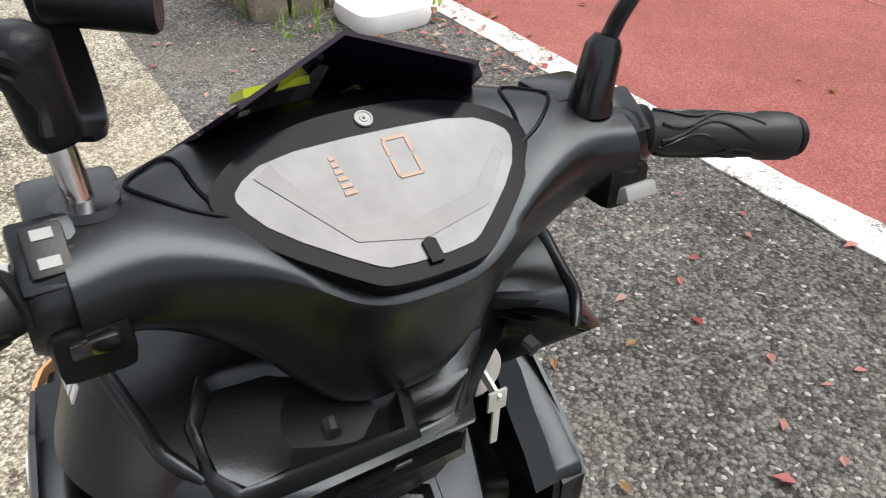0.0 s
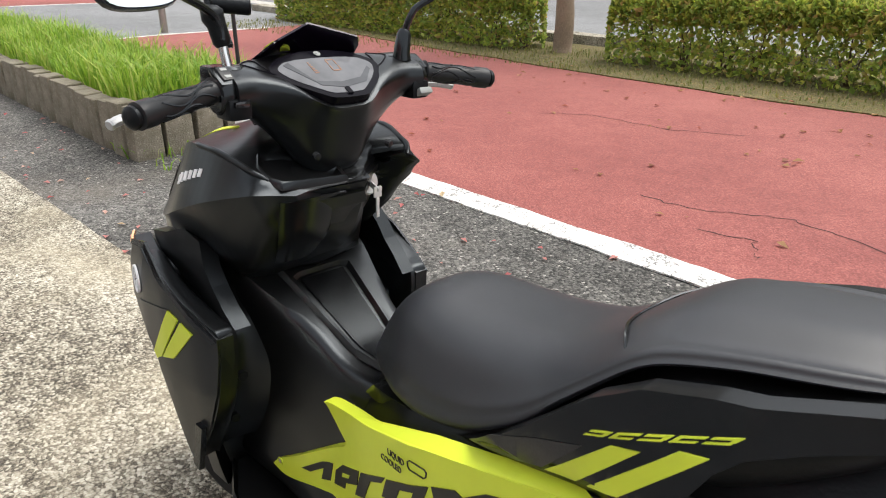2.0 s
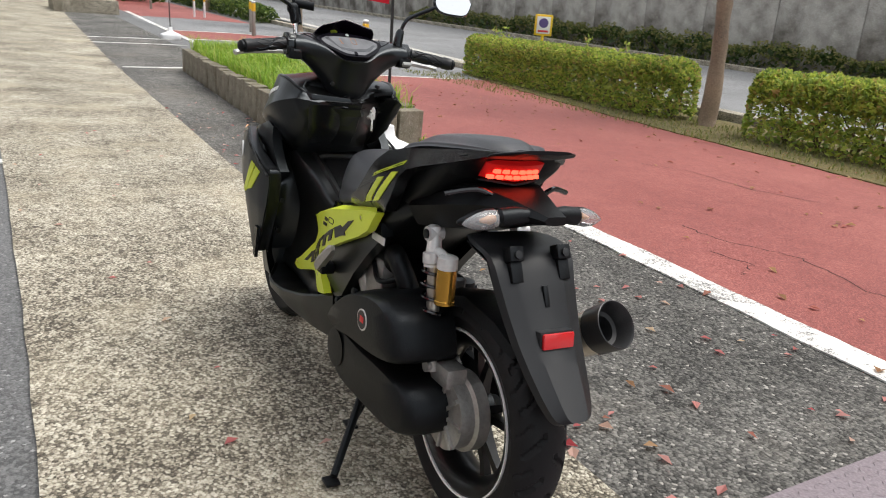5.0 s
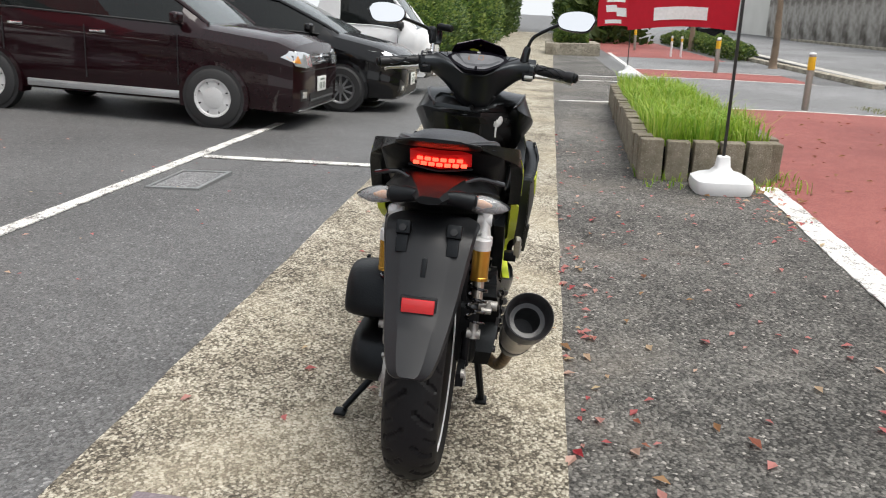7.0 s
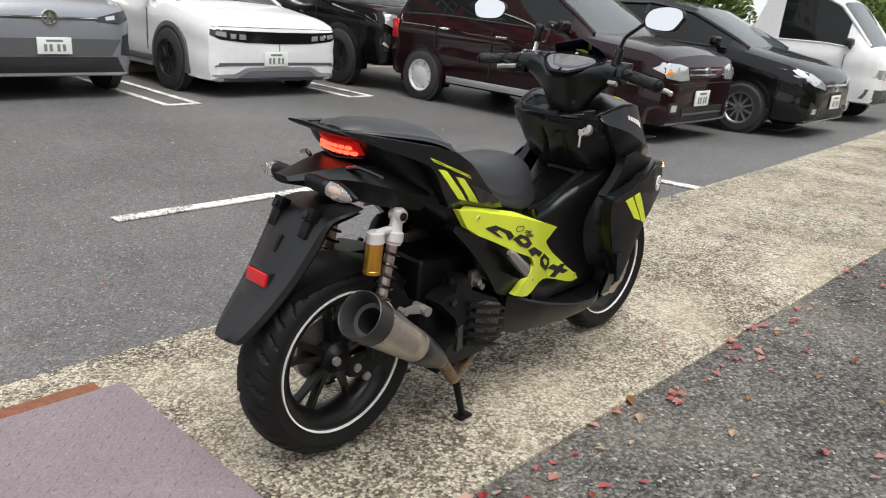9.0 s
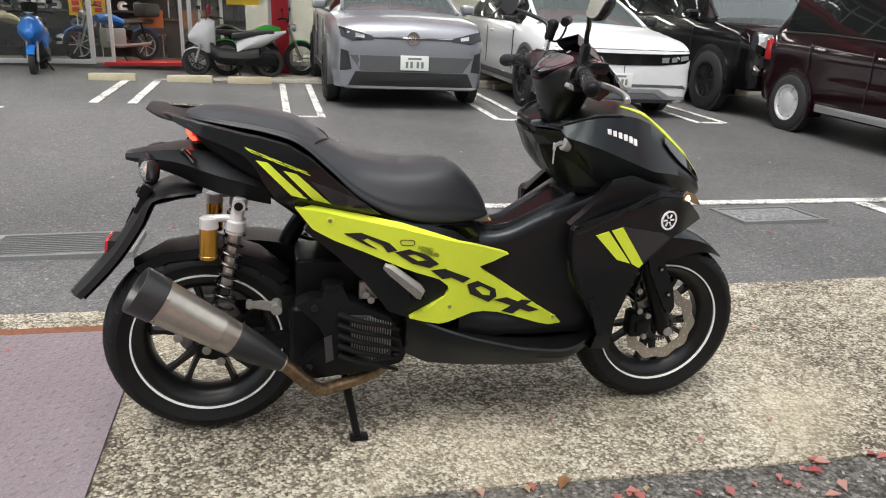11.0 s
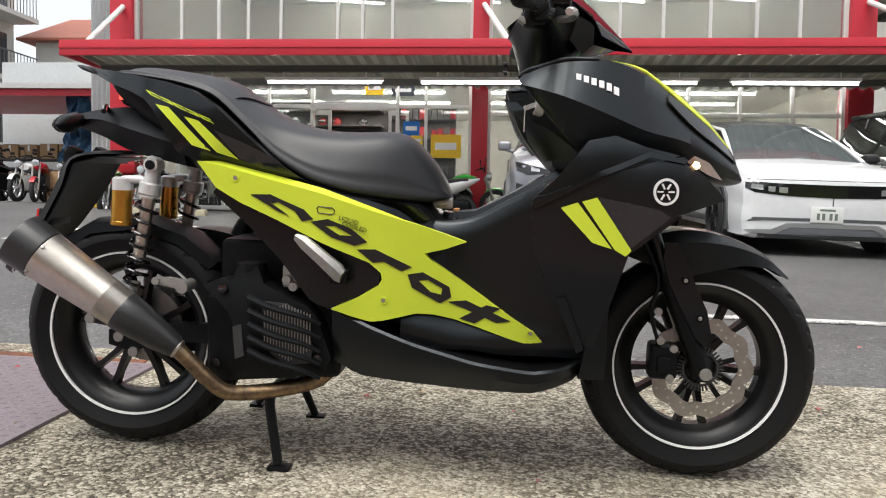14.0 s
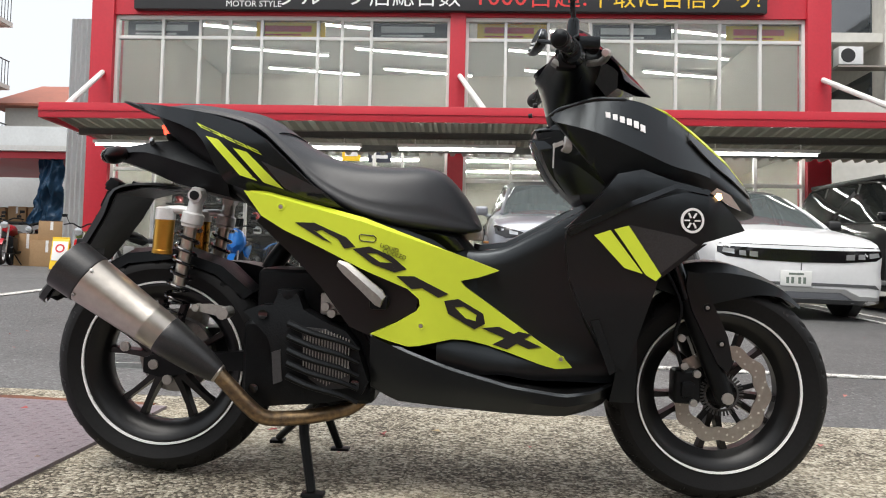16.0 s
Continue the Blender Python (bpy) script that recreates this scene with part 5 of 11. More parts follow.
TILT_BIKE = Matrix(((0.99978, 0.00067, 0.02099, 0), (0.00067, 0.99795, -0.06398, 0), (-0.02099, 0.06398, 0.99773, 0.0), (0, 0, 0, 1)))
scooter = thing("scooter", "matt black motor scooter with lime-green side panels on its stand", "scooter", TILT_BIKE)
B = scooter


def ring_of(x, half):
    """A closed ring at x from half a profile, top centre first."""
    pts = [(x, y, z) for y, z in half]
    return pts + [(x, -y, z) for y, z in half[::-1] if abs(y) > 1e-6]


def loft_x(stations, steps=4, across=3):
    """stations: x and half-profile points (y, z), splined both ways."""
    flat_rows = [[x, *[c for p in half for c in p]] for x, half in stations]
    rings = []
    for row in spline(flat_rows, steps):
        half = [(row[i], row[i + 1]) for i in range(1, len(row), 2)]
        half = [tuple(q) for q in spline(half, across)] if across > 1 else half
        half = [(max(0.0, y), z) for y, z in half]
        half[0], half[-1] = (0.0, half[0][1]), (0.0, half[-1][1])
        rings.append(ring_of(row[0], half))
    return skin(bmesh.new(), rings)


def both_sides(name, outline, fy, depth, mat, parent=None, label="", cell=0.03, smooth=35, names=None):
    """A curved plate on the right and its mirror on the left; fy(x, z) is its distance from the middle."""
    made = []
    for s in (-1, 1):
        bm = slab(bmesh.new(), outline, lambda u, v: (u, s * fy(u, v), v), (0, -s * depth, 0), cell)
        made.append(part(name, bm, mat, parent or B, label, smooth))
    return made


def bolt(at_, n, r, parent, mat=None, name="bolt"):
    bm = bmesh.new()
    a = Vector(at_)
    d = Vector(n).normalized()
    tube(bm, [a - d * 0.006, a + d * 0.003, a + d * 0.003 + d * 0.0005], [r, r, r * 0.6], 10)
    return part(name, bm, mat or GREY_PLASTIC, parent)


# tyres with tread, rims, spokes
def tyre(r, w, inner, n=320):
    prof = []
    for k in range(29):
        a = -1.0 + 2.0 * k / 28
        h = w / 2 * math.sin(a * 1.45) / math.sin(1.45)
        prof.append((h, r - 0.36 * w * (1 - math.cos(a * 1.45)) * (0.82 + 0.18 * abs(a))))
    bm = bmesh.new()
    rings = []
    for i in range(n):
        t = 2 * math.pi * i / n
        ring = []
        for h, rad in [(-w * 0.40, inner), *prof, (w * 0.40, inner)]:
            u = abs(h) / (w / 2)
            s = 1 if h > 0 else -1
            q = (t / (2 * math.pi) * 18 + (0.5 if s > 0 else 0) - 1.0 * u * (1.1 - 0.4 * u)) % 1.0
            q2 = (t / (2 * math.pi) * 18 + (0.5 if s > 0 else 0) + 0.45 - 0.7 * u) % 1.0
            cut = 0.0
            if 0.12 < u < 0.86 and abs(q - 0.5) < 0.075:
                cut = 0.006
            if 0.5 < u < 0.95 and abs(q2 - 0.5) < 0.05:
                cut = 0.005
            rr = rad - cut if rad > inner + 0.02 else rad
            ring.append(bm.verts.new((rr * math.cos(t), h, rr * math.sin(t))))
        rings.append(ring)
    for a, b in zip(rings, rings[1:] + rings[:1]):
        for k in range(len(a) - 1):
            bm.faces.new((a[k], a[k + 1], b[k + 1], b[k]))
    bmesh.ops.recalc_face_normals(bm, faces=bm.faces)
    return bm


def bike_wheel(name, x, r, w, label, spokes_phase):
    c = Matrix.Translation((x, 0, r))
    hub = part(name, lathe(bmesh.new(), [(0.0, -0.05), (0.028, -0.05), (0.034, -0.03), (0.045, -0.02), (0.045, 0.02), (0.034, 0.03), (0.028, 0.05), (0.0, 0.05)], "y", 28), ENGINE_BLACK, B, label, m=c)
    rim = r * 0.715
    part("tyre", tyre(r, w, rim + 0.005), TYRE_BIKE, hub, "black road tyre with curved tread grooves", smooth=28)
    hw = w * 0.40
    bm = lathe(bmesh.new(), [(rim - 0.006, -hw), (rim + 0.004, -hw + 0.003), (rim + 0.004, -hw + 0.012), (rim - 0.022, -hw + 0.02), (rim - 0.034, -0.02), (rim - 0.034, 0.02), (rim - 0.022, hw - 0.02), (rim + 0.004, hw - 0.012), (rim + 0.004, hw - 0.003), (rim - 0.006, hw), (rim - 0.016, hw - 0.004), (rim - 0.034, hw - 0.02), (rim - 0.044, 0.015), (rim - 0.044, -0.015), (rim - 0.034, -hw + 0.02), (rim - 0.016, -hw + 0.004)], "y", 72, close=True)
    part("rim", bm, RIM_BLACK, hub, "black cast rim")
    for s in (-1, 1):
        bm = lathe(bmesh.new(), [(rim - 0.0005, s * (hw - 0.003)), (rim - 0.0005, s * (hw + 0.0030)), (rim + 0.0040, s * (hw + 0.0042)), (rim + 0.0040, s * (hw - 0.002))], "y", 96, close=True)
        part("rim_stripe", bm, STRIPE_WHITE, hub, "white rim stripe")
    for k in range(5):
        a0 = spokes_phase + 2 * math.pi * k / 5
        bm = bmesh.new()
        for d in (-0.17, 0.17):
            rings = []
            for q, wid, thick in ((0.035, 0.013, 0.016), (0.075, 0.010, 0.013), (0.12, 0.0085, 0.010), (rim - 0.036, 0.011, 0.010)):
                a = a0 + d * (0.6 + 0.75 * q / rim)
                e, f = Vector((math.cos(a), 0, math.sin(a))), Vector((-math.sin(a), 0, math.cos(a)))
                p = e * q
                rings.append([p + f * wid + Vector((0, thick, 0)), p - f * wid + Vector((0, thick, 0)), p - f * wid * 0.7 - Vector((0, thick, 0)), p + f * wid * 0.7 - Vector((0, thick, 0))])
            skin(bm, rings)
        part("spoke", bm, RIM_BLACK, hub, smooth=30)
    return hub


rear_wheel = bike_wheel("rear_wheel", -0.675, 0.275, 0.138, "rear wheel", 0.3)
front_wheel = bike_wheel("front_wheel", 0.675, 0.267, 0.112, "front wheel", 0.95)

# front brake: wave disc, sensor ring, caliper
bm = bmesh.new()
n = 96
rings = []
for i in range(n):
    a = 2 * math.pi * i / n
    ro = 0.115 + 0.0045 * math.cos(a * 10)
    ri = 0.082 + 0.003 * math.cos(a * 10)
    rings.append([(ri * math.cos(a), -0.0535, ri * math.sin(a)), (ro * math.cos(a), -0.0535, ro * math.sin(a)), (ro * math.cos(a), -0.0575, ro * math.sin(a)), (ri * math.cos(a), -0.0575, ri * math.sin(a))])
vr = [[bm.verts.new(p) for p in ring] for ring in rings]
for a, b in zip(vr, vr[1:] + vr[:1]):
    for k in range(4):
        bm.faces.new((a[k], a[(k + 1) % 4], b[(k + 1) % 4], b[k]))
bmesh.ops.recalc_face_normals(bm, faces=bm.faces)
brake_disc = part("brake_disc", bm, DISC_STEEL, front_wheel, "silver wave brake disc with holes", smooth=30)
# each hole is a small pale disc laid on the rotor, not cut through
hole = tube(bmesh.new(), [(0, -0.0577, 0), (0, -0.0581, 0)], 0.0027, 8)
hole_mesh = bpy.data.meshes.new("disc_hole")
hole.to_mesh(hole_mesh)
hole.free()
hole_mesh.materials.append(HOLE_PALE)
for i in range(40):
    a = 2 * math.pi * (i + 0.25 * (i % 2)) / 40
    q = (0.09, 0.099, 0.107)[i % 3]
    share("disc_hole", hole_mesh, brake_disc, Matrix.Translation((q * math.cos(a), 0, q * math.sin(a))))
bm = bmesh.new()
for k in range(5):
    a = 0.3 + 2 * math.pi * k / 5
    box(bm, 0.03, 0.088, -0.056, -0.051, -0.006, 0.006, 0.002, Matrix.Rotation(-a, 4, "Y"))
part("disc_carrier", bm, ENGINE_BLACK, front_wheel)
bm = bmesh.new()
for k in range(36):
    box(bm, 0.040, 0.052, -0.064, -0.060, -0.0018, 0.0018, 0, Matrix.Rotation(2 * math.pi * k / 36, 4, "Y"))
lathe(bm, [(0.036, -0.064), (0.041, -0.064), (0.041, -0.06), (0.036, -0.06)], "y", 36, close=True)
part("sensor_ring", bm, RADIATOR, front_wheel)
bm = bmesh.new()
box(bm, 0.555, 0.618, -0.095, -0.04, 0.245, 0.325, 0.012, None, 3)
box(bm, 0.57, 0.6, -0.105, -0.09, 0.262, 0.30, 0.008)
caliper = part("brake_caliper", bm, ENGINE_BLACK, B, "black brake caliper")
for p in ((0.575, -0.1, 0.335), (0.605, -0.1, 0.318), (0.60, -0.1, 0.25), (0.566, -0.1, 0.40)):
    bolt(p, (0, -1, 0), 0.009, caliper, ALU)
bm = bmesh.new()
tube(bm, spline([(0.575, -0.095, 0.32), (0.55, -0.10, 0.40), (0.56, -0.10, 0.48), (0.50, -0.08, 0.60)], 6), 0.0045, 8)
part("brake_hose", bm, ENGINE_BLACK, B)

# fork, guards, fender
for s in (-1, 1):
    bm = bmesh.new()
    tube(bm, [(0.505, s * 0.083, 0.68), (0.585, s * 0.083, 0.475)], 0.0165, 16)
    part("fork_tube", bm, SATIN_BLACK, B)
    bm = bmesh.new()
    tube(bm, [(0.578, s * 0.083, 0.49), (0.60, s * 0.083, 0.44), (0.66, s * 0.083, 0.30), (0.678, s * 0.083, 0.255), (0.68, s * 0.083, 0.245)], [0.021, 0.023, 0.023, 0.021, 0.012], 16)
    fork = part("fork_leg", bm, ENGINE_BLACK, B, "black fork leg")
    bolt((0.676, s * 0.104, 0.265), (0, s, 0), 0.014, fork, ALU)
guard_o = [(0.572, 0.556), (0.598, 0.552), (0.628, 0.49), (0.668, 0.408), (0.682, 0.35), (0.672, 0.325), (0.648, 0.345), (0.618, 0.40), (0.582, 0.47), (0.568, 0.52)]
for g in both_sides("fork_guard", guard_o, lambda x, z: 0.108 + 0.004 * math.sin((z - 0.33) * 14), 0.012, MATT_BLACK, label="matt black fork guard"):
    s = -1 if g.data.vertices[0].co.y < 0 else 1
    for bx, bz in ((0.617, 0.474), (0.653, 0.392)):
        bolt((bx, s * 0.112, bz), (0, s, 0), 0.0095, g, ENGINE_BLACK, "bolt_seat")
        bolt((bx, s * 0.1145, bz), (0, s, 0), 0.0045, g, ALU)
rings = []
for x, z, w, drop in spline([(0.50, 0.55, 0.052, 0.035), (0.56, 0.565, 0.064, 0.07), (0.62, 0.578, 0.072, 0.10), (0.68, 0.575, 0.072, 0.085), (0.75, 0.555, 0.066, 0.05), (0.81, 0.525, 0.056, 0.026), (0.862, 0.482, 0.03, 0.008)], 4):
    t = 0.004
    half = [(0.0, z + 0.004), (w * 0.55, z), (w * 0.9, z - drop * 0.25), (w, z - drop), (w - t, z - drop), (w * 0.9 - t, z - drop * 0.28), (w * 0.5, z - t * 2), (0.0, z - t)]
    rings.append(ring_of(x, half))
part("front_fender", skin(bmesh.new(), rings), MATT_BLACK, B, "matt black front mudguard", smooth=30)
bm = bmesh.new()
tube(bm, [(0.47, 0, 0.75), (0.54, 0, 0.57)], 0.03, 14)
box(bm, 0.5, 0.56, -0.1, 0.1, 0.575, 0.61, 0.012)
part("steering_column", bm, ENGINE_BLACK, B)

# upper cowl
cowl_st = [
    (0.209, [(0.0, 0.876), (0.05, 0.876), (0.09, 0.876), (0.115, 0.872), (0.11, 0.862), (0.07, 0.856), (0.0, 0.855)]),
    (0.226, [(0.0, 0.880), (0.08, 0.883), (0.135, 0.888), (0.168, 0.878), (0.158, 0.845), (0.12, 0.825), (0.0, 0.82)]),
    (0.252, [(0.0, 0.884), (0.08, 0.890), (0.160, 0.906), (0.190, 0.874), (0.164, 0.82), (0.14, 0.79), (0.0, 0.78)]),
    (0.33, [(0.0, 0.925), (0.08, 0.93), (0.178, 0.930), (0.217, 0.852), (0.168, 0.745), (0.14, 0.71), (0.0, 0.69)]),
    (0.42, [(0.0, 0.946), (0.075, 0.942), (0.176, 0.930), (0.217, 0.818), (0.168, 0.735), (0.14, 0.71), (0.0, 0.70)]),
    (0.50, [(0.0, 0.940), (0.07, 0.930), (0.148, 0.904), (0.199, 0.788), (0.168, 0.740), (0.14, 0.72), (0.0, 0.70)]),
    (0.58, [(0.0, 0.888), (0.062, 0.880), (0.112, 0.852), (0.165, 0.772), (0.155, 0.735), (0.12, 0.70), (0.0, 0.69)]),
    (0.65, [(0.0, 0.835), (0.052, 0.826), (0.092, 0.800), (0.130, 0.745), (0.128, 0.712), (0.09, 0.69), (0.0, 0.68)]),
    (0.71, [(0.0, 0.772), (0.036, 0.764), (0.062, 0.745), (0.084, 0.712), (0.080, 0.695), (0.05, 0.682), (0.0, 0.678)]),
    (0.744, [(0.0, 0.706), (0.014, 0.704), (0.024, 0.699), (0.030, 0.694), (0.026, 0.69), (0.014, 0.687), (0.0, 0.686)]),
]


def key_side(x, y, z):
    """The right half steps forward behind the key, under a pointed horn."""
    if y > -0.037:
        return x
    a = -y
    if a > 0.13:
        return max(x, 0.233 + max(0.0, 0.165 - a) * 1.2 + max(0.0, 0.89 - z) * 0.9)
    return max(x, float(np.interp(a, [0.037, 0.045, 0.10, 0.16, 0.2], [0.222, 0.240, 0.288, 0.322, 0.335])) + 0.25 * max(0.0, 0.86 - z))


bm = loft_x(cowl_st, 5, 1)
bmesh.ops.subdivide_edges(bm, edges=bm.edges[:], cuts=2, use_grid_fill=True)
for v in bm.verts:
    v.co.x = key_side(*v.co)
cowl = part("front_cowl", bm, MATT_BLACK, B, "matt black front cowl", smooth=42)


def cowl_at(x, k):
    """A place on the cowl at x: k runs from the top centre (0) to the bottom centre (6)."""
    rows = np.array([[c for p in half for c in p] for _, half in cowl_st])
    row = [float(np.interp(x, [q[0] for q in cowl_st], rows[:, j])) for j in range(rows.shape[1])]
    ys, zs = row[0::2], row[1::2]
    return float(np.interp(k, range(7), ys)), float(np.interp(k, range(7), zs))


def cowl_band(name, xs, k0, k1, mat, lift, label=""):
    for s in (-1, 1):
        bm = bmesh.new()
        top, low = [], []
        for x, a, b in zip(xs, k0, k1):
            row = []
            for q in (0, 0.33, 0.66, 1):
                y, z = cowl_at(x, a + (b - a) * q)
                out = Vector((0.25 if x > 0.5 else 0.05, s * (0.25 + y * 3), max(0.1, 1.6 - (a + (b - a) * q) * 0.5))).normalized()
                row.append(Vector((x, s * y, z)) + out * lift)
            top.append(row)
        vs = [[bm.verts.new(p) for p in row] for row in top]
        for r0, r1 in zip(vs, vs[1:]):
            for i in range(3):
                bm.faces.new((r0[i], r0[i + 1], r1[i + 1], r1[i]))
        bmesh.ops.recalc_face_normals(bm, faces=bm.faces)
        if sum(f.normal.z for f in bm.faces) < 0:
            bmesh.ops.reverse_faces(bm, faces=bm.faces)
        bmesh.ops.solidify(bm, geom=bm.faces[:], thickness=0.003)
        part(name, bm, mat, cowl, label, smooth=50)


bx = list(np.linspace(0.435, 0.70, 12))
cowl_band("lime_stripe", bx, [1.0 + 0.55 * (x - 0.435) / 0.27 for x in bx], [1.12 + min(1.0, (x - 0.435) * 7) * 0.8 for x in bx], LIME, 0.005, "lime-green stripe on the cowl")
hx = list(np.linspace(0.55, 0.715, 9))
cowl_band("headlamp", hx, [2.05] * 9, [2.12 + 0.42 * math.sin(math.pi * (x - 0.53) / 0.24) for x in hx], GLOSS_BLACK, 0.006, "slim dark headlamp")
cowl_band("lamp_edge", hx, [2.55 * 0 + 2.10 + 0.42 * math.sin(math.pi * (x - 0.53) / 0.24) for x in hx], [2.13 + 0.43 * math.sin(math.pi * (x - 0.53) / 0.24) for x in hx], RADIATOR, 0.007, "bright lamp edge")
for k in range(6):
    x0 = 0.352 + 0.0155 * k
    bar_x = [x0, x0 + 0.005, x0 + 0.0105]
    cowl_band("white_lettering_bar", bar_x, [2.36 + 0.02 * k] * 3, [2.50 + 0.02 * k] * 3, STRIPE_WHITE, 0.004, "small white bar of lettering")
for s in (-1, 1):
    bolt((0.389, s * 0.133, 0.926), (0, s * 0.3, 1), 0.008, cowl, ENGINE_BLACK, "screw")

rim_line = [(x, *cowl_at(x, 2.0)) for x in np.linspace(0.40, 0.236, 9)]
for s in (-1, 1):
    part("cowl_rim", tube(bmesh.new(), spline([(x, s * (y + 0.001), z + 0.001) for x, y, z in rim_line], 2), [0.003] + [0.0055] * 15 + [0.003], 8), MATT_BLACK, cowl, "raised rim of the cowl", smooth=60)

# inner cover: glove box, key panel, knee wall
inner = [(0.872, 0.212, 0.160, 0.50), (0.83, 0.226, 0.158, 0.50), (0.78, 0.248, 0.152, 0.48), (0.73, 0.288, 0.145, 0.47), (0.69, 0.335, 0.140, 0.46), (0.65, 0.372, 0.150, 0.46), (0.56, 0.395, 0.185, 0.46), (0.45, 0.405, 0.195, 0.455), (0.34, 0.41, 0.195, 0.45), (0.26, 0.41, 0.18, 0.44)]
rings = []
for z, xr, hw, xf in spline(inner, 3):
    half = [(xr, 0.0), (xr + 0.002, hw * 0.5), (xr + 0.012, hw * 0.85), (xr + 0.035, hw), (xf - 0.05, hw), (xf, hw * 0.7), (xf, 0.0)]
    cut = min(1.0, max(0.0, (z - 0.66) / 0.06))
    right = [(xf, -hw * 0.7), (xf - 0.05, -hw), (xr + 0.035 + 0.075 * cut, -hw), (xr + 0.012 + 0.050 * cut, -hw * (0.85 - 0.22 * cut)), (xr + 0.004 + 0.012 * cut, -hw * (0.5 - 0.24 * cut)), (xr + 0.002, -hw * 0.2)]
    rings.append([(x, y, z) for x, y in half + right])
inner_cover = part("inner_cover", skin(bmesh.new(), rings), MATT_BLACK, B, "matt black inner cover with glove box", smooth=40)
# ridge and lid of the glove box on the left
ridge_line = spline([(0.262, 0.172, 0.884), (0.241, 0.146, 0.880), (0.2245, 0.105, 0.8765), (0.2215, 0.03, 0.874), (0.2225, -0.036, 0.8735)], 5)
part("glove_box_ridge", tube(bmesh.new(), ridge_line, [0.002] + [0.0062] * (len(ridge_line) - 2) + [0.002], 10), SATIN_BLACK, inner_cover, "lip over the glove box lid", smooth=60)
part("lid_edge", tube(bmesh.new(), spline([(0.2165, 0.118, 0.862), (0.2135, 0.07, 0.861), (0.2140, 0.015, 0.860)], 5), 0.0032, 8), SATIN_BLACK, inner_cover, smooth=60)
lid = []
for z, x0, y0, y1 in spline([(0.864, 0.2085, 0.142, 0.022), (0.83, 0.222, 0.138, 0.024), (0.78, 0.243, 0.128, 0.028), (0.735, 0.280, 0.112, 0.034)], 3):
    lid.append([(x0 + 0.006, y0, z), (x0 - 0.001, y0 - 0.014, z), (x0 - 0.003, (y0 + y1) / 2, z), (x0 - 0.001, y1 + 0.014, z), (x0 + 0.006, y1, z)])
part("glove_box_lid", skin(bmesh.new(), lid), SATIN_BLACK, inner_cover, "glove box lid", smooth=40)
# key switch on the right
bm = bmesh.new()
box(bm, -0.014, 0.012, -0.036, 0.036, -0.03, 0.03, 0.01, pose(0.301, -0.088, 0.836, 0, -24, 30), 3)
key_panel = part("key_panel", bm, GLOSS_BLACK, inner_cover, "black key switch panel")
bm = bmesh.new()
tube(bm, [(0.305, -0.083, 0.836), (0.280, -0.0885, 0.845), (0.276, -0.089, 0.846), (0.2755, -0.089, 0.846)], [0.0235, 0.0235, 0.021, 0.013], 24)
key_switch = part("key_switch", bm, KEY_SILVER, key_panel, "round chrome key switch")
bm = bmesh.new()
box(bm, -0.028, 0.0, -0.0015, 0.0015, -0.005, 0.005, 0, pose(0.277, -0.089, 0.845, 0, -22, 0))
for z0, z1, w in ((0.842, 0.822, 0.009), (0.823, 0.784, 0.0035)):
    box(bm, 0.252, 0.255, -0.089 - w, -0.089 + w, z1, z0, 0.001)
part("key", bm, KEY_SILVER, key_panel, "silver key hanging from the switch")

# centre tunnel with the recessed lid
tun = [
    (0.0, [(0.0, 0.632), (0.045, 0.630), (0.085, 0.60), (0.115, 0.50), (0.135, 0.40), (0.15, 0.31), (0.0, 0.30)]),
    (0.05, [(0.0, 0.592), (0.048, 0.592), (0.085, 0.575), (0.108, 0.48), (0.13, 0.39), (0.15, 0.31), (0.0, 0.30)]),
    (0.10, [(0.0, 0.582), (0.05, 0.583), (0.086, 0.572), (0.100, 0.47), (0.12, 0.38), (0.145, 0.30), (0.0, 0.29)]),
    (0.155, [(0.0, 0.592), (0.055, 0.594), (0.09, 0.584), (0.098, 0.47), (0.112, 0.37), (0.135, 0.30), (0.0, 0.29)]),
    (0.22, [(0.0, 0.628), (0.062, 0.630), (0.098, 0.618), (0.102, 0.49), (0.108, 0.37), (0.125, 0.29), (0.0, 0.28)]),
    (0.29, [(0.0, 0.668), (0.085, 0.668), (0.118, 0.652), (0.112, 0.52), (0.108, 0.38), (0.12, 0.29), (0.0, 0.28)]),
    (0.36, [(0.0, 0.706), (0.100, 0.704), (0.14, 0.688), (0.128, 0.54), (0.115, 0.38), (0.12, 0.29), (0.0, 0.28)]),
    (0.42, [(0.0, 0.74), (0.09, 0.735), (0.14, 0.72), (0.14, 0.54), (0.12, 0.38), (0.12, 0.29), (0.0, 0.28)]),
]
tunnel = part("centre_tunnel", loft_x(tun, 4, 3), MATT_BLACK, B, "matt black centre tunnel", smooth=50)


def tun_top(x):
    return float(np.interp(x, [q[0] for q in tun], [q[1][0][1] for q in tun]))


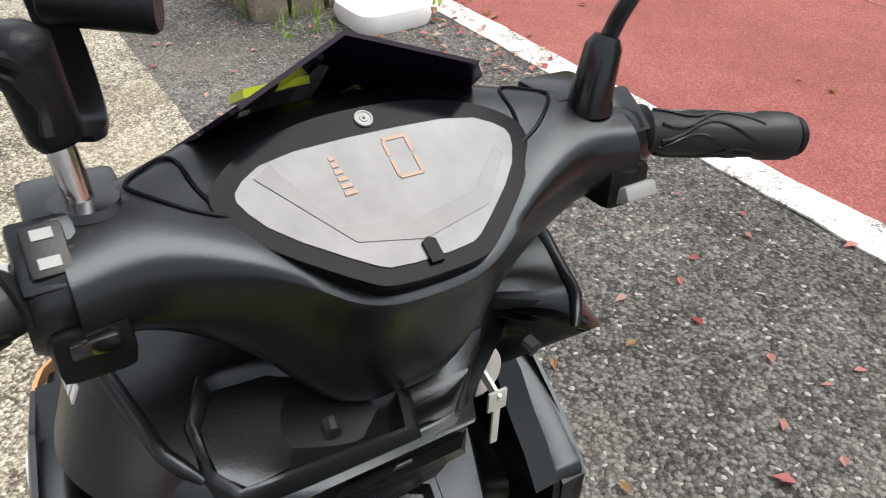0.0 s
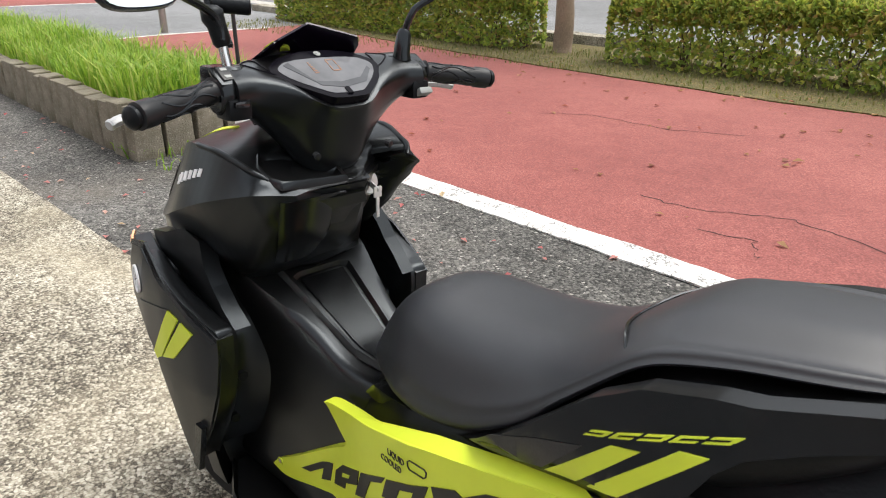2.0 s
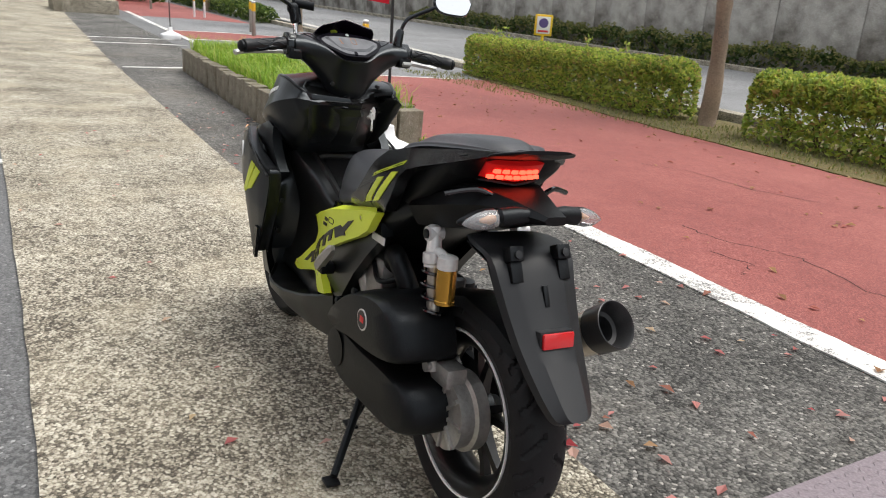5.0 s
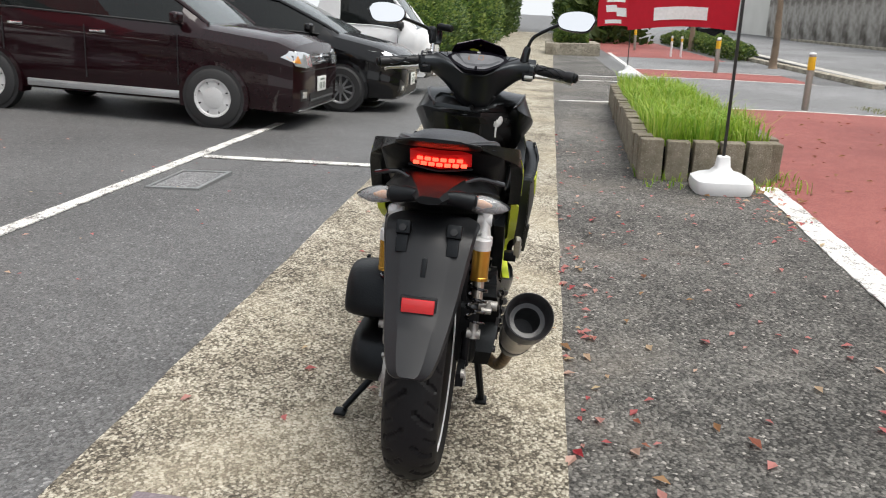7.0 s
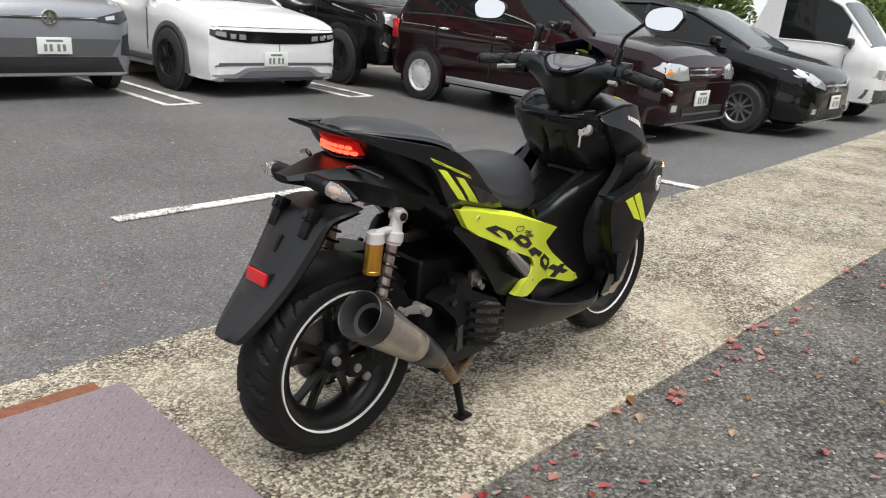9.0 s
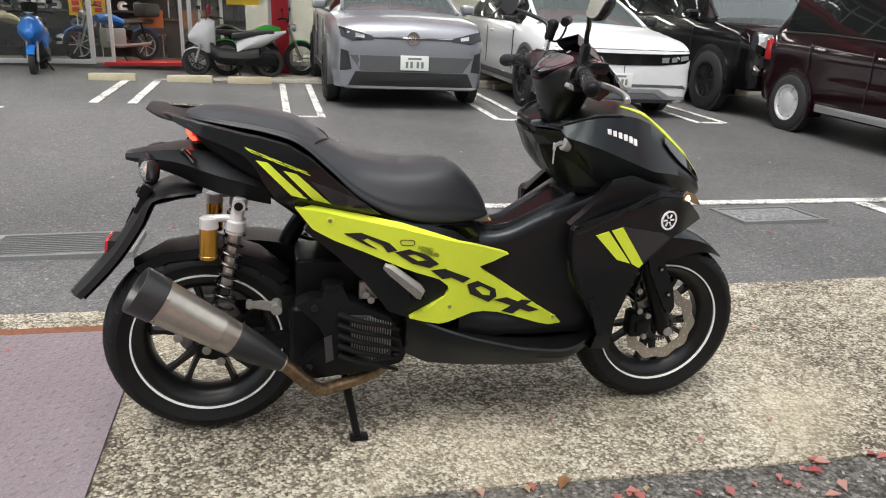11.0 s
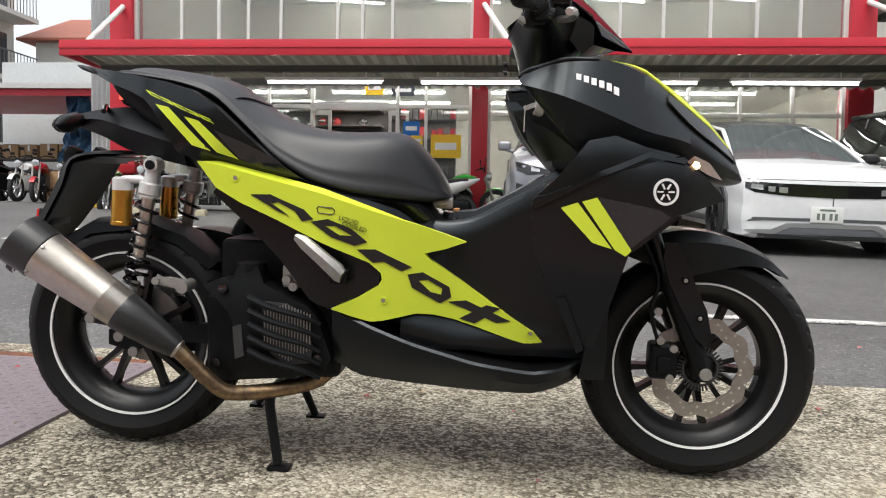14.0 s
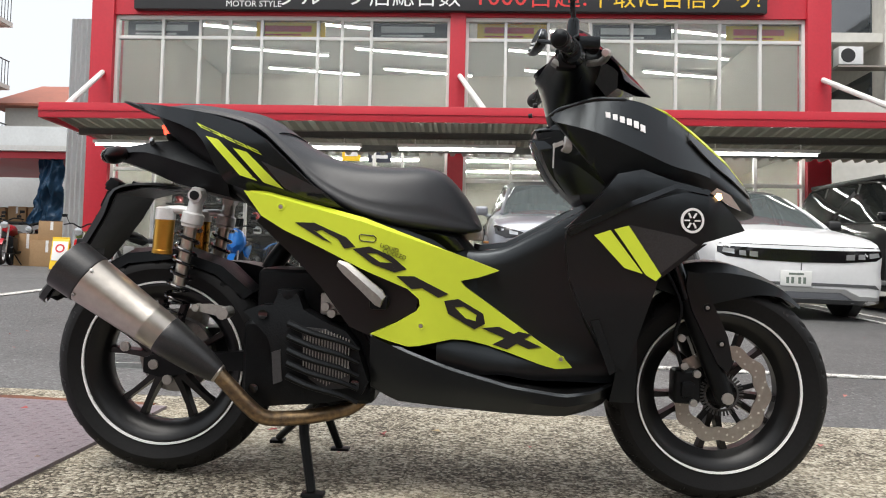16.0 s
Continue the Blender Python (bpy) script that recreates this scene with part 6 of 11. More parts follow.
bm = bmesh.new()
frame_out = [(0.335, 0.078), (0.350, 0.055), (0.350, -0.055), (0.335, -0.078), (0.09, -0.046), (0.075, -0.034), (0.075, 0.034), (0.09, 0.046)]
frame_in = [(0.308, 0.056), (0.314, 0.042), (0.314, -0.042), (0.308, -0.056), (0.105, -0.034), (0.098, -0.026), (0.098, 0.026), (0.105, 0.034)]
loops = []
for pts, dz in ((frame_out, 0.0), ([(x * 0.985 + 0.003, y * 0.93) for x, y in frame_out], 0.013), ([(x, y * 1.12) for x, y in frame_in], 0.013), (frame_in, 0.003)):
    sub = []
    for (x0, y0), (x1, y1) in zip(pts, pts[1:] + pts[:1]):
        for q in range(4):
            x, y = x0 + (x1 - x0) * q / 4, y0 + (y1 - y0) * q / 4
            sub.append((x, y, tun_top(x) + dz))
    loops.append(sub)
skin(bm, loops, True, False)
part("lid_frame", bm, MATT_BLACK, tunnel, smooth=40)
bm = bmesh.new()
rows = [[(x, y, tun_top(x) + 0.0045) for y in np.linspace(-1, 1, 5) * float(np.interp(x, [0.1, 0.308], [0.026, 0.048]))] for x in np.linspace(0.105, 0.307, 12)]
vs = [[bm.verts.new(p) for p in r] for r in rows]
for a, b in zip(vs, vs[1:]):
    for i in range(4):
        bm.faces.new((a[i], b[i], b[i + 1], a[i + 1]))
bmesh.ops.solidify(bm, geom=bm.faces[:], thickness=0.006)
part("fuel_lid", bm, SATIN_BLACK, tunnel, "smooth fuel lid", smooth=40)

# side wings of the leg shield
wing_o = [(0.274, 0.636), (0.30, 0.652), (0.40, 0.691), (0.50, 0.723), (0.571, 0.738), (0.655, 0.668), (0.668, 0.652), (0.564, 0.622), (0.52, 0.582), (0.469, 0.539), (0.452, 0.48), (0.43, 0.40), (0.41, 0.34), (0.385, 0.35), (0.320, 0.45), (0.285, 0.53), (0.274, 0.60)]


def wing_y(x, z):
    return float(np.interp(x, [0.27, 0.33, 0.42, 0.50, 0.58, 0.67], [0.235, 0.249, 0.257, 0.254, 0.240, 0.185])) - 0.12 * max(0.0, 0.52 - z) - 0.35 * max(0.0, z - 0.70)


wings = both_sides("shield_wing", wing_o, wing_y, 0.030, MATT_BLACK, label="matt black shield wing", cell=0.025)
for s, w in zip((-1, 1), wings):
    def deco(name, outline, mat, label="", lift=0.002, cell=0.02):
        bm = slab(bmesh.new(), outline, lambda u, v: (u, s * (wing_y(u, v) + lift), v), (0, -s * (lift + 0.001), 0), cell)
        return part(name, bm, mat, w, label)
    deco("lime_bar", [(0.331, 0.629), (0.364, 0.641), (0.435, 0.551), (0.396, 0.562)], LIME, "lime stripe", 0.0028)
    deco("lime_bar", [(0.372, 0.643), (0.401, 0.652), (0.474, 0.549), (0.463, 0.537), (0.441, 0.549)], LIME, "lime stripe", 0.0028)
    deco("carbon_patch", [(0.401, 0.654), (0.525, 0.632), (0.549, 0.617), (0.470, 0.551)], CARBON, "carbon-look decal", 0.0018)
    ring = lathe(bmesh.new(), [(0.0215, -0.002), (0.0235, 0.002), (0.026, 0.002), (0.027, -0.002)], "y", 28, close=True)
    for k in range(6):
        box(ring, -0.0016, 0.0016, -0.002, 0.002, 0.006, 0.018, 0, Matrix.Rotation(2 * math.pi * (k + 0.5) / 6, 4, "Y"))
    part("round_badge", ring, STRIPE_WHITE, w, "round silver badge", m=pose(0.535, s * (wing_y(0.535, 0.668) + 0.002), 0.668, 0, 0, -s * 14))
    band = [(0.276, 0.642), (0.335, 0.700), (0.385, 0.766), (0.44, 0.778), (0.501, 0.756), (0.571, 0.741), (0.50, 0.712), (0.40, 0.680), (0.30, 0.640)]
    bm = slab(bmesh.new(), band, lambda u, v: (u, s * min(0.205, wing_y(u, v) - 0.035), v), (0, -s * 0.03, 0), 0.03)
    part("upper_shield", bm, MATT_BLACK, B, "matt black band between wing and cowl", smooth=40)
    rows = []
    for (x, z), v_, i_, e_ in (((0.60, 0.727), (0.60, 0.165, 0.70), (0.60, 0.135, 0.70), (0.59, 0.10, 0.71)),
                               ((0.50, 0.723), (0.51, 0.185, 0.670), (0.50, 0.165, 0.69), (0.49, 0.14, 0.72)),
                               ((0.40, 0.691), (0.42, 0.190, 0.630), (0.41, 0.165, 0.655), (0.40, 0.14, 0.71)),
                               ((0.31, 0.656), (0.355, 0.190, 0.595), (0.365, 0.155, 0.62), (0.37, 0.13, 0.69)),
                               ((0.275, 0.634), (0.335, 0.188, 0.572), (0.345, 0.145, 0.60), (0.335, 0.112, 0.655)),
                               ((0.284, 0.53), (0.345, 0.185, 0.50), (0.335, 0.140, 0.52), (0.30, 0.106, 0.56)),
                               ((0.319, 0.45), (0.37, 0.180, 0.43), (0.35, 0.140, 0.44), (0.325, 0.11, 0.45)),
                               ((0.380, 0.352), (0.40, 0.175, 0.35), (0.39, 0.140, 0.355), (0.375, 0.115, 0.36))):
        y = wing_y(x, z)
        rows.append([c for p in ((x - 0.001, y - 0.004, z), (x, y - 0.012, z + 0.001), (x + 0.003, y - 0.034, z), (x + 0.010, y - 0.042, z - 0.010), v_, i_, e_) for c in p])
    rows = [np.array(r).reshape(-1, 3) for r in spline(rows, 5)]
    bm = skin(bmesh.new(), [[(q[0], s * q[1], q[2]) for q in spline(list(r), 2)] for r in rows], False, False)
    bmesh.ops.solidify(bm, geom=bm.faces[:], thickness=0.004)
    part("knee_panel", bm, MATT_BLACK, B, "matt black hollow knee panel", smooth=40)
    bolt((0.291, s * 0.185, 0.545), (-1, 0, 0), 0.009, B, ENGINE_BLACK, "screw")
    bolt((0.348, s * 0.175, 0.43), (-1, 0, 0), 0.009, B, ENGINE_BLACK, "screw")
    # turn marker in the nose
    deco("marker_lamp", [(0.575, 0.728), (0.592, 0.741), (0.626, 0.728), (0.655, 0.694), (0.625, 0.703)], CLEAR_AMBER if s < 0 else AMBER, "smoky amber front marker lamp", 0.004)
    if s < 0:
        deco("bulb", [(0.586, 0.722), (0.592, 0.730), (0.602, 0.728), (0.604, 0.719), (0.596, 0.714)], AMBER_SPOT, "lit amber bulb", 0.005)
    bm = slab(bmesh.new(), [(0.47, 0.538), (0.475, 0.556), (0.55, 0.612), (0.575, 0.62)], lambda u, v: (u, s * (wing_y(u, v) - 0.01), v), (0, -s * 0.02, 0))
    part("clear_trim", bm, GREY_PLASTIC, w)
    deco("fin", [(0.331, 0.445), (0.349, 0.450), (0.392, 0.34), (0.378, 0.33)], SATIN_BLACK, "", 0.010)
    deco("edge_rib", [(0.274, 0.632), (0.40, 0.702), (0.501, 0.746), (0.575, 0.732), (0.572, 0.724), (0.501, 0.735), (0.40, 0.690), (0.284, 0.625)], SATIN_BLACK, "", 0.004)

# floor boards and belly
lip = [(-0.15, 0.386), (-0.061, 0.352), (0.04, 0.320), (0.165, 0.290), (0.287, 0.274), (0.36, 0.284), (0.405, 0.30)]


def lip_z(x):
    return float(np.interp(x, [p[0] for p in lip], [p[1] for p in lip]))


rows = []
for x in np.linspace(-0.15, 0.405, 26):
    zl = lip_z(x)
    hw = float(np.interp(x, [-0.15, 0.0, 0.2, 0.33, 0.405], [0.172, 0.200, 0.212, 0.205, 0.160]))
    zb = float(np.interp(x, [-0.15, -0.09, 0.14, 0.29, 0.38, 0.405], [0.25, 0.222, 0.212, 0.209, 0.232, 0.262]))
    half = [(0.0, zl + 0.004), (hw * 0.55, zl - 0.006), (hw - 0.012, zl - 0.008), (hw - 0.004, zl + 0.002), (hw, zl - 0.004), (hw - 0.004, zl * 0.6 + zb * 0.4), (hw - 0.03, zb + 0.012), (hw * 0.6, zb), (0.0, zb - 0.002)]
    rows.append(ring_of(x, half))
part("floor_board", skin(bmesh.new(), rows), MATT_BLACK, B, "matt black floor board", smooth=30)

# body under the seat
core = [
    (-0.50, [(0.0, 0.80), (0.10, 0.79), (0.13, 0.76), (0.13, 0.73), (0.11, 0.70), (0.0, 0.69)]),
    (-0.40, [(0.0, 0.79), (0.12, 0.77), (0.165, 0.72), (0.165, 0.68), (0.13, 0.63), (0.0, 0.62)]),
    (-0.28, [(0.0, 0.74), (0.12, 0.72), (0.17, 0.66), (0.165, 0.60), (0.13, 0.55), (0.0, 0.54)]),
    (-0.17, [(0.0, 0.70), (0.12, 0.68), (0.165, 0.60), (0.16, 0.50), (0.13, 0.43), (0.0, 0.42)]),
    (-0.08, [(0.0, 0.66), (0.11, 0.65), (0.15, 0.57), (0.15, 0.46), (0.13, 0.36), (0.0, 0.35)]),
    (0.02, [(0.0, 0.64), (0.07, 0.635), (0.105, 0.57), (0.125, 0.46), (0.13, 0.35), (0.0, 0.33)]),
    (0.10, [(0.0, 0.56), (0.05, 0.56), (0.085, 0.53), (0.105, 0.44), (0.12, 0.34), (0.0, 0.32)]),
]
part("body_core", loft_x(core, 4, 3), MATT_BLACK, B, "matt black body under the seat", smooth=50)
inner_o = [(-0.40, 0.66), (-0.27, 0.60), (-0.17, 0.545), (-0.07, 0.50), (-0.045, 0.465), (-0.05, 0.44), (-0.14, 0.392), (-0.15, 0.38), (-0.20, 0.40), (-0.27, 0.49), (-0.34, 0.56), (-0.42, 0.63)]
both_sides("inner_side_cover", inner_o, lambda x, z: 0.168, 0.03, MATT_BLACK, label="matt black cover inside the lime panel")


def lime_y(x, z):
    return float(np.interp(x, [-0.45, -0.15, -0.03, 0.12, 0.33], [0.202, 0.197, 0.174, 0.128, 0.122]))


lime_o = [(-0.443, 0.698), (-0.389, 0.690), (-0.300, 0.668), (-0.172, 0.638), (-0.048, 0.599), (0.028, 0.577), (0.090, 0.556), (0.137, 0.539), (0.093, 0.523), (0.049, 0.513), (0.060, 0.500), (0.094, 0.476), (0.165, 0.427), (0.240, 0.376), (0.294, 0.344), (0.312, 0.325), (0.324, 0.306), (0.242, 0.326), (0.170, 0.350), (0.111, 0.368), (0.070, 0.378), (0.035, 0.380), (-0.039, 0.364), (-0.064, 0.362), (-0.105, 0.374), (-0.147, 0.389), (-0.091, 0.415), (-0.048, 0.442), (-0.040, 0.455), (-0.043, 0.470), (-0.069, 0.492), (-0.169, 0.532), (-0.272, 0.580), (-0.349, 0.613), (-0.401, 0.643)]
limes = both_sides("lime_side_panel", lime_o, lime_y, 0.022, LIME, label="lime-green side panel with black shapes", cell=0.03)


# heavy slanted black shapes with pale slots; each flank has its own set
flank_marks = {
    -1: [
        [[(-0.324, 0.631), (-0.281, 0.632), (-0.253, 0.62), (-0.276, 0.613)], [(-0.285, 0.633), (-0.21, 0.603), (-0.22, 0.594), (-0.265, 0.617)], [(-0.323, 0.63), (-0.288, 0.619), (-0.24, 0.588), (-0.263, 0.596)], [(-0.228, 0.599), (-0.209, 0.603), (-0.187, 0.582), (-0.212, 0.577)]],
        [[(-0.193, 0.577), (-0.156, 0.584), (-0.139, 0.569), (-0.162, 0.569)], [(-0.156, 0.584), (-0.106, 0.564), (-0.104, 0.549), (-0.139, 0.569)], [(-0.106, 0.564), (-0.072, 0.536), (-0.099, 0.528), (-0.104, 0.549)], [(-0.099, 0.528), (-0.147, 0.545), (-0.131, 0.55), (-0.104, 0.549)], [(-0.147, 0.545), (-0.193, 0.577), (-0.162, 0.569), (-0.131, 0.55)]],
        [[(-0.094, 0.52), (-0.054, 0.521), (-0.031, 0.495), (-0.06, 0.492)], [(-0.055, 0.521), (0.023, 0.483), (0.001, 0.474), (-0.044, 0.499)]],
        [[(0.014, 0.467), (0.046, 0.472), (0.058, 0.455), (0.038, 0.453)], [(0.046, 0.472), (0.104, 0.439), (0.089, 0.436), (0.058, 0.455)], [(0.104, 0.439), (0.109, 0.416), (0.087, 0.422), (0.089, 0.436)], [(0.109, 0.416), (0.085, 0.403), (0.064, 0.428), (0.087, 0.422)], [(0.085, 0.403), (0.024, 0.438), (0.038, 0.453), (0.064, 0.428)], [(0.024, 0.438), (0.014, 0.467), (0.038, 0.453)]],
        [[(0.102, 0.406), (0.142, 0.41), (0.241, 0.367), (0.211, 0.362)], [(0.187, 0.401), (0.218, 0.395), (0.162, 0.359), (0.128, 0.369)]],
    ],
    1: ([[(0.213, 0.368), (0.148, 0.416), (0.109, 0.435), (0.122, 0.392), (0.149, 0.380), (0.142, 0.406), (0.166, 0.389), (0.183, 0.376)],
         [(0.096, 0.432), (0.068, 0.460), (-0.001, 0.496), (0.006, 0.466), (0.054, 0.436), (0.058, 0.422), (0.105, 0.399)],
         [(-0.010, 0.500), (-0.084, 0.540), (-0.074, 0.525), (-0.042, 0.507), (-0.022, 0.463), (0.014, 0.443)],
         [(-0.088, 0.540), (-0.184, 0.588), (-0.172, 0.552), (-0.149, 0.541), (-0.156, 0.563), (-0.123, 0.546), (-0.111, 0.518), (-0.076, 0.504)],
         [(-0.190, 0.592), (-0.231, 0.610), (-0.245, 0.607), (-0.282, 0.634), (-0.316, 0.646), (-0.262, 0.600), (-0.268, 0.592), (-0.247, 0.586), (-0.226, 0.578), (-0.200, 0.565)]],
        [[(0.063, 0.449), (0.033, 0.465), (0.038, 0.456), (0.067, 0.439)]]),
}
for s, p in zip((-1, 1), limes):
    def lay(name, outline, mat, lift):
        bm = slab(bmesh.new(), outline, lambda u, v: (u, s * (lime_y(u, v) + lift), v), (0, -s * (lift + 0.0005), 0), 0.03)
        return part(name, bm, mat, p)
    if s < 0:
        for strokes in flank_marks[s]:
            bm = bmesh.new()
            for k, o in enumerate(strokes):
                one = slab(bmesh.new(), o, lambda u, v: (u, s * (lime_y(u, v) + 0.0018 + 0.0001 * k), v), (0, -s * 0.0024, 0), 0.03)
                me = bpy.data.meshes.new("stroke")
                one.to_mesh(me)
                one.free()
                bm.from_mesh(me)
                bpy.data.meshes.remove(me)
            part("black_shape", bm, DECAL_BLACK, p)
    else:
        for o in flank_marks[s][0]:
            lay("black_shape", o, DECAL_BLACK, 0.0018)
        for o in flank_marks[s][1]:
            lay("lime_slot", o, LIME, 0.0026)
    for c in ((-0.036, 0.409), (-0.358, 0.664), (0.287, 0.341)):
        part("screw_seat", lathe(bmesh.new(), [(0.0050, 0.0), (0.0085, 0.0), (0.0080, s * 0.0016), (0.0055, s * 0.0016)], "y", 18, (c[0], s * lime_y(*c), c[1]), close=True), LIME, p)
        bolt((c[0], s * (lime_y(*c) - 0.002), c[1]), (0, s, 0), 0.0048, p, TITAN, "screw")
    face = Matrix(((1 if s < 0 else -1, 0, 0, 0), (0, 0, s, 0), (0, 1, 0, 0), (0, 0, 0, 1)))
    for k, word in enumerate(("LIQUID", "COOLED")):
        cx, cz = (-0.112 + 0.012 * k, 0.582 - 0.014 * k) if s < 0 else (-0.115 + 0.012 * k, 0.594 - 0.017 * k)
        slope_u = (lime_y(cx + 0.03, cz) - lime_y(cx - 0.03, cz)) / 0.06
        slope_v = (lime_y(cx, cz + 0.012) - lime_y(cx, cz - 0.012)) / 0.024
        tip_over = Matrix.Rotation(math.atan(s * slope_u), 4, "Z") @ Matrix.Rotation(-math.atan(s * slope_v), 4, "X")
        writing("small_lettering", word, 0.0135, DECAL_BLACK, p, Matrix.Translation((cx, s * (lime_y(cx, cz) + 0.0026), cz)) @ tip_over @ face @ Matrix.Rotation(radians(-16 if s < 0 else 8), 4, "Z"), depth=0.0005)
    ring_o = [(-0.180, 0.607), (-0.176, 0.610), (-0.147, 0.608), (-0.142, 0.603), (-0.143, 0.597), (-0.147, 0.594), (-0.175, 0.596), (-0.179, 0.600)]
    part("small_mark", tube(bmesh.new(), [(u, s * (lime_y(u, v) + 0.0008), v) for u, v in ring_o + ring_o[:1]], 0.0011, 6), DECAL_BLACK, p)

    rows = []
    for x, z in ((-0.430, 0.696), (-0.389, 0.690), (-0.300, 0.668), (-0.172, 0.638), (-0.048, 0.599), (0.020, 0.580)):
        y = lime_y(x, z)
        k = float(np.interp(x, [-0.43, -0.389, -0.172, -0.048, 0.02], [0.3, 1.0, 1.0, 0.6, 0.06]))
        rows.append([(x, s * y, z - 0.001), (x, s * (y - 0.026 * k), z - 0.001 + 0.011 * k), (x, s * (y - 0.026 * k - 0.0005), z - 0.002 + 0.008 * k), (x, s * (y - 0.002), z - 0.006)])
    part("panel_flange", skin(bmesh.new(), rows), LIME, p, "upper flange of the panel")
bm = bmesh.new()
box(bm, 0.052, 0.098, -0.042, -0.012, 0.606, 0.632, 0.005)
box(bm, 0.060, 0.088, -0.044, -0.038, 0.612, 0.626, 0.002)
part("seat_latch", bm, ALU, B, "bare metal seat latch")
bm = bmesh.new()
box(bm, 0.098, 0.112, -0.02, 0.02, 0.600, 0.606, 0.002)
part("warning_tag", bm, AMBER, B, "small orange tag under the seat")

# passenger pegs, folded
for s in (-1, 1):
    bm = bmesh.new()
    rings = []
    for x, z, w, h in ((-0.222, 0.545, 0.006, 0.006), (-0.205, 0.534, 0.010, 0.012), (-0.16, 0.497, 0.011, 0.014), (-0.13, 0.472, 0.012, 0.016), (-0.12, 0.463, 0.010, 0.012)):
        rings.append([(x, s * (0.212 + w), z + h * 0.4), (x + h * 0.5, s * (0.212 + w * 0.4), z + h), (x + h * 0.5, s * (0.212 - w), z + h), (x - h * 0.4, s * (0.212 - w), z - h), (x - h * 0.4, s * (0.212 + w * 0.6), z - h)])
    skin(bm, rings)
    part("passenger_peg", bm, ALU, B, "folded aluminium passenger peg")
    bm = bmesh.new()
    box(bm, -0.15, -0.11, s * 0.19 - 0.02, s * 0.19 + 0.02, 0.445, 0.475, 0.006)
    part("peg_mount", bm, ENGINE_BLACK, B)

# seat
seat_st = []
for x, zt, hw, zl in ((-0.70, 0.899, 0.055, 0.893), (-0.66, 0.911, 0.092, 0.888), (-0.60, 0.912, 0.115, 0.880), (-0.52, 0.903, 0.128, 0.868), (-0.455, 0.893, 0.135, 0.850), (-0.42, 0.880, 0.138, 0.832), (-0.385, 0.858, 0.141, 0.802), (-0.34, 0.826, 0.145, 0.760), (-0.28, 0.796, 0.150, 0.703), (-0.20, 0.779, 0.152, 0.658), (-0.12, 0.776, 0.146, 0.637), (-0.05, 0.779, 0.128, 0.628), (0.0, 0.765, 0.106, 0.624), (0.05, 0.716, 0.080, 0.624), (0.082, 0.668, 0.058, 0.628), (0.094, 0.640, 0.035, 0.630)):
    h = zt - zl
    seat_st.append((x, [(0.0, zt), (hw * 0.45, zt - 0.004), (hw * 0.78, zt - 0.02 - h * 0.03), (hw * 0.95, zt - 0.05 * min(1, h * 8) - h * 0.18), (hw, zl + h * 0.25), (hw * 0.96, zl), (0.0, zl - 0.004)]))
seat = part("seat", loft_x(seat_st, 4, 4), SEAT_VINYL, B, "grey-black stepped vinyl seat", smooth=60)
rows = []
for k in np.linspace(0.0, 1.0, 13):
    y = -0.125 + 0.25 * k
    x = -0.40 + 0.05 * (1 - (2 * k - 1) ** 2)
    z = float(np.interp(x, [q[0] for q in seat_st], [q[1][0][1] for q in seat_st])) - 0.012 * (2 * k - 1) ** 4 * 3
    rows.append((x, y, z + 0.0005))
part("seam", tube(bmesh.new(), spline(rows, 2), 0.0022, 6), SATIN_BLACK, seat, "stitched seam")

# tail: side panels, core, lamp
tail_o = [(-0.768, 0.906), (-0.66, 0.890), (-0.60, 0.880), (-0.522, 0.866), (-0.456, 0.848), (-0.403, 0.816), (-0.335, 0.754), (-0.256, 0.686), (-0.177, 0.643), (-0.10, 0.626), (-0.03, 0.622), (0.03, 0.610), (0.055, 0.585), (0.028, 0.577), (-0.045, 0.598), (-0.172, 0.640), (-0.300, 0.670), (-0.389, 0.692), (-0.443, 0.700), (-0.484, 0.713), (-0.512, 0.755), (-0.538, 0.803), (-0.56, 0.826), (-0.60, 0.843), (-0.66, 0.862)]


def tail_tuck(x, z):
    """The panel draws in above the lime panel's upper edge."""
    edge = float(np.interp(x, [-0.443, -0.389, -0.300, -0.172, -0.048, 0.028], [0.698, 0.690, 0.668, 0.638, 0.599, 0.577]))
    fade = float(np.interp(x, [-0.50, -0.44, -0.02, 0.05], [0.0, 1.0, 1.0, 0.0]))
    return 0.024 * fade * max(0.0, min(1.0, 1.0 - (z - edge) / 0.03))


def tail_y(x, z):
    return float(np.interp(x, [-0.768, -0.72, -0.66, -0.56, -0.44, -0.25, -0.10, 0.05], [0.088, 0.125, 0.165, 0.204, 0.203, 0.186, 0.150, 0.105])) + 0.22 * min(0.0, 0.80 - z) * (1 if x < -0.3 else 0.3) - tail_tuck(x, z)


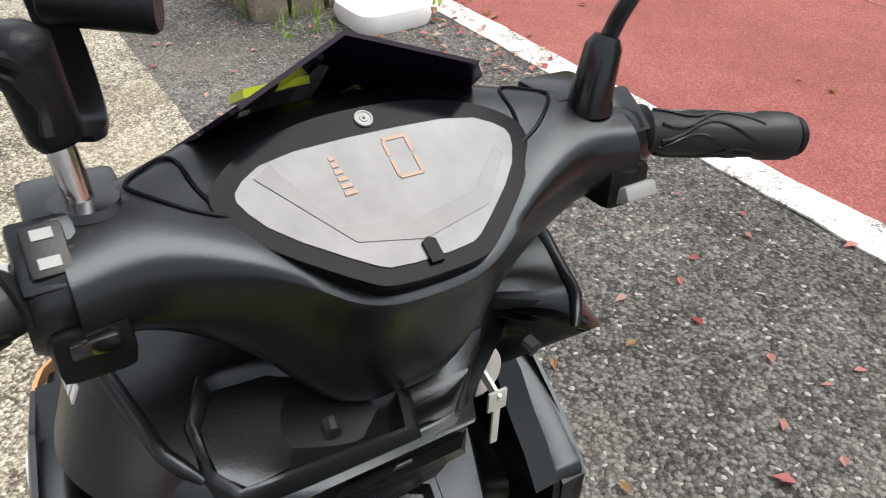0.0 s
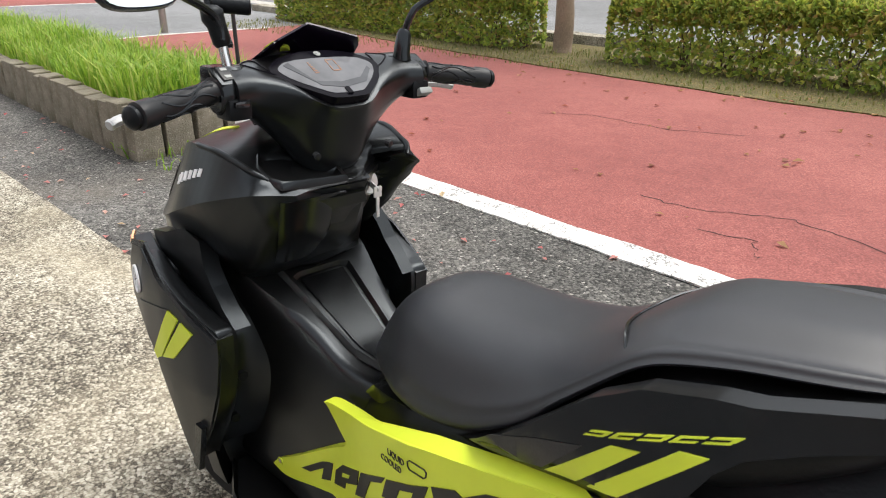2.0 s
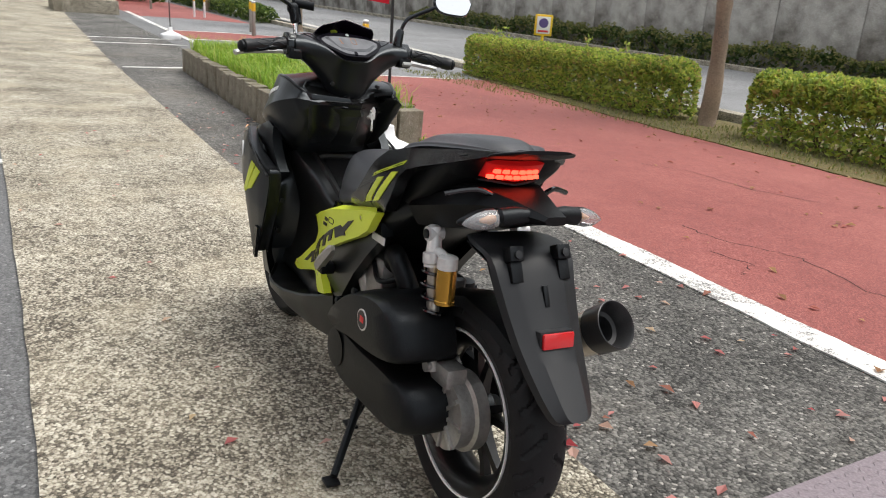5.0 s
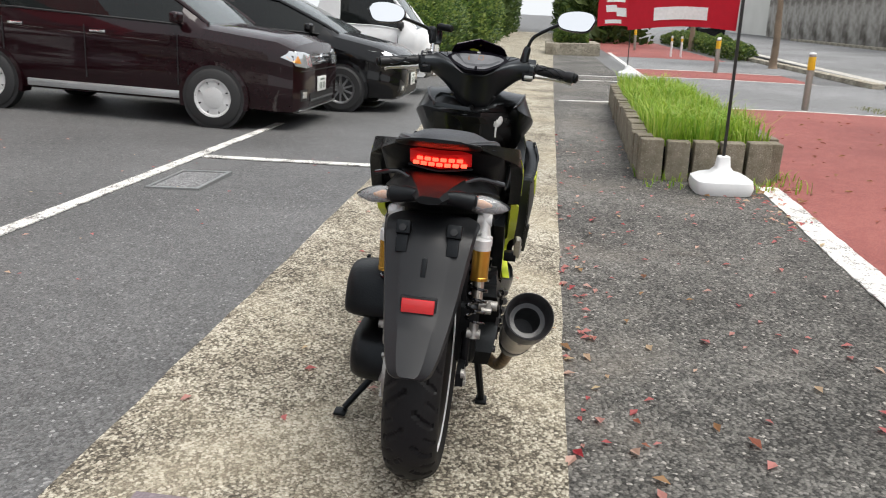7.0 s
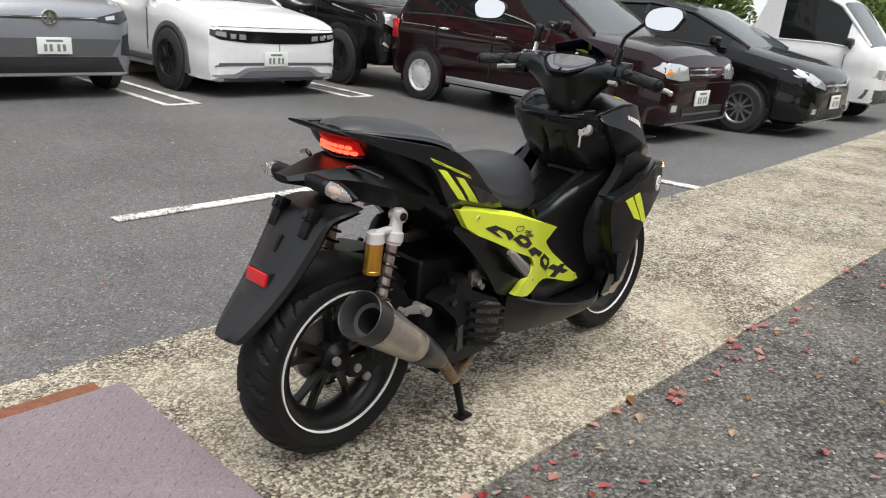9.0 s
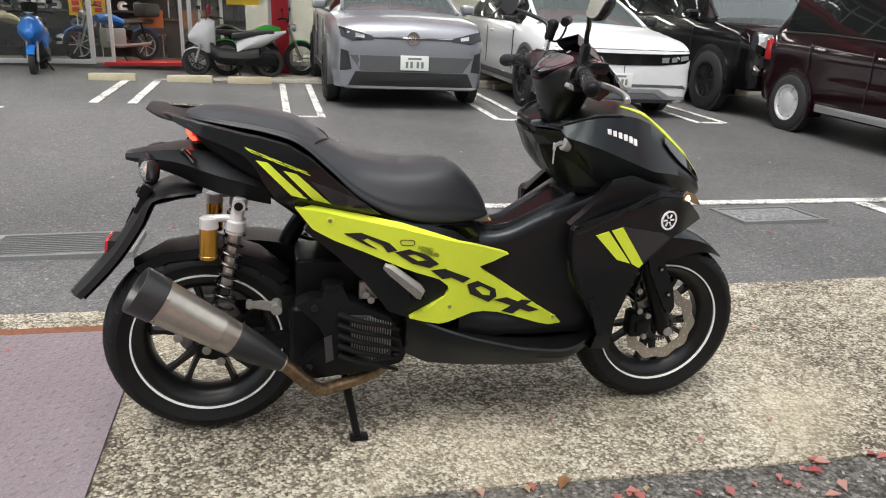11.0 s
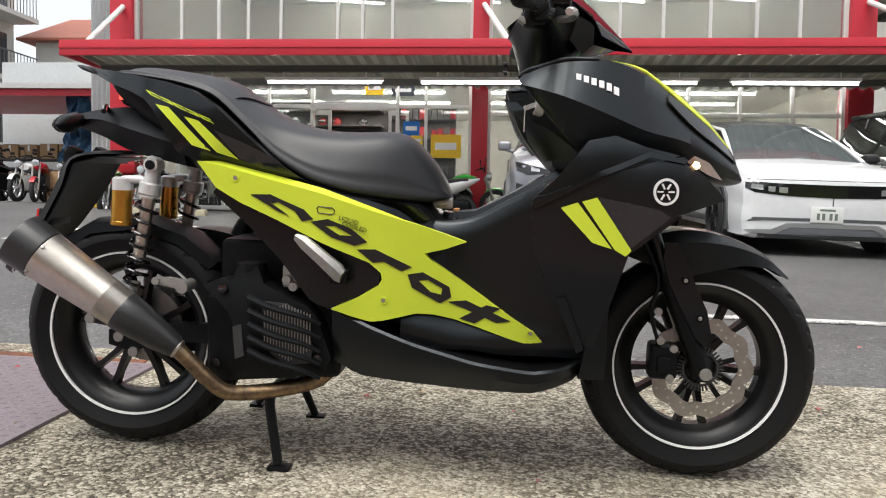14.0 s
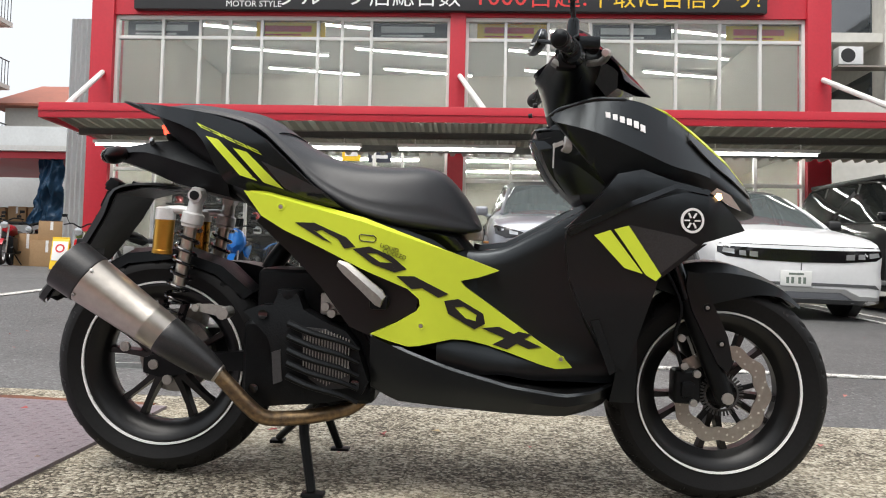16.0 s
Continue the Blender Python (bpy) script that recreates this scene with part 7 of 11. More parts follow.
tails = both_sides("tail_panel", tail_o, tail_y, 0.030, SATIN_BLACK, label="satin black tail panel", cell=0.03)
for s, p in zip((-1, 1), tails):
    def lay(name, outline, mat, lift, label=""):
        bm = slab(bmesh.new(), outline, lambda u, v: (u, s * (tail_y(u, v) + lift), v), (0, -s * (lift + 0.0005), 0), 0.03)
        return part(name, bm, mat, p, label)
    lay("lime_bar", [(-0.533, 0.816), (-0.505, 0.810), (-0.414, 0.720), (-0.452, 0.731)], LIME, 0.002, "slanting lime bar")
    lay("lime_bar", [(-0.469, 0.791), (-0.438, 0.783), (-0.355, 0.704), (-0.399, 0.717)], LIME, 0.002, "slanting lime bar")
    lay("carbon_patch", [(-0.405, 0.764), (-0.344, 0.740), (-0.274, 0.707), (-0.227, 0.670), (-0.311, 0.688), (-0.353, 0.707)], CARBON, 0.0012, "carbon-look decal")
    for k in range(5):
        x0, z0 = -0.557 + 0.0295 * k, 0.846 - 0.0120 * k
        for u0, u1, v0, v1 in ((0.0, 1.0, 0.0, 0.30), (0.05, 1.0, 0.72, 1.0), ((0.0, 0.24, 0.3, 0.72), (0.76, 1.0, 0.3, 0.72))[k % 2]):
            o = [(x0 + 0.025 * u + 0.009 * v, z0 - 0.0102 * u - 0.0100 * v) for u, v in ((u0, v0), (u1, v0), (u1, v1), (u0, v1))]
            lay("lime_lettering_bar", o, LIME, 0.002)
tail_core = [
    (-0.788, [(0.0, 0.914), (0.045, 0.913), (0.062, 0.911), (0.062, 0.908), (0.045, 0.906), (0.0, 0.905)]),
    (-0.755, [(0.0, 0.907), (0.070, 0.905), (0.098, 0.902), (0.098, 0.896), (0.070, 0.893), (0.0, 0.891)]),
    (-0.715, [(0.0, 0.893), (0.07, 0.892), (0.098, 0.888), (0.098, 0.884), (0.07, 0.882), (0.0, 0.88)]),
    (-0.69, [(0.0, 0.894), (0.09, 0.892), (0.125, 0.887), (0.12, 0.880), (0.08, 0.877), (0.0, 0.876)]),
    (-0.662, [(0.0, 0.892), (0.095, 0.888), (0.14, 0.878), (0.14, 0.862), (0.10, 0.84), (0.0, 0.835)]),
    (-0.64, [(0.0, 0.888), (0.10, 0.884), (0.148, 0.872), (0.15, 0.845), (0.11, 0.82), (0.0, 0.81)]),
    (-0.55, [(0.0, 0.868), (0.10, 0.862), (0.15, 0.845), (0.155, 0.79), (0.12, 0.755), (0.0, 0.745)]),
    (-0.44, [(0.0, 0.845), (0.10, 0.84), (0.15, 0.81), (0.155, 0.74), (0.12, 0.70), (0.0, 0.69)]),
    (-0.32, [(0.0, 0.74), (0.10, 0.735), (0.14, 0.71), (0.145, 0.66), (0.11, 0.63), (0.0, 0.62)]),
]
part("tail_core", loft_x(tail_core, 4, 3), ENGINE_BLACK, B, "black tail core", smooth=50)
bm = bmesh.new()
rings = []
for y in np.linspace(-0.076, 0.076, 15):
    k = abs(y) / 0.076
    x = -0.700 + 0.020 * k * k
    rings.append([(x + 0.002, y, 0.874 + 0.002 * k), (x - 0.006, y, 0.866 + 0.002 * k), (x + 0.012, y, 0.828 + 0.008 * k), (x + 0.05, y, 0.826 + 0.008 * k), (x + 0.05, y, 0.872)])
skin(bm, rings)
tail_lamp = part("tail_lamp", bm, TAIL_GLOW, B, "lit red tail lamp")
# added strip below the lamp, blocking its red light from the undertail
lip = []
for y in np.linspace(-0.080, 0.080, 15):
    k = min(1.0, abs(y) / 0.076)
    x, z = -0.700 + 0.020 * k * k, 0.8245 + 0.008 * k
    lip.append([(x + 0.008, y, z), (x + 0.058, y, z), (x + 0.058, y, z - 0.004), (x + 0.006, y, z - 0.004)])
part("lamp_light_stop", skin(bmesh.new(), lip), ENGINE_BLACK, B, "added black strip that stops the tail lamp's light going down")
for row in range(2):
    for k in range(7 - row):
        y = (k - 3 + row * 0.5) * 0.0195
        bm = bmesh.new()
        x = -0.700 + 0.020 * (abs(y) / 0.076) ** 2
        box(bm, x + 0.001 - 0.005 * row, x + 0.014, y - 0.0075, y + 0.0075, 0.834 + 0.013 * row, 0.843 + 0.013 * row, 0.002)
        part("led", bm, TAIL_BRIGHT, tail_lamp, "bright lamp segment")
bm = bmesh.new()
tube(bm, spline([(-0.672, -0.16, 0.80), (-0.70, -0.10, 0.815), (-0.715, -0.05, 0.80), (-0.712, 0.0, 0.81), (-0.715, 0.05, 0.80), (-0.70, 0.10, 0.815), (-0.672, 0.16, 0.80)], 4), 0.006, 8)
part("tail_trim", bm, GLOSS_BLACK, B)
# undertail, turn signals, number plate holder
under = [
    (-0.850, [(0.0, 0.793), (0.022, 0.792), (0.030, 0.784), (0.022, 0.776), (0.0, 0.774)]),
    (-0.80, [(0.0, 0.802), (0.036, 0.800), (0.050, 0.785), (0.036, 0.766), (0.0, 0.762)]),
    (-0.72, [(0.0, 0.815), (0.064, 0.811), (0.092, 0.785), (0.070, 0.745), (0.0, 0.735)]),
    (-0.63, [(0.0, 0.82), (0.10, 0.812), (0.140, 0.765), (0.105, 0.712), (0.0, 0.702)]),
    (-0.50, [(0.0, 0.79), (0.12, 0.78), (0.15, 0.73), (0.12, 0.685), (0.0, 0.675)]),
]
part("undertail", loft_x(under, 3, 1), ENGINE_BLACK, B, "black undertail", smooth=20)
for s in (-1, 1):
    bm = bmesh.new()
    tube(bm, [(-0.80, s * 0.03, 0.784), (-0.795, s * 0.06, 0.782), (-0.79, s * 0.095, 0.777), (-0.788, s * 0.10, 0.776)], [0.014, 0.019, 0.020, 0.016], 14)
    stalk = part("turn_signal", bm, ENGINE_BLACK, B, "clear rear turn signal on a black stalk")
    bm = bmesh.new()
    tube(bm, [(-0.786, s * 0.098, 0.776), (-0.786, s * 0.105, 0.775), (-0.784, s * 0.125, 0.772), (-0.780, s * 0.15, 0.768), (-0.776, s * 0.17, 0.766), (-0.774, s * 0.178, 0.765)], [0.013, 0.019, 0.0205, 0.017, 0.008, 0.002], 16)
    for v in bm.verts:
        v.co.x = min(v.co.x, -0.786 + 0.05 * (abs(v.co.y) - 0.1))
    part("lens", bm, LAMP_GLASS, stalk, "clear lens")
    bm = bmesh.new()
    tube(bm, [(-0.780, s * 0.098, 0.776), (-0.780, s * 0.105, 0.775), (-0.778, s * 0.125, 0.772), (-0.774, s * 0.15, 0.768), (-0.770, s * 0.172, 0.766), (-0.768, s * 0.182, 0.765)], [0.014, 0.020, 0.0212, 0.0178, 0.009, 0.003], 16)
    for v in bm.verts:
        v.co.x = max(v.co.x, -0.785 + 0.05 * (abs(v.co.y) - 0.1))
    part("housing", bm, ENGINE_BLACK, stalk, "black lamp housing")
    bm = bmesh.new()
    tube(bm, [(-0.786, s * 0.105, 0.775), (-0.785, s * 0.118, 0.773), (-0.783, s * 0.14, 0.771)], [0.008, 0.011, 0.003], 10)
    part("bulb", bm, AMBER, stalk, "amber bulb")
    bm = bmesh.new()
    lathe(bm, [(0.0, s * 0.1), (0.017, s * 0.1), (0.017, s * 0.103), (0.0, s * 0.103)], "y", 16, (-0.785, 0, 0.7755))
    part("reflector", bm, ALU, stalk)
fend = []
for x, z, hw in ((-0.68, 0.715, 0.09), (-0.735, 0.714, 0.114), (-0.795, 0.698, 0.110), (-0.835, 0.650, 0.101), (-0.868, 0.598, 0.093), (-0.900, 0.552, 0.085), (-0.942, 0.502, 0.074), (-0.980, 0.460, 0.062), (-1.006, 0.432, 0.048), (-1.014, 0.424, 0.03)):
    n_ = Vector((-0.8, 0, 0.55)).normalized()
    bend = 0.030 if x < -0.8 else 0.015
    t = 0.008
    o = Vector((x, 0, z))
    row = []
    for y, d in ((hw, bend), (hw * 0.94, bend * 0.45), (hw * 0.62, 0.004), (hw * 0.52, 0.0), (0.0, -0.002), (-hw * 0.52, 0.0), (-hw * 0.62, 0.004), (-hw * 0.94, bend * 0.45), (-hw, bend)):
        row.append(o - n_ * d + Vector((0, y, 0)))
    for y, d in ((-hw + 0.006, bend), (-hw * 0.5, t + 0.006), (hw * 0.5, t + 0.006), (hw - 0.006, bend)):
        row.append(o - n_ * d + Vector((0, y, 0)))
    fend.append([c for p in row for c in p])
rings = [[tuple(r[i:i + 3]) for i in range(0, len(r), 3)] for r in spline(fend, 3)]
plate_holder = part("rear_mudguard", skin(bmesh.new(), rings), GREY_PLASTIC, B, "grey-black rear mudguard without a number plate", smooth=25)
# extra black sheet over the mudguard's inner face, standing in for shade there
shade_face = []
for x, z, hw in ((-0.70, 0.711, 0.10), (-0.735, 0.710, 0.112), (-0.795, 0.694, 0.108), (-0.835, 0.647, 0.099), (-0.868, 0.596, 0.091), (-0.900, 0.550, 0.083), (-0.942, 0.500, 0.072), (-0.980, 0.459, 0.060), (-1.004, 0.433, 0.046)):
    n_ = Vector((-0.8, 0, 0.55)).normalized()
    bend = 0.034 if x < -0.8 else 0.019
    o = Vector((x, 0, z))
    front = [(-hw + 0.003, bend), (-hw * 0.5, 0.019), (hw * 0.5, 0.019), (hw - 0.003, bend)]
    shade_face.append([o - n_ * d + Vector((0, y, 0)) for y, d in front] + [o - n_ * (d + 0.003) + Vector((0, y, 0)) for y, d in front[::-1]])
part("inner_shade_face", skin(bmesh.new(), shade_face), ENGINE_BLACK, plate_holder, "mudguard's inner face, blackened to stand in for its shade", smooth=30)
for s in (-1, 1):
    bm = bmesh.new()
    box(bm, -0.014, 0.014, -0.017, 0.017, -0.012, 0.02, 0.004, pose(-0.806, s * 0.060, 0.700, 0, 26, 0))
    box(bm, -0.006, 0.016, -0.014, 0.014, -0.055, -0.012, 0.003, pose(-0.806, s * 0.060, 0.700, 0, 26, 0))
    mount = part("plate_mount", bm, ENGINE_BLACK, plate_holder, "black plate mount")
    bolt((-0.821, s * 0.060, 0.708), (-0.85, 0, 0.45), 0.009, mount, GREY_PLASTIC)
bm = bmesh.new()
box(bm, -0.004, 0.010, -0.006, 0.006, -0.025, 0.02, 0.002, pose(-0.852, 0, 0.628, 0, 26, 0))
part("plate_rib", bm, ENGINE_BLACK, plate_holder)
bm = bmesh.new()
box(bm, -0.004, 0.03, -0.042, 0.042, -0.019, 0.019, 0.003, pose(-0.905, 0, 0.552, 0, 8, 0))
housing = part("reflector_housing", bm, GREY_PLASTIC, plate_holder)
bm = bmesh.new()
box(bm, -0.012, -0.003, -0.038, 0.038, -0.016, 0.016, 0.003, pose(-0.905, 0, 0.552, 0, 8, 0))
part("reflector", bm, RED_REFLECTOR, plate_holder, "red rear reflector")

# rear hugger between wheel and body
rings = []
for a, w in ((40, 0.055), (60, 0.066), (85, 0.07), (110, 0.066), (128, 0.05)):
    r0 = 0.292
    c = Vector((-0.675 + r0 * math.cos(radians(a)), 0, 0.275 + r0 * math.sin(radians(a))))
    e = Vector((math.cos(radians(a)), 0, math.sin(radians(a))))
    row = [c - e * 0.035 + Vector((0, w, 0)), c - e * 0.01 + Vector((0, w * 0.9, 0)), c + e * 0.002, c - e * 0.01 - Vector((0, w * 0.9, 0)), c - e * 0.035 - Vector((0, w, 0)), c - e * 0.031 - Vector((0, w - 0.005, 0)), c - e * 0.004, c - e * 0.031 + Vector((0, w - 0.005, 0))]
    rings.append(row)
part("rear_hugger", skin(bmesh.new(), rings), ENGINE_BLACK, B, "black inner mudguard")

# shocks with gold reservoirs
for s in (-1, 1):
    top, low = Vector((-0.578, s * 0.118, 0.685)), Vector((-0.632, s * 0.118, 0.385))
    d = (low - top).normalized()
    bm = bmesh.new()
    tube(bm, [top - d * 0.020, top - d * 0.016, top + d * 0.024, top + d * 0.040, top + d * 0.044, top + d * 0.066, top + d * 0.070, top + d * 0.075], [0.010, 0.0165, 0.0165, 0.019, 0.025, 0.026, 0.023, 0.023], 20)
    tube(bm, [top + Vector((0, -0.019, 0)), top + Vector((0, 0.019, 0))], 0.0165, 18)
    shock = part("shock_absorber", bm, SHOCK_ALU, B, "rear shock absorber with a gold reservoir")
    bm = bmesh.new()
    tube(bm, [top + d * 0.07, top + d * 0.215], 0.015, 14)
    part("damper", bm, TITAN, shock)
    bm = bmesh.new()
    side = d.cross(Vector((0, 1, 0))).normalized()
    helix = []
    for k in range(7 * 14 + 1):
        a = 2 * math.pi * k / 14
        helix.append(top + d * (0.078 + 0.205 * k / 98) + 0.0245 * (math.cos(a) * side + math.sin(a) * Vector((0, 1, 0))))
    tube(bm, helix, 0.0042, 8)
    part("spring", bm, GLOSS_BLACK, shock, "black coil spring")
    bm = bmesh.new()
    tube(bm, [low - d * 0.03, low + d * 0.012], [0.013, 0.015], 12)
    tube(bm, [low + Vector((0, -0.018, 0)), low + Vector((0, 0.018, 0))], 0.014, 12)
    part("lower_eye", bm, ALU, shock)
    r_top = Vector((-0.652, s * 0.120, 0.640))
    bm = bmesh.new()
    tube(bm, spline([top + d * 0.050, top + d * 0.036 + Vector((-0.022, 0, 0)), r_top + Vector((0.020, 0, 0.010)), r_top + Vector((0, 0, 0.008))], 4), 0.0105, 12)
    tube(bm, [r_top + Vector((0, 0, 0.016)), r_top + Vector((0, 0, 0.012)), r_top - Vector((0, 0, 0.014))], [0.016, 0.0225, 0.0235], 20)
    part("reservoir_neck", bm, SHOCK_ALU, shock)
    bm = bmesh.new()
    dn = Vector((-0.06, 0, -1)).normalized()
    tube(bm, [r_top + dn * 0.010, r_top + dn * 0.012, r_top + dn * 0.085, r_top + dn * 0.086, r_top + dn * 0.094, r_top + dn * 0.096], [0.019, 0.0225, 0.0225, 0.0235, 0.0235, 0.018], 20)
    part("reservoir", bm, GOLD, shock, "gold reservoir")
    bolt(tuple(top + Vector((0, s * 0.02, 0))), (0, s, 0), 0.011, shock, ENGINE_BLACK)

# engine: air box and drive case on the left, radiator cowl on the right
air_o = [(-0.235, 0.365), (-0.262, 0.402), (-0.31, 0.440), (-0.37, 0.478), (-0.44, 0.505), (-0.51, 0.522), (-0.58, 0.525), (-0.63, 0.505), (-0.655, 0.462), (-0.662, 0.415), (-0.62, 0.392), (-0.52, 0.376), (-0.40, 0.366), (-0.30, 0.35)]


def puff(outline, y0, y1, round_, inset=0.14):
    """A case with a domed outer face between y0 and y1."""
    c = Vector((sum(p[0] for p in outline) / len(outline), sum(p[1] for p in outline) / len(outline)))
    loop = [tuple(q) for q in spline([*outline, outline[0]], 3)[:-1]]
    rings = []
    for k, (t, d) in enumerate(((0.0, 1.0), (0.55, 1.0), (0.82, 0.97), (0.95, 0.92), (1.0, 1 - inset), (1.0, 0.5), (1.0, 0.1))):
        rings.append([(c.x + (x - c.x) * d, y0 + (y1 - y0) * t + (round_ if d < 0.7 else 0.0), c.y + (z - c.y) * d) for x, z in loop])
    return skin(bmesh.new(), rings)


airbox = part("air_box", puff(air_o, 0.075, 0.232, 0.004), ENGINE_BLACK, B, "black air box with a round sticker", smooth=40)
bm = lathe(bmesh.new(), [(0.0, 0.0), (0.026, 0.0), (0.026, 0.002), (0.0, 0.002)], "y", 28)
disc = part("round_sticker", bm, STICKER, airbox, "round white-edged sticker", m=pose(-0.492, 0.2365, 0.453))
bm = lathe(bmesh.new(), [(0.0, 0.001), (0.0225, 0.001), (0.0225, 0.003), (0.0, 0.003)], "y", 28)
part("sticker_field", bm, DECAL_BLACK, disc)
bm = bmesh.new()
box(bm, -0.012, 0.008, 0.002, 0.004, -0.006, 0.009, 0.001)
part("sticker_mark", bm, SIGN_RED, disc)
for p in ((-0.30, 0.43), (-0.40, 0.49), (-0.585, 0.50), (-0.63, 0.43)):
    bolt((p[0], 0.222, p[1]), (0, 1, 0.2), 0.009, airbox, ENGINE_BLACK)
case_o = [(-0.215, 0.30), (-0.245, 0.345), (-0.31, 0.352), (-0.42, 0.348), (-0.55, 0.352), (-0.66, 0.345), (-0.70, 0.30), (-0.69, 0.245), (-0.62, 0.215), (-0.45, 0.205), (-0.30, 0.205), (-0.23, 0.235)]
case = part("drive_case", puff(case_o, 0.06, 0.205, 0.004), ENGINE_BLACK, B, "black drive case", smooth=40)
bm = bmesh.new()
lathe(bm, [(0.0, 0.20), (0.045, 0.20), (0.052, 0.212), (0.0, 0.216)], "y", 24, (-0.285, 0, 0.29))
part("case_cap", bm, ENGINE_BLACK, case)
bm = bmesh.new()
lathe(bm, [(0.0, 0.10), (0.085, 0.10), (0.085, 0.065), (0.095, 0.06), (0.095, 0.03), (0.0, 0.03)], "y", 32, (-0.675, 0, 0.282))
drive = part("final_drive", bm, ALU, B, "cast aluminium final drive")
for k in range(8):
    bm = box(bmesh.new(), 0.03, 0.085, 0.098, 0.106, -0.004, 0.004, 0.001, Matrix.Translation((-0.675, 0, 0.282)) @ Matrix.Rotation(k * math.pi / 4, 4, "Y"))
    part("rib", bm, ALU, drive)
part("lug", box(bmesh.new(), -0.70, -0.62, 0.06, 0.115, 0.35, 0.40, 0.01), ALU, drive)
bm = bmesh.new()
box(bm, -0.46, -0.14, -0.12, 0.10, 0.21, 0.40, 0.025, None, 3)
box(bm, -0.44, -0.20, -0.08, 0.09, 0.38, 0.52, 0.02, None, 3)
part("engine_block", bm, ENGINE_BLACK, B, "black engine")
bm = bmesh.new()
box(bm, -0.36, -0.25, 0.06, 0.13, 0.42, 0.55, 0.012, pose(0, 0, 0.0, 0, 0, 0), 2)
tube(bm, spline([(-0.28, 0.1, 0.40), (-0.25, 0.12, 0.46), (-0.22, 0.10, 0.52)], 4), 0.022, 12)
part("cylinder_head", bm, ALU, B, "cast aluminium cylinder head")
bm = bmesh.new()
tube(bm, spline([(-0.34, 0.09, 0.53), (-0.40, 0.12, 0.58), (-0.44, 0.11, 0.54), (-0.46, 0.10, 0.50)], 5), 0.026, 12)
part("intake_duct", bm, ENGINE_BLACK, B)
bm = bmesh.new()
box(bm, -0.44, -0.37, 0.170, 0.173, 0.615, 0.633, 0, pose(0, 0, 0, 0, 0, 0))
part("sticker", bm, STICKER, B, "small white sticker")
cowl_o = [(-0.443, 0.424), (-0.41, 0.438), (-0.378, 0.440), (-0.368, 0.466), (-0.322, 0.468), (-0.306, 0.432), (-0.25, 0.405), (-0.205, 0.388), (-0.18, 0.36), (-0.150, 0.275), (-0.165, 0.245), (-0.24, 0.222), (-0.34, 0.212), (-0.422, 0.202), (-0.432, 0.245), (-0.402, 0.284), (-0.362, 0.315), (-0.385, 0.37)]
cov = part("radiator_cowl", slab(bmesh.new(), cowl_o, lambda u, v: (u, -0.158 - 0.02 * math.sin(max(0, min(1, (v - 0.2) / 0.26)) * math.pi), v), (0, 0.06, 0), 0.03), ENGINE_BLACK, B, "black radiator cowl", smooth=40)
rad_o = [(-0.305, 0.395), (-0.25, 0.392), (-0.215, 0.37), (-0.19, 0.30), (-0.195, 0.262), (-0.25, 0.255), (-0.285, 0.28), (-0.30, 0.33)]
part("radiator", slab(bmesh.new(), rad_o, lambda u, v: (u, -0.181, v), (0, 0.01, 0)), RADIATOR, cov, "radiator fins")
for k in range(16):
    bm = bmesh.new()
    x = -0.298 + 0.0068 * k
    box(bm, x - 0.0012, x + 0.0012, -0.1835, -0.181, 0.265 + 0.03 * abs(k - 8) / 8, 0.392 - 0.02 * abs(k - 7) / 8)
    part("fin", bm, ALU, cov)
for k in range(5):
    z = 0.380 - 0.030 * k
    bm = bmesh.new()
    tube(bm, spline([(-0.335, -0.178, z + 0.022), (-0.28, -0.191, z + 0.004), (-0.215, -0.190, z - 0.012), (-0.172, -0.181, z - 0.030)], 4), [0.0095 - 0.0004 * q for q in range(13)], 8)
    part("slat", bm, ENGINE_BLACK, cov, "curved cowl slat")
part("side_grille", slab(bmesh.new(), [(-0.372, 0.335), (-0.352, 0.342), (-0.346, 0.27), (-0.366, 0.262)], lambda u, v: (u, -0.180, v), (0, 0.01, 0)), RADIATOR, cov)
for p in ((-0.396, 0.42), (-0.412, 0.25), (-0.18, 0.27)):
    bolt((p[0], -0.175, p[1]), (0, -1, 0), 0.011, cov, GLOSS_BLACK)
bm = bmesh.new()
lathe(bm, [(0.0, 0.0), (0.028, 0.0), (0.032, 0.018), (0.03, 0.03), (0.0, 0.032)], "z", 20, (-0.345, -0.13, 0.445))
part("filler_cap", bm, ENGINE_BLACK, B)
bm = bmesh.new()
for p in ((-0.26, -0.13, 0.44), (-0.232, -0.135, 0.455), (-0.245, -0.13, 0.425)):
    tube(bm, [p, (p[0], p[1] - 0.02, p[2])], 0.010, 10)
box(bm, -0.275, -0.225, -0.13, -0.11, 0.42, 0.47, 0.005)
part("coupling", bm, ALU, B, "metal hose coupling")
for pts, r in (([(-0.15, -0.12, 0.26), (-0.13, -0.15, 0.31), (-0.15, -0.15, 0.37), (-0.19, -0.13, 0.41)], 0.008), ([(-0.20, -0.11, 0.45), (-0.16, -0.13, 0.42), (-0.14, -0.14, 0.34), (-0.15, -0.13, 0.25)], 0.006), ([(-0.44, 0.12, 0.53), (-0.36, 0.14, 0.50), (-0.28, 0.12, 0.55), (-0.2, 0.1, 0.53)], 0.007)):
    bm = bmesh.new()
    tube(bm, spline(pts, 5), r, 8)
    part("hose", bm, ENGINE_BLACK, B)

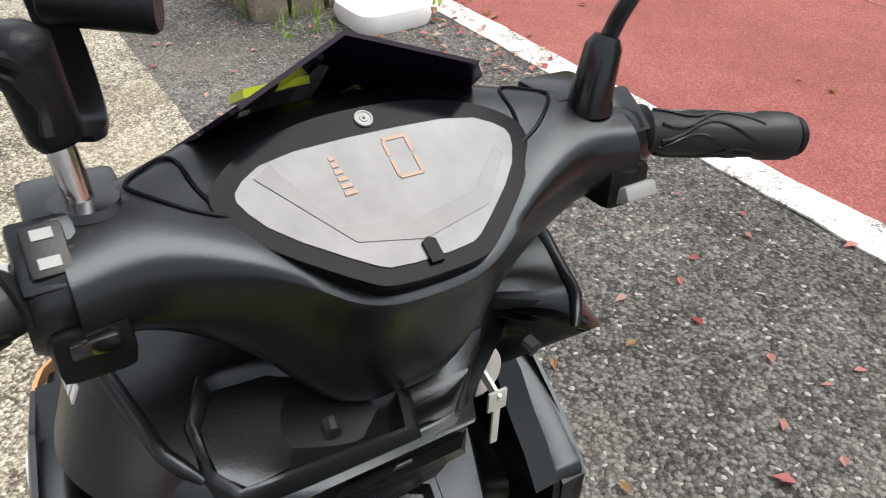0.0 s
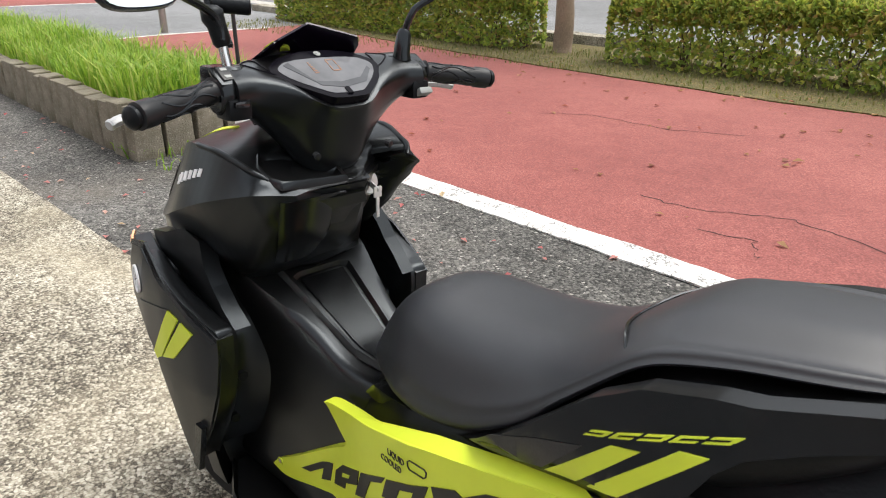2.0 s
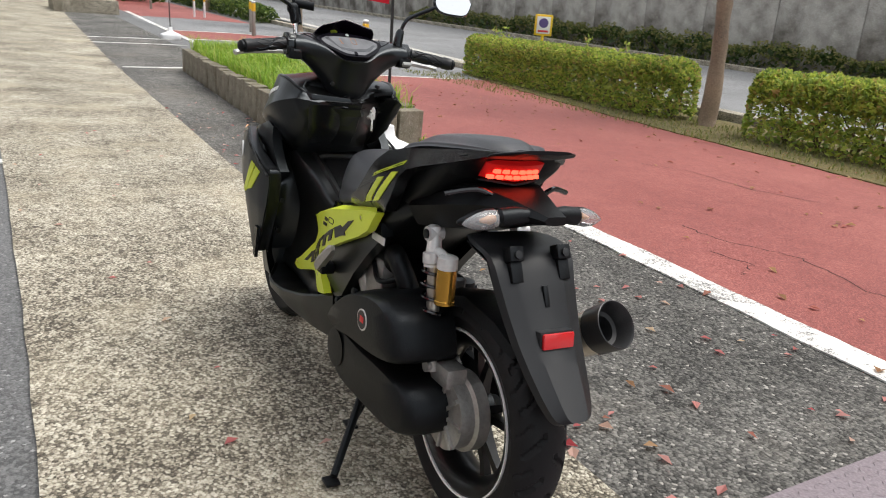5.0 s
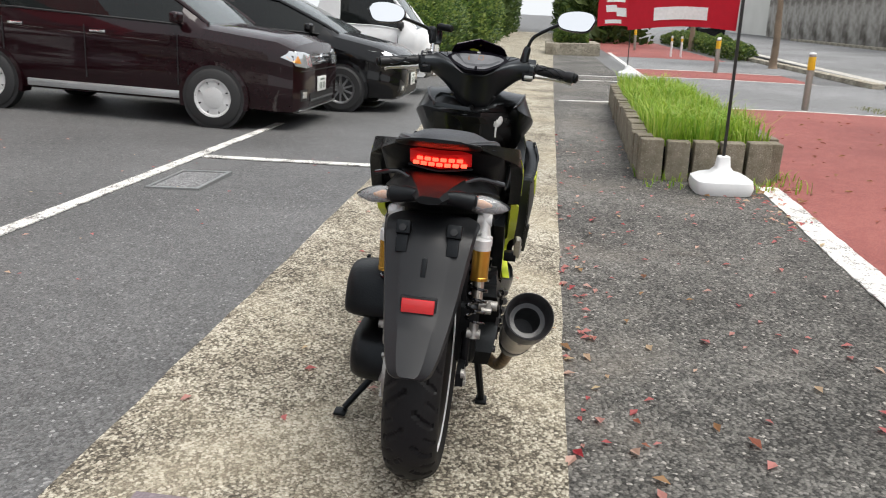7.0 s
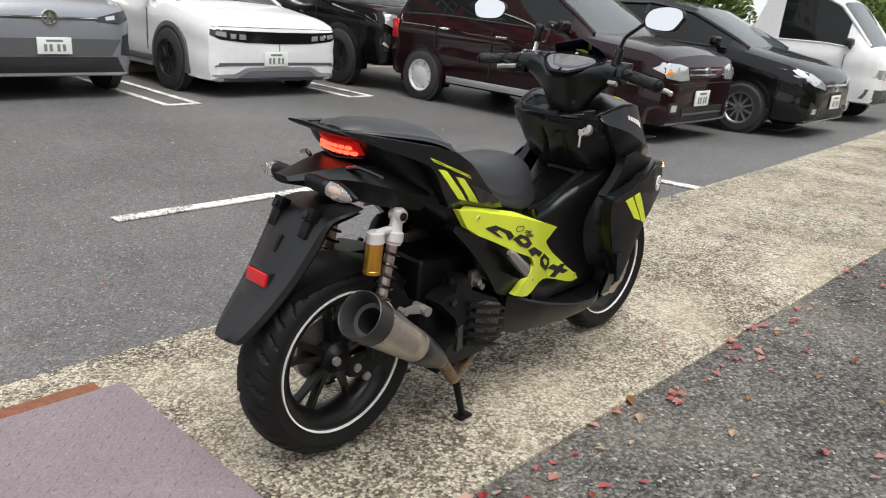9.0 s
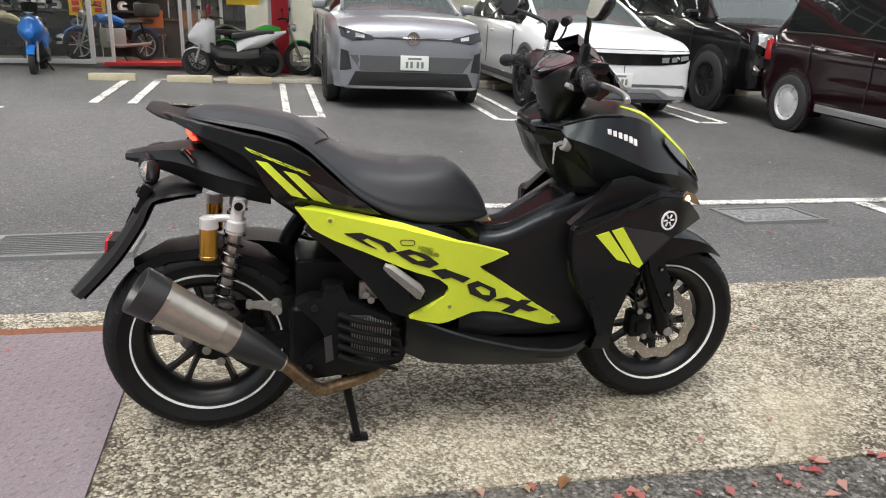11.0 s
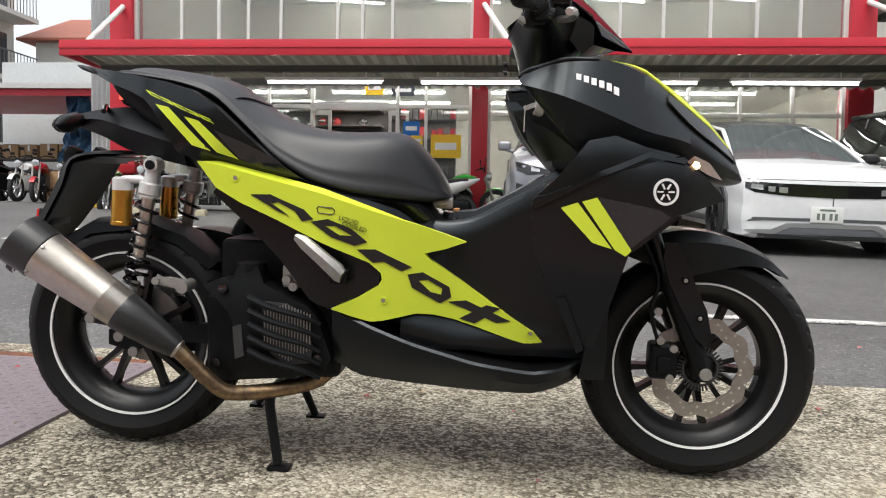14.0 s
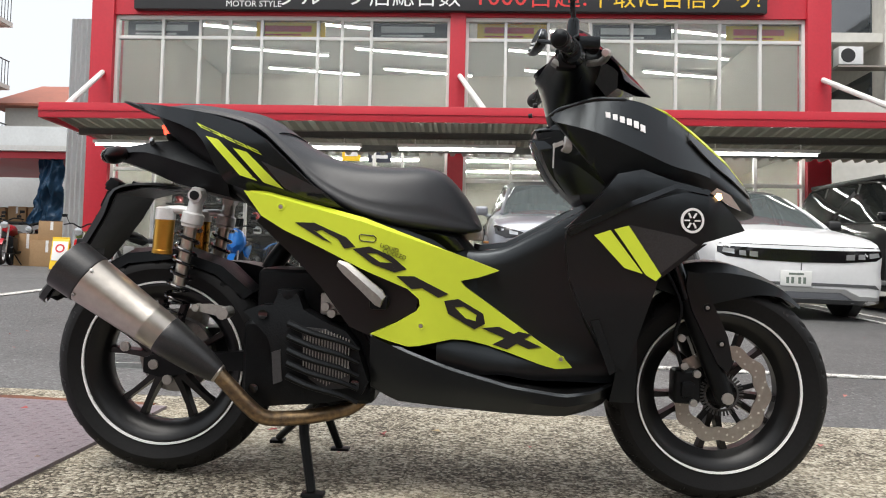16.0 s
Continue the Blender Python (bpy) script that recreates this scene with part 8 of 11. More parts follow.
# exhaust
pipe = spline([(-0.16, -0.06, 0.235), (-0.20, -0.10, 0.200), (-0.27, -0.135, 0.186), (-0.34, -0.165, 0.182), (-0.385, -0.19, 0.190), (-0.42, -0.205, 0.222), (-0.455, -0.215, 0.262), (-0.495, -0.22, 0.302)], 5)
ex = part("exhaust", tube(bmesh.new(), pipe, 0.0175, 16), BURNT, B, "aftermarket exhaust with a brushed canister")
a, b = Vector((-0.480, -0.218, 0.288)), Vector((-0.812, -0.255, 0.522))
d = (b - a).normalized()
L = (b - a).length
e1 = d.orthogonal().normalized()
e2 = d.cross(e1)


def turned(profile, n=32):
    """Rings of (along, radius) about the canister's axis."""
    return skin(bmesh.new(), [[tuple(a + d * q + r_ * (math.cos(2 * math.pi * k / n) * e1 + math.sin(2 * math.pi * k / n) * e2)) for k in range(n)] for q, r_ in profile], True, False)


part("collar", turned([(-0.004, 0.0195), (0.0, 0.0225), (0.012, 0.0225), (0.016, 0.0195)], 24), TITAN, ex, "steel pipe collar")
part("carbon_sleeve", turned([(-0.002, 0.021), (0.012, 0.0255), (0.05, 0.0335), (0.10, 0.0405), (0.143, 0.0450), (0.146, 0.0440), (0.148, 0.040)]), CARBON, ex, "carbon-look sleeve")
part("canister", turned([(0.135, 0.0415), (0.140, 0.0428), (0.185, 0.0455), (0.187, 0.0462), (0.191, 0.0462), (0.193, 0.0458), (L - 0.058, 0.0560), (L - 0.056, 0.054)]), TITAN, ex, "brushed steel canister")
part("end_cap", turned([(L - 0.062, 0.0556), (L - 0.060, 0.0578), (L - 0.056, 0.0580), (L - 0.050, 0.0572), (L - 0.006, 0.0592), (L - 0.001, 0.0582), (L, 0.0565), (L - 0.004, 0.0530), (L - 0.045, 0.043), (L - 0.047, 0.032), (L - 0.16, 0.030), (L - 0.161, 0.001)]), CARBON, ex, "carbon end cap with a deep round outlet")
for t_ in (-0.9, 0.3, 1.5):
    e_ = math.cos(t_) * e1 + math.sin(t_) * e2
    bolt(tuple(a + d * (L - 0.066) + e_ * 0.056), tuple(e_), 0.004, ex, ALU, "rivet")
bm = bmesh.new()
u_ = d.cross(Vector((0, 1, 0))).normalized()
out_ = u_.cross(d).normalized()
out_ = out_ if out_.y < 0 else -out_
for q0, q1, a0, a1 in ((L - 0.15, L - 0.145, -0.35, 0.35), (L - 0.105, L - 0.10, -0.35, 0.35), (L - 0.14, L - 0.11, -0.05, 0.05), (L - 0.14, L - 0.128, -0.3, 0.2)):
    vs = []
    for q in (q0, q1):
        r_ = 0.042 + (0.055 - 0.042) * (q - 0.2) / (L - 0.255) + 0.001
        row = []
        for t in np.linspace(a0, a1, 6):
            row.append(bm.verts.new(a + d * q + r_ * (math.cos(t) * out_ + math.sin(t) * u_)))
        vs.append(row)
    for i in range(5):
        bm.faces.new((vs[0][i], vs[0][i + 1], vs[1][i + 1], vs[1][i]))
part("canister_mark", bm, DECAL_BLACK, ex, "plain dark mark on the canister")
bm = bmesh.new()
skin(bm, [[(-0.565, -0.150, 0.432), (-0.565, -0.143, 0.432), (-0.565, -0.143, 0.418), (-0.565, -0.150, 0.418)], [(-0.53, -0.152, 0.435), (-0.53, -0.144, 0.435), (-0.53, -0.144, 0.412), (-0.53, -0.152, 0.412)], [(-0.487, -0.156, 0.430), (-0.487, -0.146, 0.430), (-0.487, -0.146, 0.404), (-0.487, -0.156, 0.404)]])
tube(bm, [(-0.492, -0.172, 0.416), (-0.492, -0.120, 0.416)], 0.014, 14)
tube(bm, [(-0.56, -0.158, 0.425), (-0.56, -0.13, 0.425)], 0.009, 10)
part("exhaust_bracket", bm, ALU, B, "cast exhaust bracket")
# right arm to the rear hub
bm = bmesh.new()
skin(bm, [[(-0.36, -0.10, 0.33), (-0.36, -0.075, 0.33), (-0.36, -0.075, 0.27), (-0.36, -0.10, 0.27)], [(-0.52, -0.105, 0.315), (-0.52, -0.085, 0.315), (-0.52, -0.085, 0.275), (-0.52, -0.105, 0.275)], [(-0.66, -0.105, 0.31), (-0.66, -0.085, 0.31), (-0.66, -0.085, 0.25), (-0.66, -0.105, 0.25)], [(-0.70, -0.105, 0.295), (-0.70, -0.085, 0.295), (-0.70, -0.085, 0.26), (-0.70, -0.105, 0.26)]])
arm = part("rear_arm", bm, ENGINE_BLACK, B, "black rear arm")
for p in ((-0.675, 0.28), (-0.64, 0.245), (-0.745, 0.32), (-0.63, 0.385)):
    bolt((p[0], -0.107, p[1]), (0, -1, 0), 0.012, arm, ALU)
bm = bmesh.new()
tube(bm, [(-0.63, -0.1, 0.29), (-0.63, -0.1, 0.385)], 0.012, 10)
part("shock_mount", bm, ENGINE_BLACK, B)

# stands: the main stand's right leg and the side stand out to the left
bm = bmesh.new()
tube(bm, [(-0.305, -0.12, 0.185), (-0.302, -0.128, 0.14), (-0.276, -0.148, 0.012)], [0.013, 0.012, 0.011], 10)
box(bm, -0.298, -0.245, -0.166, -0.130, 0.0, 0.010, 0.004)
tube(bm, [(-0.30, 0.10, 0.185), (-0.295, 0.11, 0.13), (-0.262, 0.135, 0.035)], [0.012, 0.011, 0.010], 10)
box(bm, -0.285, -0.235, 0.12, 0.15, 0.028, 0.036, 0.004)
tube(bm, [(-0.305, -0.12, 0.16), (-0.30, 0.10, 0.16)], 0.012, 10)
part("main_stand", bm, ENGINE_BLACK, B, "black main stand")
bm = bmesh.new()
tube(bm, [(-0.30, 0.10, 0.18), (-0.32, 0.135, 0.16), (-0.46, 0.262, 0.018)], [0.015, 0.012, 0.010], 10)
box(bm, -0.485, -0.445, 0.252, 0.29, 0.002, 0.012, 0.004)
box(bm, -0.33, -0.25, 0.08, 0.14, 0.15, 0.19, 0.01)
part("side_stand", bm, ENGINE_BLACK, B, "black side stand swung out")
bm = bmesh.new()
tube(bm, [(-0.24 + 0.008 * math.cos(k * 1.1), 0.10 + 0.008 * math.sin(k * 1.1), 0.19 - 0.0011 * k) for k in range(60)], 0.0018, 5)
part("stand_spring", bm, ENGINE_BLACK, B)

# handlebar cover
hb = [
    (0.0, [(0.262, 0.880), (0.246, 0.896), (0.233, 0.943), (0.216, 0.993), (0.213, 1.004), (0.268, 1.036), (0.335, 1.074), (0.375, 1.050), (0.360, 0.97), (0.315, 0.890)]),
    (0.045, [(0.266, 0.886), (0.250, 0.904), (0.236, 0.950), (0.220, 0.997), (0.218, 1.009), (0.270, 1.038), (0.335, 1.073), (0.372, 1.052), (0.356, 0.975), (0.315, 0.898)]),
    (0.095, [(0.274, 0.945), (0.258, 0.960), (0.243, 0.988), (0.233, 1.022), (0.240, 1.038), (0.275, 1.051), (0.325, 1.070), (0.352, 1.054), (0.342, 0.995), (0.307, 0.950)]),
    (0.145, [(0.272, 0.988), (0.259, 0.996), (0.247, 1.012), (0.245, 1.036), (0.254, 1.051), (0.280, 1.062), (0.310, 1.066), (0.326, 1.050), (0.318, 1.012), (0.296, 0.988)]),
    (0.185, [(0.262, 1.006), (0.250, 1.012), (0.239, 1.022), (0.240, 1.040), (0.250, 1.052), (0.272, 1.060), (0.294, 1.062), (0.304, 1.048), (0.298, 1.022), (0.282, 1.006)]),
]
rows = [[-y, *[c for p in pr for c in p]] for y, pr in hb[:0:-1]] + [[y, *[c for p in pr for c in p]] for y, pr in hb]
rings = []
for row in spline(rows, 5):
    pr = [tuple(q) for q in spline([(row[i], row[i + 1]) for i in range(1, len(row), 2)] + [(row[1], row[2])], 3)[:-1]]
    rings.append([(x, row[0], z) for x, z in pr])
cover_ = part("handlebar_cover", skin(bmesh.new(), rings), MATT_BLACK, B, "matt black handlebar cover", smooth=50)
# dash: a six-sided display on the sloping top
d0, ex_, ey_ = Vector((0.213, 0.0, 1.010)), Vector((0.104, 0, 0.062)).normalized(), Vector((0, 1, 0))
ez_ = ex_.cross(ey_).normalized()


def on_dash(u, v, lift):
    return d0 + ex_ * u + ey_ * v + ez_ * lift


def rounded(outline, turns=2):
    """The outline with its corners cut, twice over."""
    for _ in range(turns):
        outline = [(a[0] + (b[0] - a[0]) * f, a[1] + (b[1] - a[1]) * f) for a, b in zip(outline, outline[1:] + outline[:1]) for f in (0.25, 0.75)]
    return outline


def dash_plate(name, outline, lift, thick, mat, parent, label=""):
    bm = slab(bmesh.new(), outline, lambda u, v: on_dash(u, v, lift - 0.25 * v * v), tuple(ez_ * -thick), 0.03)
    return part(name, bm, mat, parent, label, smooth=40)


surround = dash_plate("dash_surround", rounded([(-0.003, 0.030), (-0.003, -0.030), (0.006, -0.046), (0.045, -0.092), (0.072, -0.108), (0.088, -0.106), (0.108, -0.078), (0.118, -0.035), (0.119, 0.0), (0.118, 0.035), (0.108, 0.078), (0.088, 0.106), (0.072, 0.108), (0.045, 0.092), (0.006, 0.046)]), 0.010, 0.02, SURROUND, cover_, "dark dash surround")
dash_plate("display", rounded([(0.005 + u * 0.93, v * 0.95) for u, v in ((0.003, 0.026), (0.003, -0.026), (0.010, -0.040), (0.047, -0.084), (0.072, -0.099), (0.084, -0.097), (0.099, -0.072), (0.101, 0.0), (0.099, 0.072), (0.084, 0.097), (0.072, 0.099), (0.047, 0.084), (0.010, 0.040))], 1), 0.0108, 0.003, DISPLAY, surround, "grey reflective display")
dash_plate("display_field", [(0.030, 0.040), (0.020, 0.0), (0.030, -0.05), (0.062, -0.080), (0.070, -0.078), (0.042, -0.045), (0.034, 0.0), (0.042, 0.045), (0.092, 0.068), (0.086, 0.080)], 0.0114, 0.0008, DISPLAY_DARK, surround)
for u, v, w, h in ((0.062, -0.004, 0.0025, 0.016), (0.090, -0.004, 0.0025, 0.016)):
    dash_plate("segment", [(u, v), (u, v - h), (u + w, v - h), (u + w, v)], 0.0114, 0.0005, ORANGE_SEG, surround, "faint orange numeral segment")
for v in (-0.004, -0.020):
    dash_plate("segment", [(0.064, v + 0.0013), (0.064, v - 0.0013), (0.076, v - 0.0013), (0.076, v + 0.0013)], 0.0114, 0.0005, ORANGE_SEG, surround)
    dash_plate("segment", [(0.079, v + 0.0013), (0.079, v - 0.0013), (0.090, v - 0.0013), (0.090, v + 0.0013)], 0.0114, 0.0005, ORANGE_SEG, surround)
for k in range(6):
    dash_plate("segment", [(0.06 + 0.005 * k, 0.034), (0.06 + 0.005 * k, 0.026 + 0.001 * k), (0.063 + 0.005 * k, 0.026 + 0.001 * k), (0.063 + 0.005 * k, 0.034)], 0.0114, 0.0005, ORANGE_SEG, surround)
dash_plate("dash_button", [(0.004, 0.0045), (0.004, -0.0045), (0.018, -0.0045), (0.0205, 0.0), (0.018, 0.0045)], 0.0128, 0.003, SURROUND, surround, "small dash button")
bm = lathe(bmesh.new(), [(0.0008, 0.0), (0.001, 0.0010), (0.0026, 0.0010), (0.003, 0.0004), (0.0046, 0.0004), (0.0050, 0.0010), (0.0060, 0.0010), (0.0062, 0.0)], "z", 20)
part("dash_badge", bm, GREY_BUTTON, surround, "small round silver badge", m=Matrix.Translation(on_dash(0.1095, 0, 0.0105)) @ Matrix.Rotation(radians(-31), 4, "Y"))
cover_tree = BVHTree.FromPolygons([v.co for v in cover_.data.vertices], [tuple(q.vertices) for q in cover_.data.polygons])


def on_cover(x, y, lift=0.0):
    """The cover's skin straight below (x, y)."""
    hit = cover_tree.ray_cast(Vector((x, y, 1.3)), Vector((0, 0, -1)))
    return hit[0] + hit[1] * lift if hit[0] else Vector((x, y, 1.06))


for s in (-1, 1):
    inlay = [(0.268, 0.100), (0.290, 0.110), (0.314, 0.114), (0.318, 0.124), (0.304, 0.142), (0.293, 0.142), (0.276, 0.120)]
    loop = spline([*inlay, inlay[0]], 4)
    part("inlay_groove", tube(bmesh.new(), [on_cover(x, s * y, 0.0002) for x, y in loop], 0.0016, 6), SURROUND, cover_, "dark groove round an inlay")
    bolt((0.205, s * 0.075, 0.93), (-1, s * 0.2, -0.2), 0.006, cover_, GREY_PLASTIC, "screw")
# smoked screen
vis = []
for k in np.linspace(-1, 1, 17):
    a_ = abs(k)
    edge = max(0.0, (a_ - 0.82) / 0.18)
    back = (0.325 - 0.034 * min(a_, 0.82) / 0.82 + 0.057 * edge, k * 0.107, 1.124 - 0.024 * min(a_, 0.82) / 0.82 - 0.040 * edge)
    mid = (0.400 - 0.012 * a_, k * 0.105, 1.066 - 0.036 * a_)
    low = (0.492 - 0.08 * a_, k * 0.085, 0.974 + 0.02 * a_)
    vis.append([back, mid, low])
bm = bmesh.new()
gr = [[bm.verts.new(q) for q in spline(r, 4)] for r in vis]
for r0, r1 in zip(gr, gr[1:]):
    for i in range(len(r0) - 1):
        bm.faces.new((r0[i], r0[i + 1], r1[i + 1], r1[i]))
bmesh.ops.recalc_face_normals(bm, faces=bm.faces)
bmesh.ops.solidify(bm, geom=bm.faces[:], thickness=0.003)
part("screen", bm, SMOKE, B, "smoked tinted screen", smooth=40)
bm = bmesh.new()
rows = []
for k in np.linspace(-1, 1, 9):
    y = 0.085 * k
    rows.append([(0.340 - 0.01 * abs(k), y, 1.062 - 0.012 * abs(k)), (0.395, y, 1.030 - 0.012 * abs(k)), (0.455 - 0.06 * abs(k), y, 0.975), (0.37, y, 0.955), (0.33, y, 1.0)])
skin(bm, rows)
part("headlamp_cover", bm, GLOSS_BLACK, B, "black cover behind the screen", smooth=40)
bm = bmesh.new()
slab(bm, [(0.332, 0.064), (0.345, 0.048), (0.356, 0.022), (0.374, 0.004), (0.369, 0.034), (0.386, 0.052), (0.370, 0.062), (0.352, 0.067)], lambda u, v: (u, v, 1.093 - 0.5 * (u - 0.35) - 0.1 * v), (0, 0, -0.006))
part("lime_mark", bm, LIME, B, "lime-green mark behind the screen")

# raised top of the glove box, with a shallow tray pressed into it
bm = bmesh.new()
rim_o = [(0.214, 0.135), (0.214, 0.005), (0.245, -0.005), (0.285, 0.040), (0.300, 0.085), (0.298, 0.130), (0.27, 0.148), (0.235, 0.148)]
loops = []
for shrink, up2 in ((1.0, -0.004), (0.97, 0.006), (0.93, 0.009), (0.86, 0.009), (0.80, 0.002), (0.74, -0.001), (0.5, -0.002), (0.1, -0.002)):
    cx, cy, sub = 0.252, 0.085, []
    for (x0, y0), (x1, y1) in zip(rim_o, rim_o[1:] + rim_o[:1]):
        for q in range(4):
            x, y = x0 + (x1 - x0) * q / 4, y0 + (y1 - y0) * q / 4
            x, y = cx + (x - cx) * shrink, cy + (y - cy) * shrink
            zz = float(np.interp(x, [0.209, 0.252, 0.33], [0.876, 0.886, 0.926])) + float(np.interp(y, [0.0, 0.15], [0.0, 0.010]))
            sub.append((x, y, zz + up2))
    loops.append(sub)
skin(bm, loops, True, True)
part("glove_box_top", bm, MATT_BLACK, inner_cover, smooth=50)

# grips, switches, levers, mirrors
for s in (-1, 1):
    g0, g1 = Vector((0.268, s * 0.205, 1.036)), Vector((0.231, s * 0.342, 1.018))
    d = (g1 - g0).normalized()
    bm = bmesh.new()
    tube(bm, [g0 - d * 0.05, g0, g0 + d * 0.006, g0 + d * 0.008, g0 + d * 0.115, g0 + d * 0.118, g1, g1 + d * 0.004], [0.013, 0.013, 0.021, 0.0165, 0.0175, 0.0195, 0.0195, 0.012], 24)
    grip = part("grip", bm, GREY_PLASTIC, B, "black rubber grip")
    part("bar_end", tube(bmesh.new(), [g1 + d * 0.002, g1 + d * 0.005, g1 + d * 0.010, g1 + d * 0.014, g1 + d * 0.017], [0.013, 0.0165, 0.0165, 0.013, 0.006], 20), ENGINE_BLACK, grip, "black bar end")
    u_ = d.orthogonal().normalized()
    v_ = d.cross(u_)
    for k in range(10):
        bm = bmesh.new()
        a0 = 2 * math.pi * k / 10
        pts = [g0 + d * (0.016 + 0.094 * q) + 0.0170 * (math.cos(a0 + 0.5 * math.sin(q * 6 + k)) * u_ + math.sin(a0 + 0.5 * math.sin(q * 6 + k)) * v_) for q in np.linspace(0, 1, 12)]
        tube(bm, pts, 0.0016, 5)
        part("grip_rib", bm, SATIN_BLACK, grip)
    bm = bmesh.new()
    rings = []
    for q, w, h in ((0.145, 0.020, 0.020), (0.155, 0.030, 0.030), (0.185, 0.032, 0.032), (0.200, 0.028, 0.030), (0.208, 0.022, 0.024)):
        c = Vector((0.284 - 0.24 * (q - 0.15), s * q, 1.036 - 0.1 * (q - 0.15)))
        rings.append([(c.x + w * math.cos(a) * (1.0 if abs(math.cos(a)) < 0.8 else 0.95), c.y, c.z - 0.004 + h * math.sin(a)) for a in np.linspace(0, 2 * math.pi, 17)[:-1]])
    skin(bm, rings)
    sw = part("switch_box", bm, SATIN_BLACK, B, "black switch box", smooth=45)
    up_ = pose(0.274, s * 0.190, 1.055, 0, -32, 0)
    if s > 0:
        bm = bmesh.new()
        box(bm, -0.026, 0.016, -0.016, 0.016, -0.004, 0.006, 0.004, up_)
        part("switch_bezel", bm, SATIN_BLACK, sw)
        bm = bmesh.new()
        box(bm, -0.020, 0.010, -0.010, 0.010, 0.003, 0.010, 0.003, up_)
        beam = part("beam_switch", bm, GREY_PLASTIC, sw, "beam switch")
        for u in (-0.013, 0.003):
            bm = bmesh.new()
            box(bm, u - 0.003, u + 0.003, -0.005, 0.005, 0.0098, 0.0106, 0, up_)
            part("switch_mark", bm, GREY_BUTTON, beam)
        bm = bmesh.new()
        box(bm, 0.234, 0.250, s * 0.182 - 0.012, s * 0.182 + 0.012, 1.012, 1.022, 0.003)
        part("turn_switch", bm, GLOSS_BLACK, sw, "turn switch")
        bm = bmesh.new()
        box(bm, -0.012, 0.010, -0.014, 0.014, -0.007, 0.007, 0.004, pose(0.256, s * 0.186, 1.004, 0, 30, 10))
        part("horn_button", bm, GREY_BUTTON, sw, "pale grey horn button")
    else:
        bm = bmesh.new()
        box(bm, -0.026, 0.016, -0.018, 0.018, -0.004, 0.006, 0.005, up_)
        part("switch_bezel", bm, SATIN_BLACK, sw)
        bm = bmesh.new()
        box(bm, -0.010, 0.010, -0.015, 0.015, -0.006, 0.006, 0.003, pose(0.240, s * 0.186, 1.004, 0, 30, 0))
        part("start_button", bm, GREY_BUTTON, sw, "pale grey start button")
    bm = bmesh.new()
    box(bm, 0.240, 0.285, s * 0.182 - 0.020, s * 0.182 + 0.020, 0.992, 1.025, 0.008)
    part("switch_base", bm, ENGINE_BLACK, sw)
    bm = bmesh.new()
    box(bm, 0.285, 0.335, s * 0.17 - 0.026, s * 0.17 + 0.026, 1.036, 1.066, 0.006)
    part("brake_reservoir", bm, SATIN_BLACK, B, "black brake fluid reservoir")
    lever = spline([(0.315, s * 0.165, 1.012), (0.335, s * 0.20, 1.008), (0.338, s * 0.26, 1.004), (0.33, s * 0.32, 0.998), (0.322, s * 0.345, 0.992)], 5)
    bm = bmesh.new()
    tube(bm, lever, [0.008] * (len(lever) - 3) + [0.0075, 0.009, 0.007], 8)
    part("brake_lever", bm, SILVER_LEVER, B, "silver brake lever")
    bm = bmesh.new()
    tube(bm, spline([(0.31, s * 0.15, 1.03), (0.30, s * 0.13, 0.985), (0.30, s * 0.09, 0.965), (0.33, s * 0.05, 0.95)], 5), 0.006, 8)
    part("cable", bm, ENGINE_BLACK, B)
    # mirror
    base_ = Vector((0.276 if s < 0 else 0.296, s * 0.166, 1.058))
    el = Vector((0.272, s * 0.186, 1.143)) if s < 0 else Vector((0.300, 0.178, 1.136))
    headp = Vector((0.232, s * 0.328, 1.203 if s < 0 else 1.184))
    bm = bmesh.new()
    if s < 0:
        tube(bm, [base_, base_ + Vector((0, 0, 0.012)), base_ + Vector((0.001, s * 0.006, 0.045)), base_ + Vector((0.001, s * 0.008, 0.052))], [0.017, 0.015, 0.013, 0.009], 14)
    else:
        tube(bm, [base_ - Vector((0, 0, 0.006)), base_ + Vector((0, 0, 0.004)), base_ + Vector((0, 0, 0.008)), base_ + Vector((0, 0, 0.0085))], [0.021, 0.021, 0.018, 0.010], 18)
    tube(bm, spline([base_ + Vector((0.001, s * 0.007, 0.045)), el - Vector((0, s * 0.004, 0.012)), el + Vector((-0.006, s * 0.016, 0.010)), headp - Vector((0.0, s * 0.055, 0.010))], 5), 0.0062, 10)
    mir = part("mirror_stem", bm, SATIN_BLACK, B, "black mirror stem")
    tilt = pose(headp.x, headp.y, headp.z, 0, 20, s * 8)
    oval = [(0.066, 0.010), (0.050, 0.032), (0.0, 0.038), (-0.050, 0.026), (-0.064, 0.0), (-0.048, -0.026), (0.0, -0.034), (0.046, -0.028)]
    bm = bmesh.new()
    loop = [tuple(q) for q in spline([*oval, oval[0]], 4)[:-1]]
    rings = [[(x, s * y * k, z * k) for y, z in loop] for x, k in ((-0.006, 1.0), (0.002, 1.04), (0.014, 0.9), (0.022, 0.6), (0.026, 0.15))]
    skin(bm, rings)
    shell = part("mirror_shell", bm, SATIN_BLACK, mir, m=tilt, smooth=50)
    bm = bmesh.new()
    skin(bm, [[(x, s * y * 0.95, z * 0.95) for y, z in loop] for x in (-0.0085, -0.006)])
    part("mirror_glass", bm, MIRROR, mir, "mirror glass", m=tilt, smooth=0)

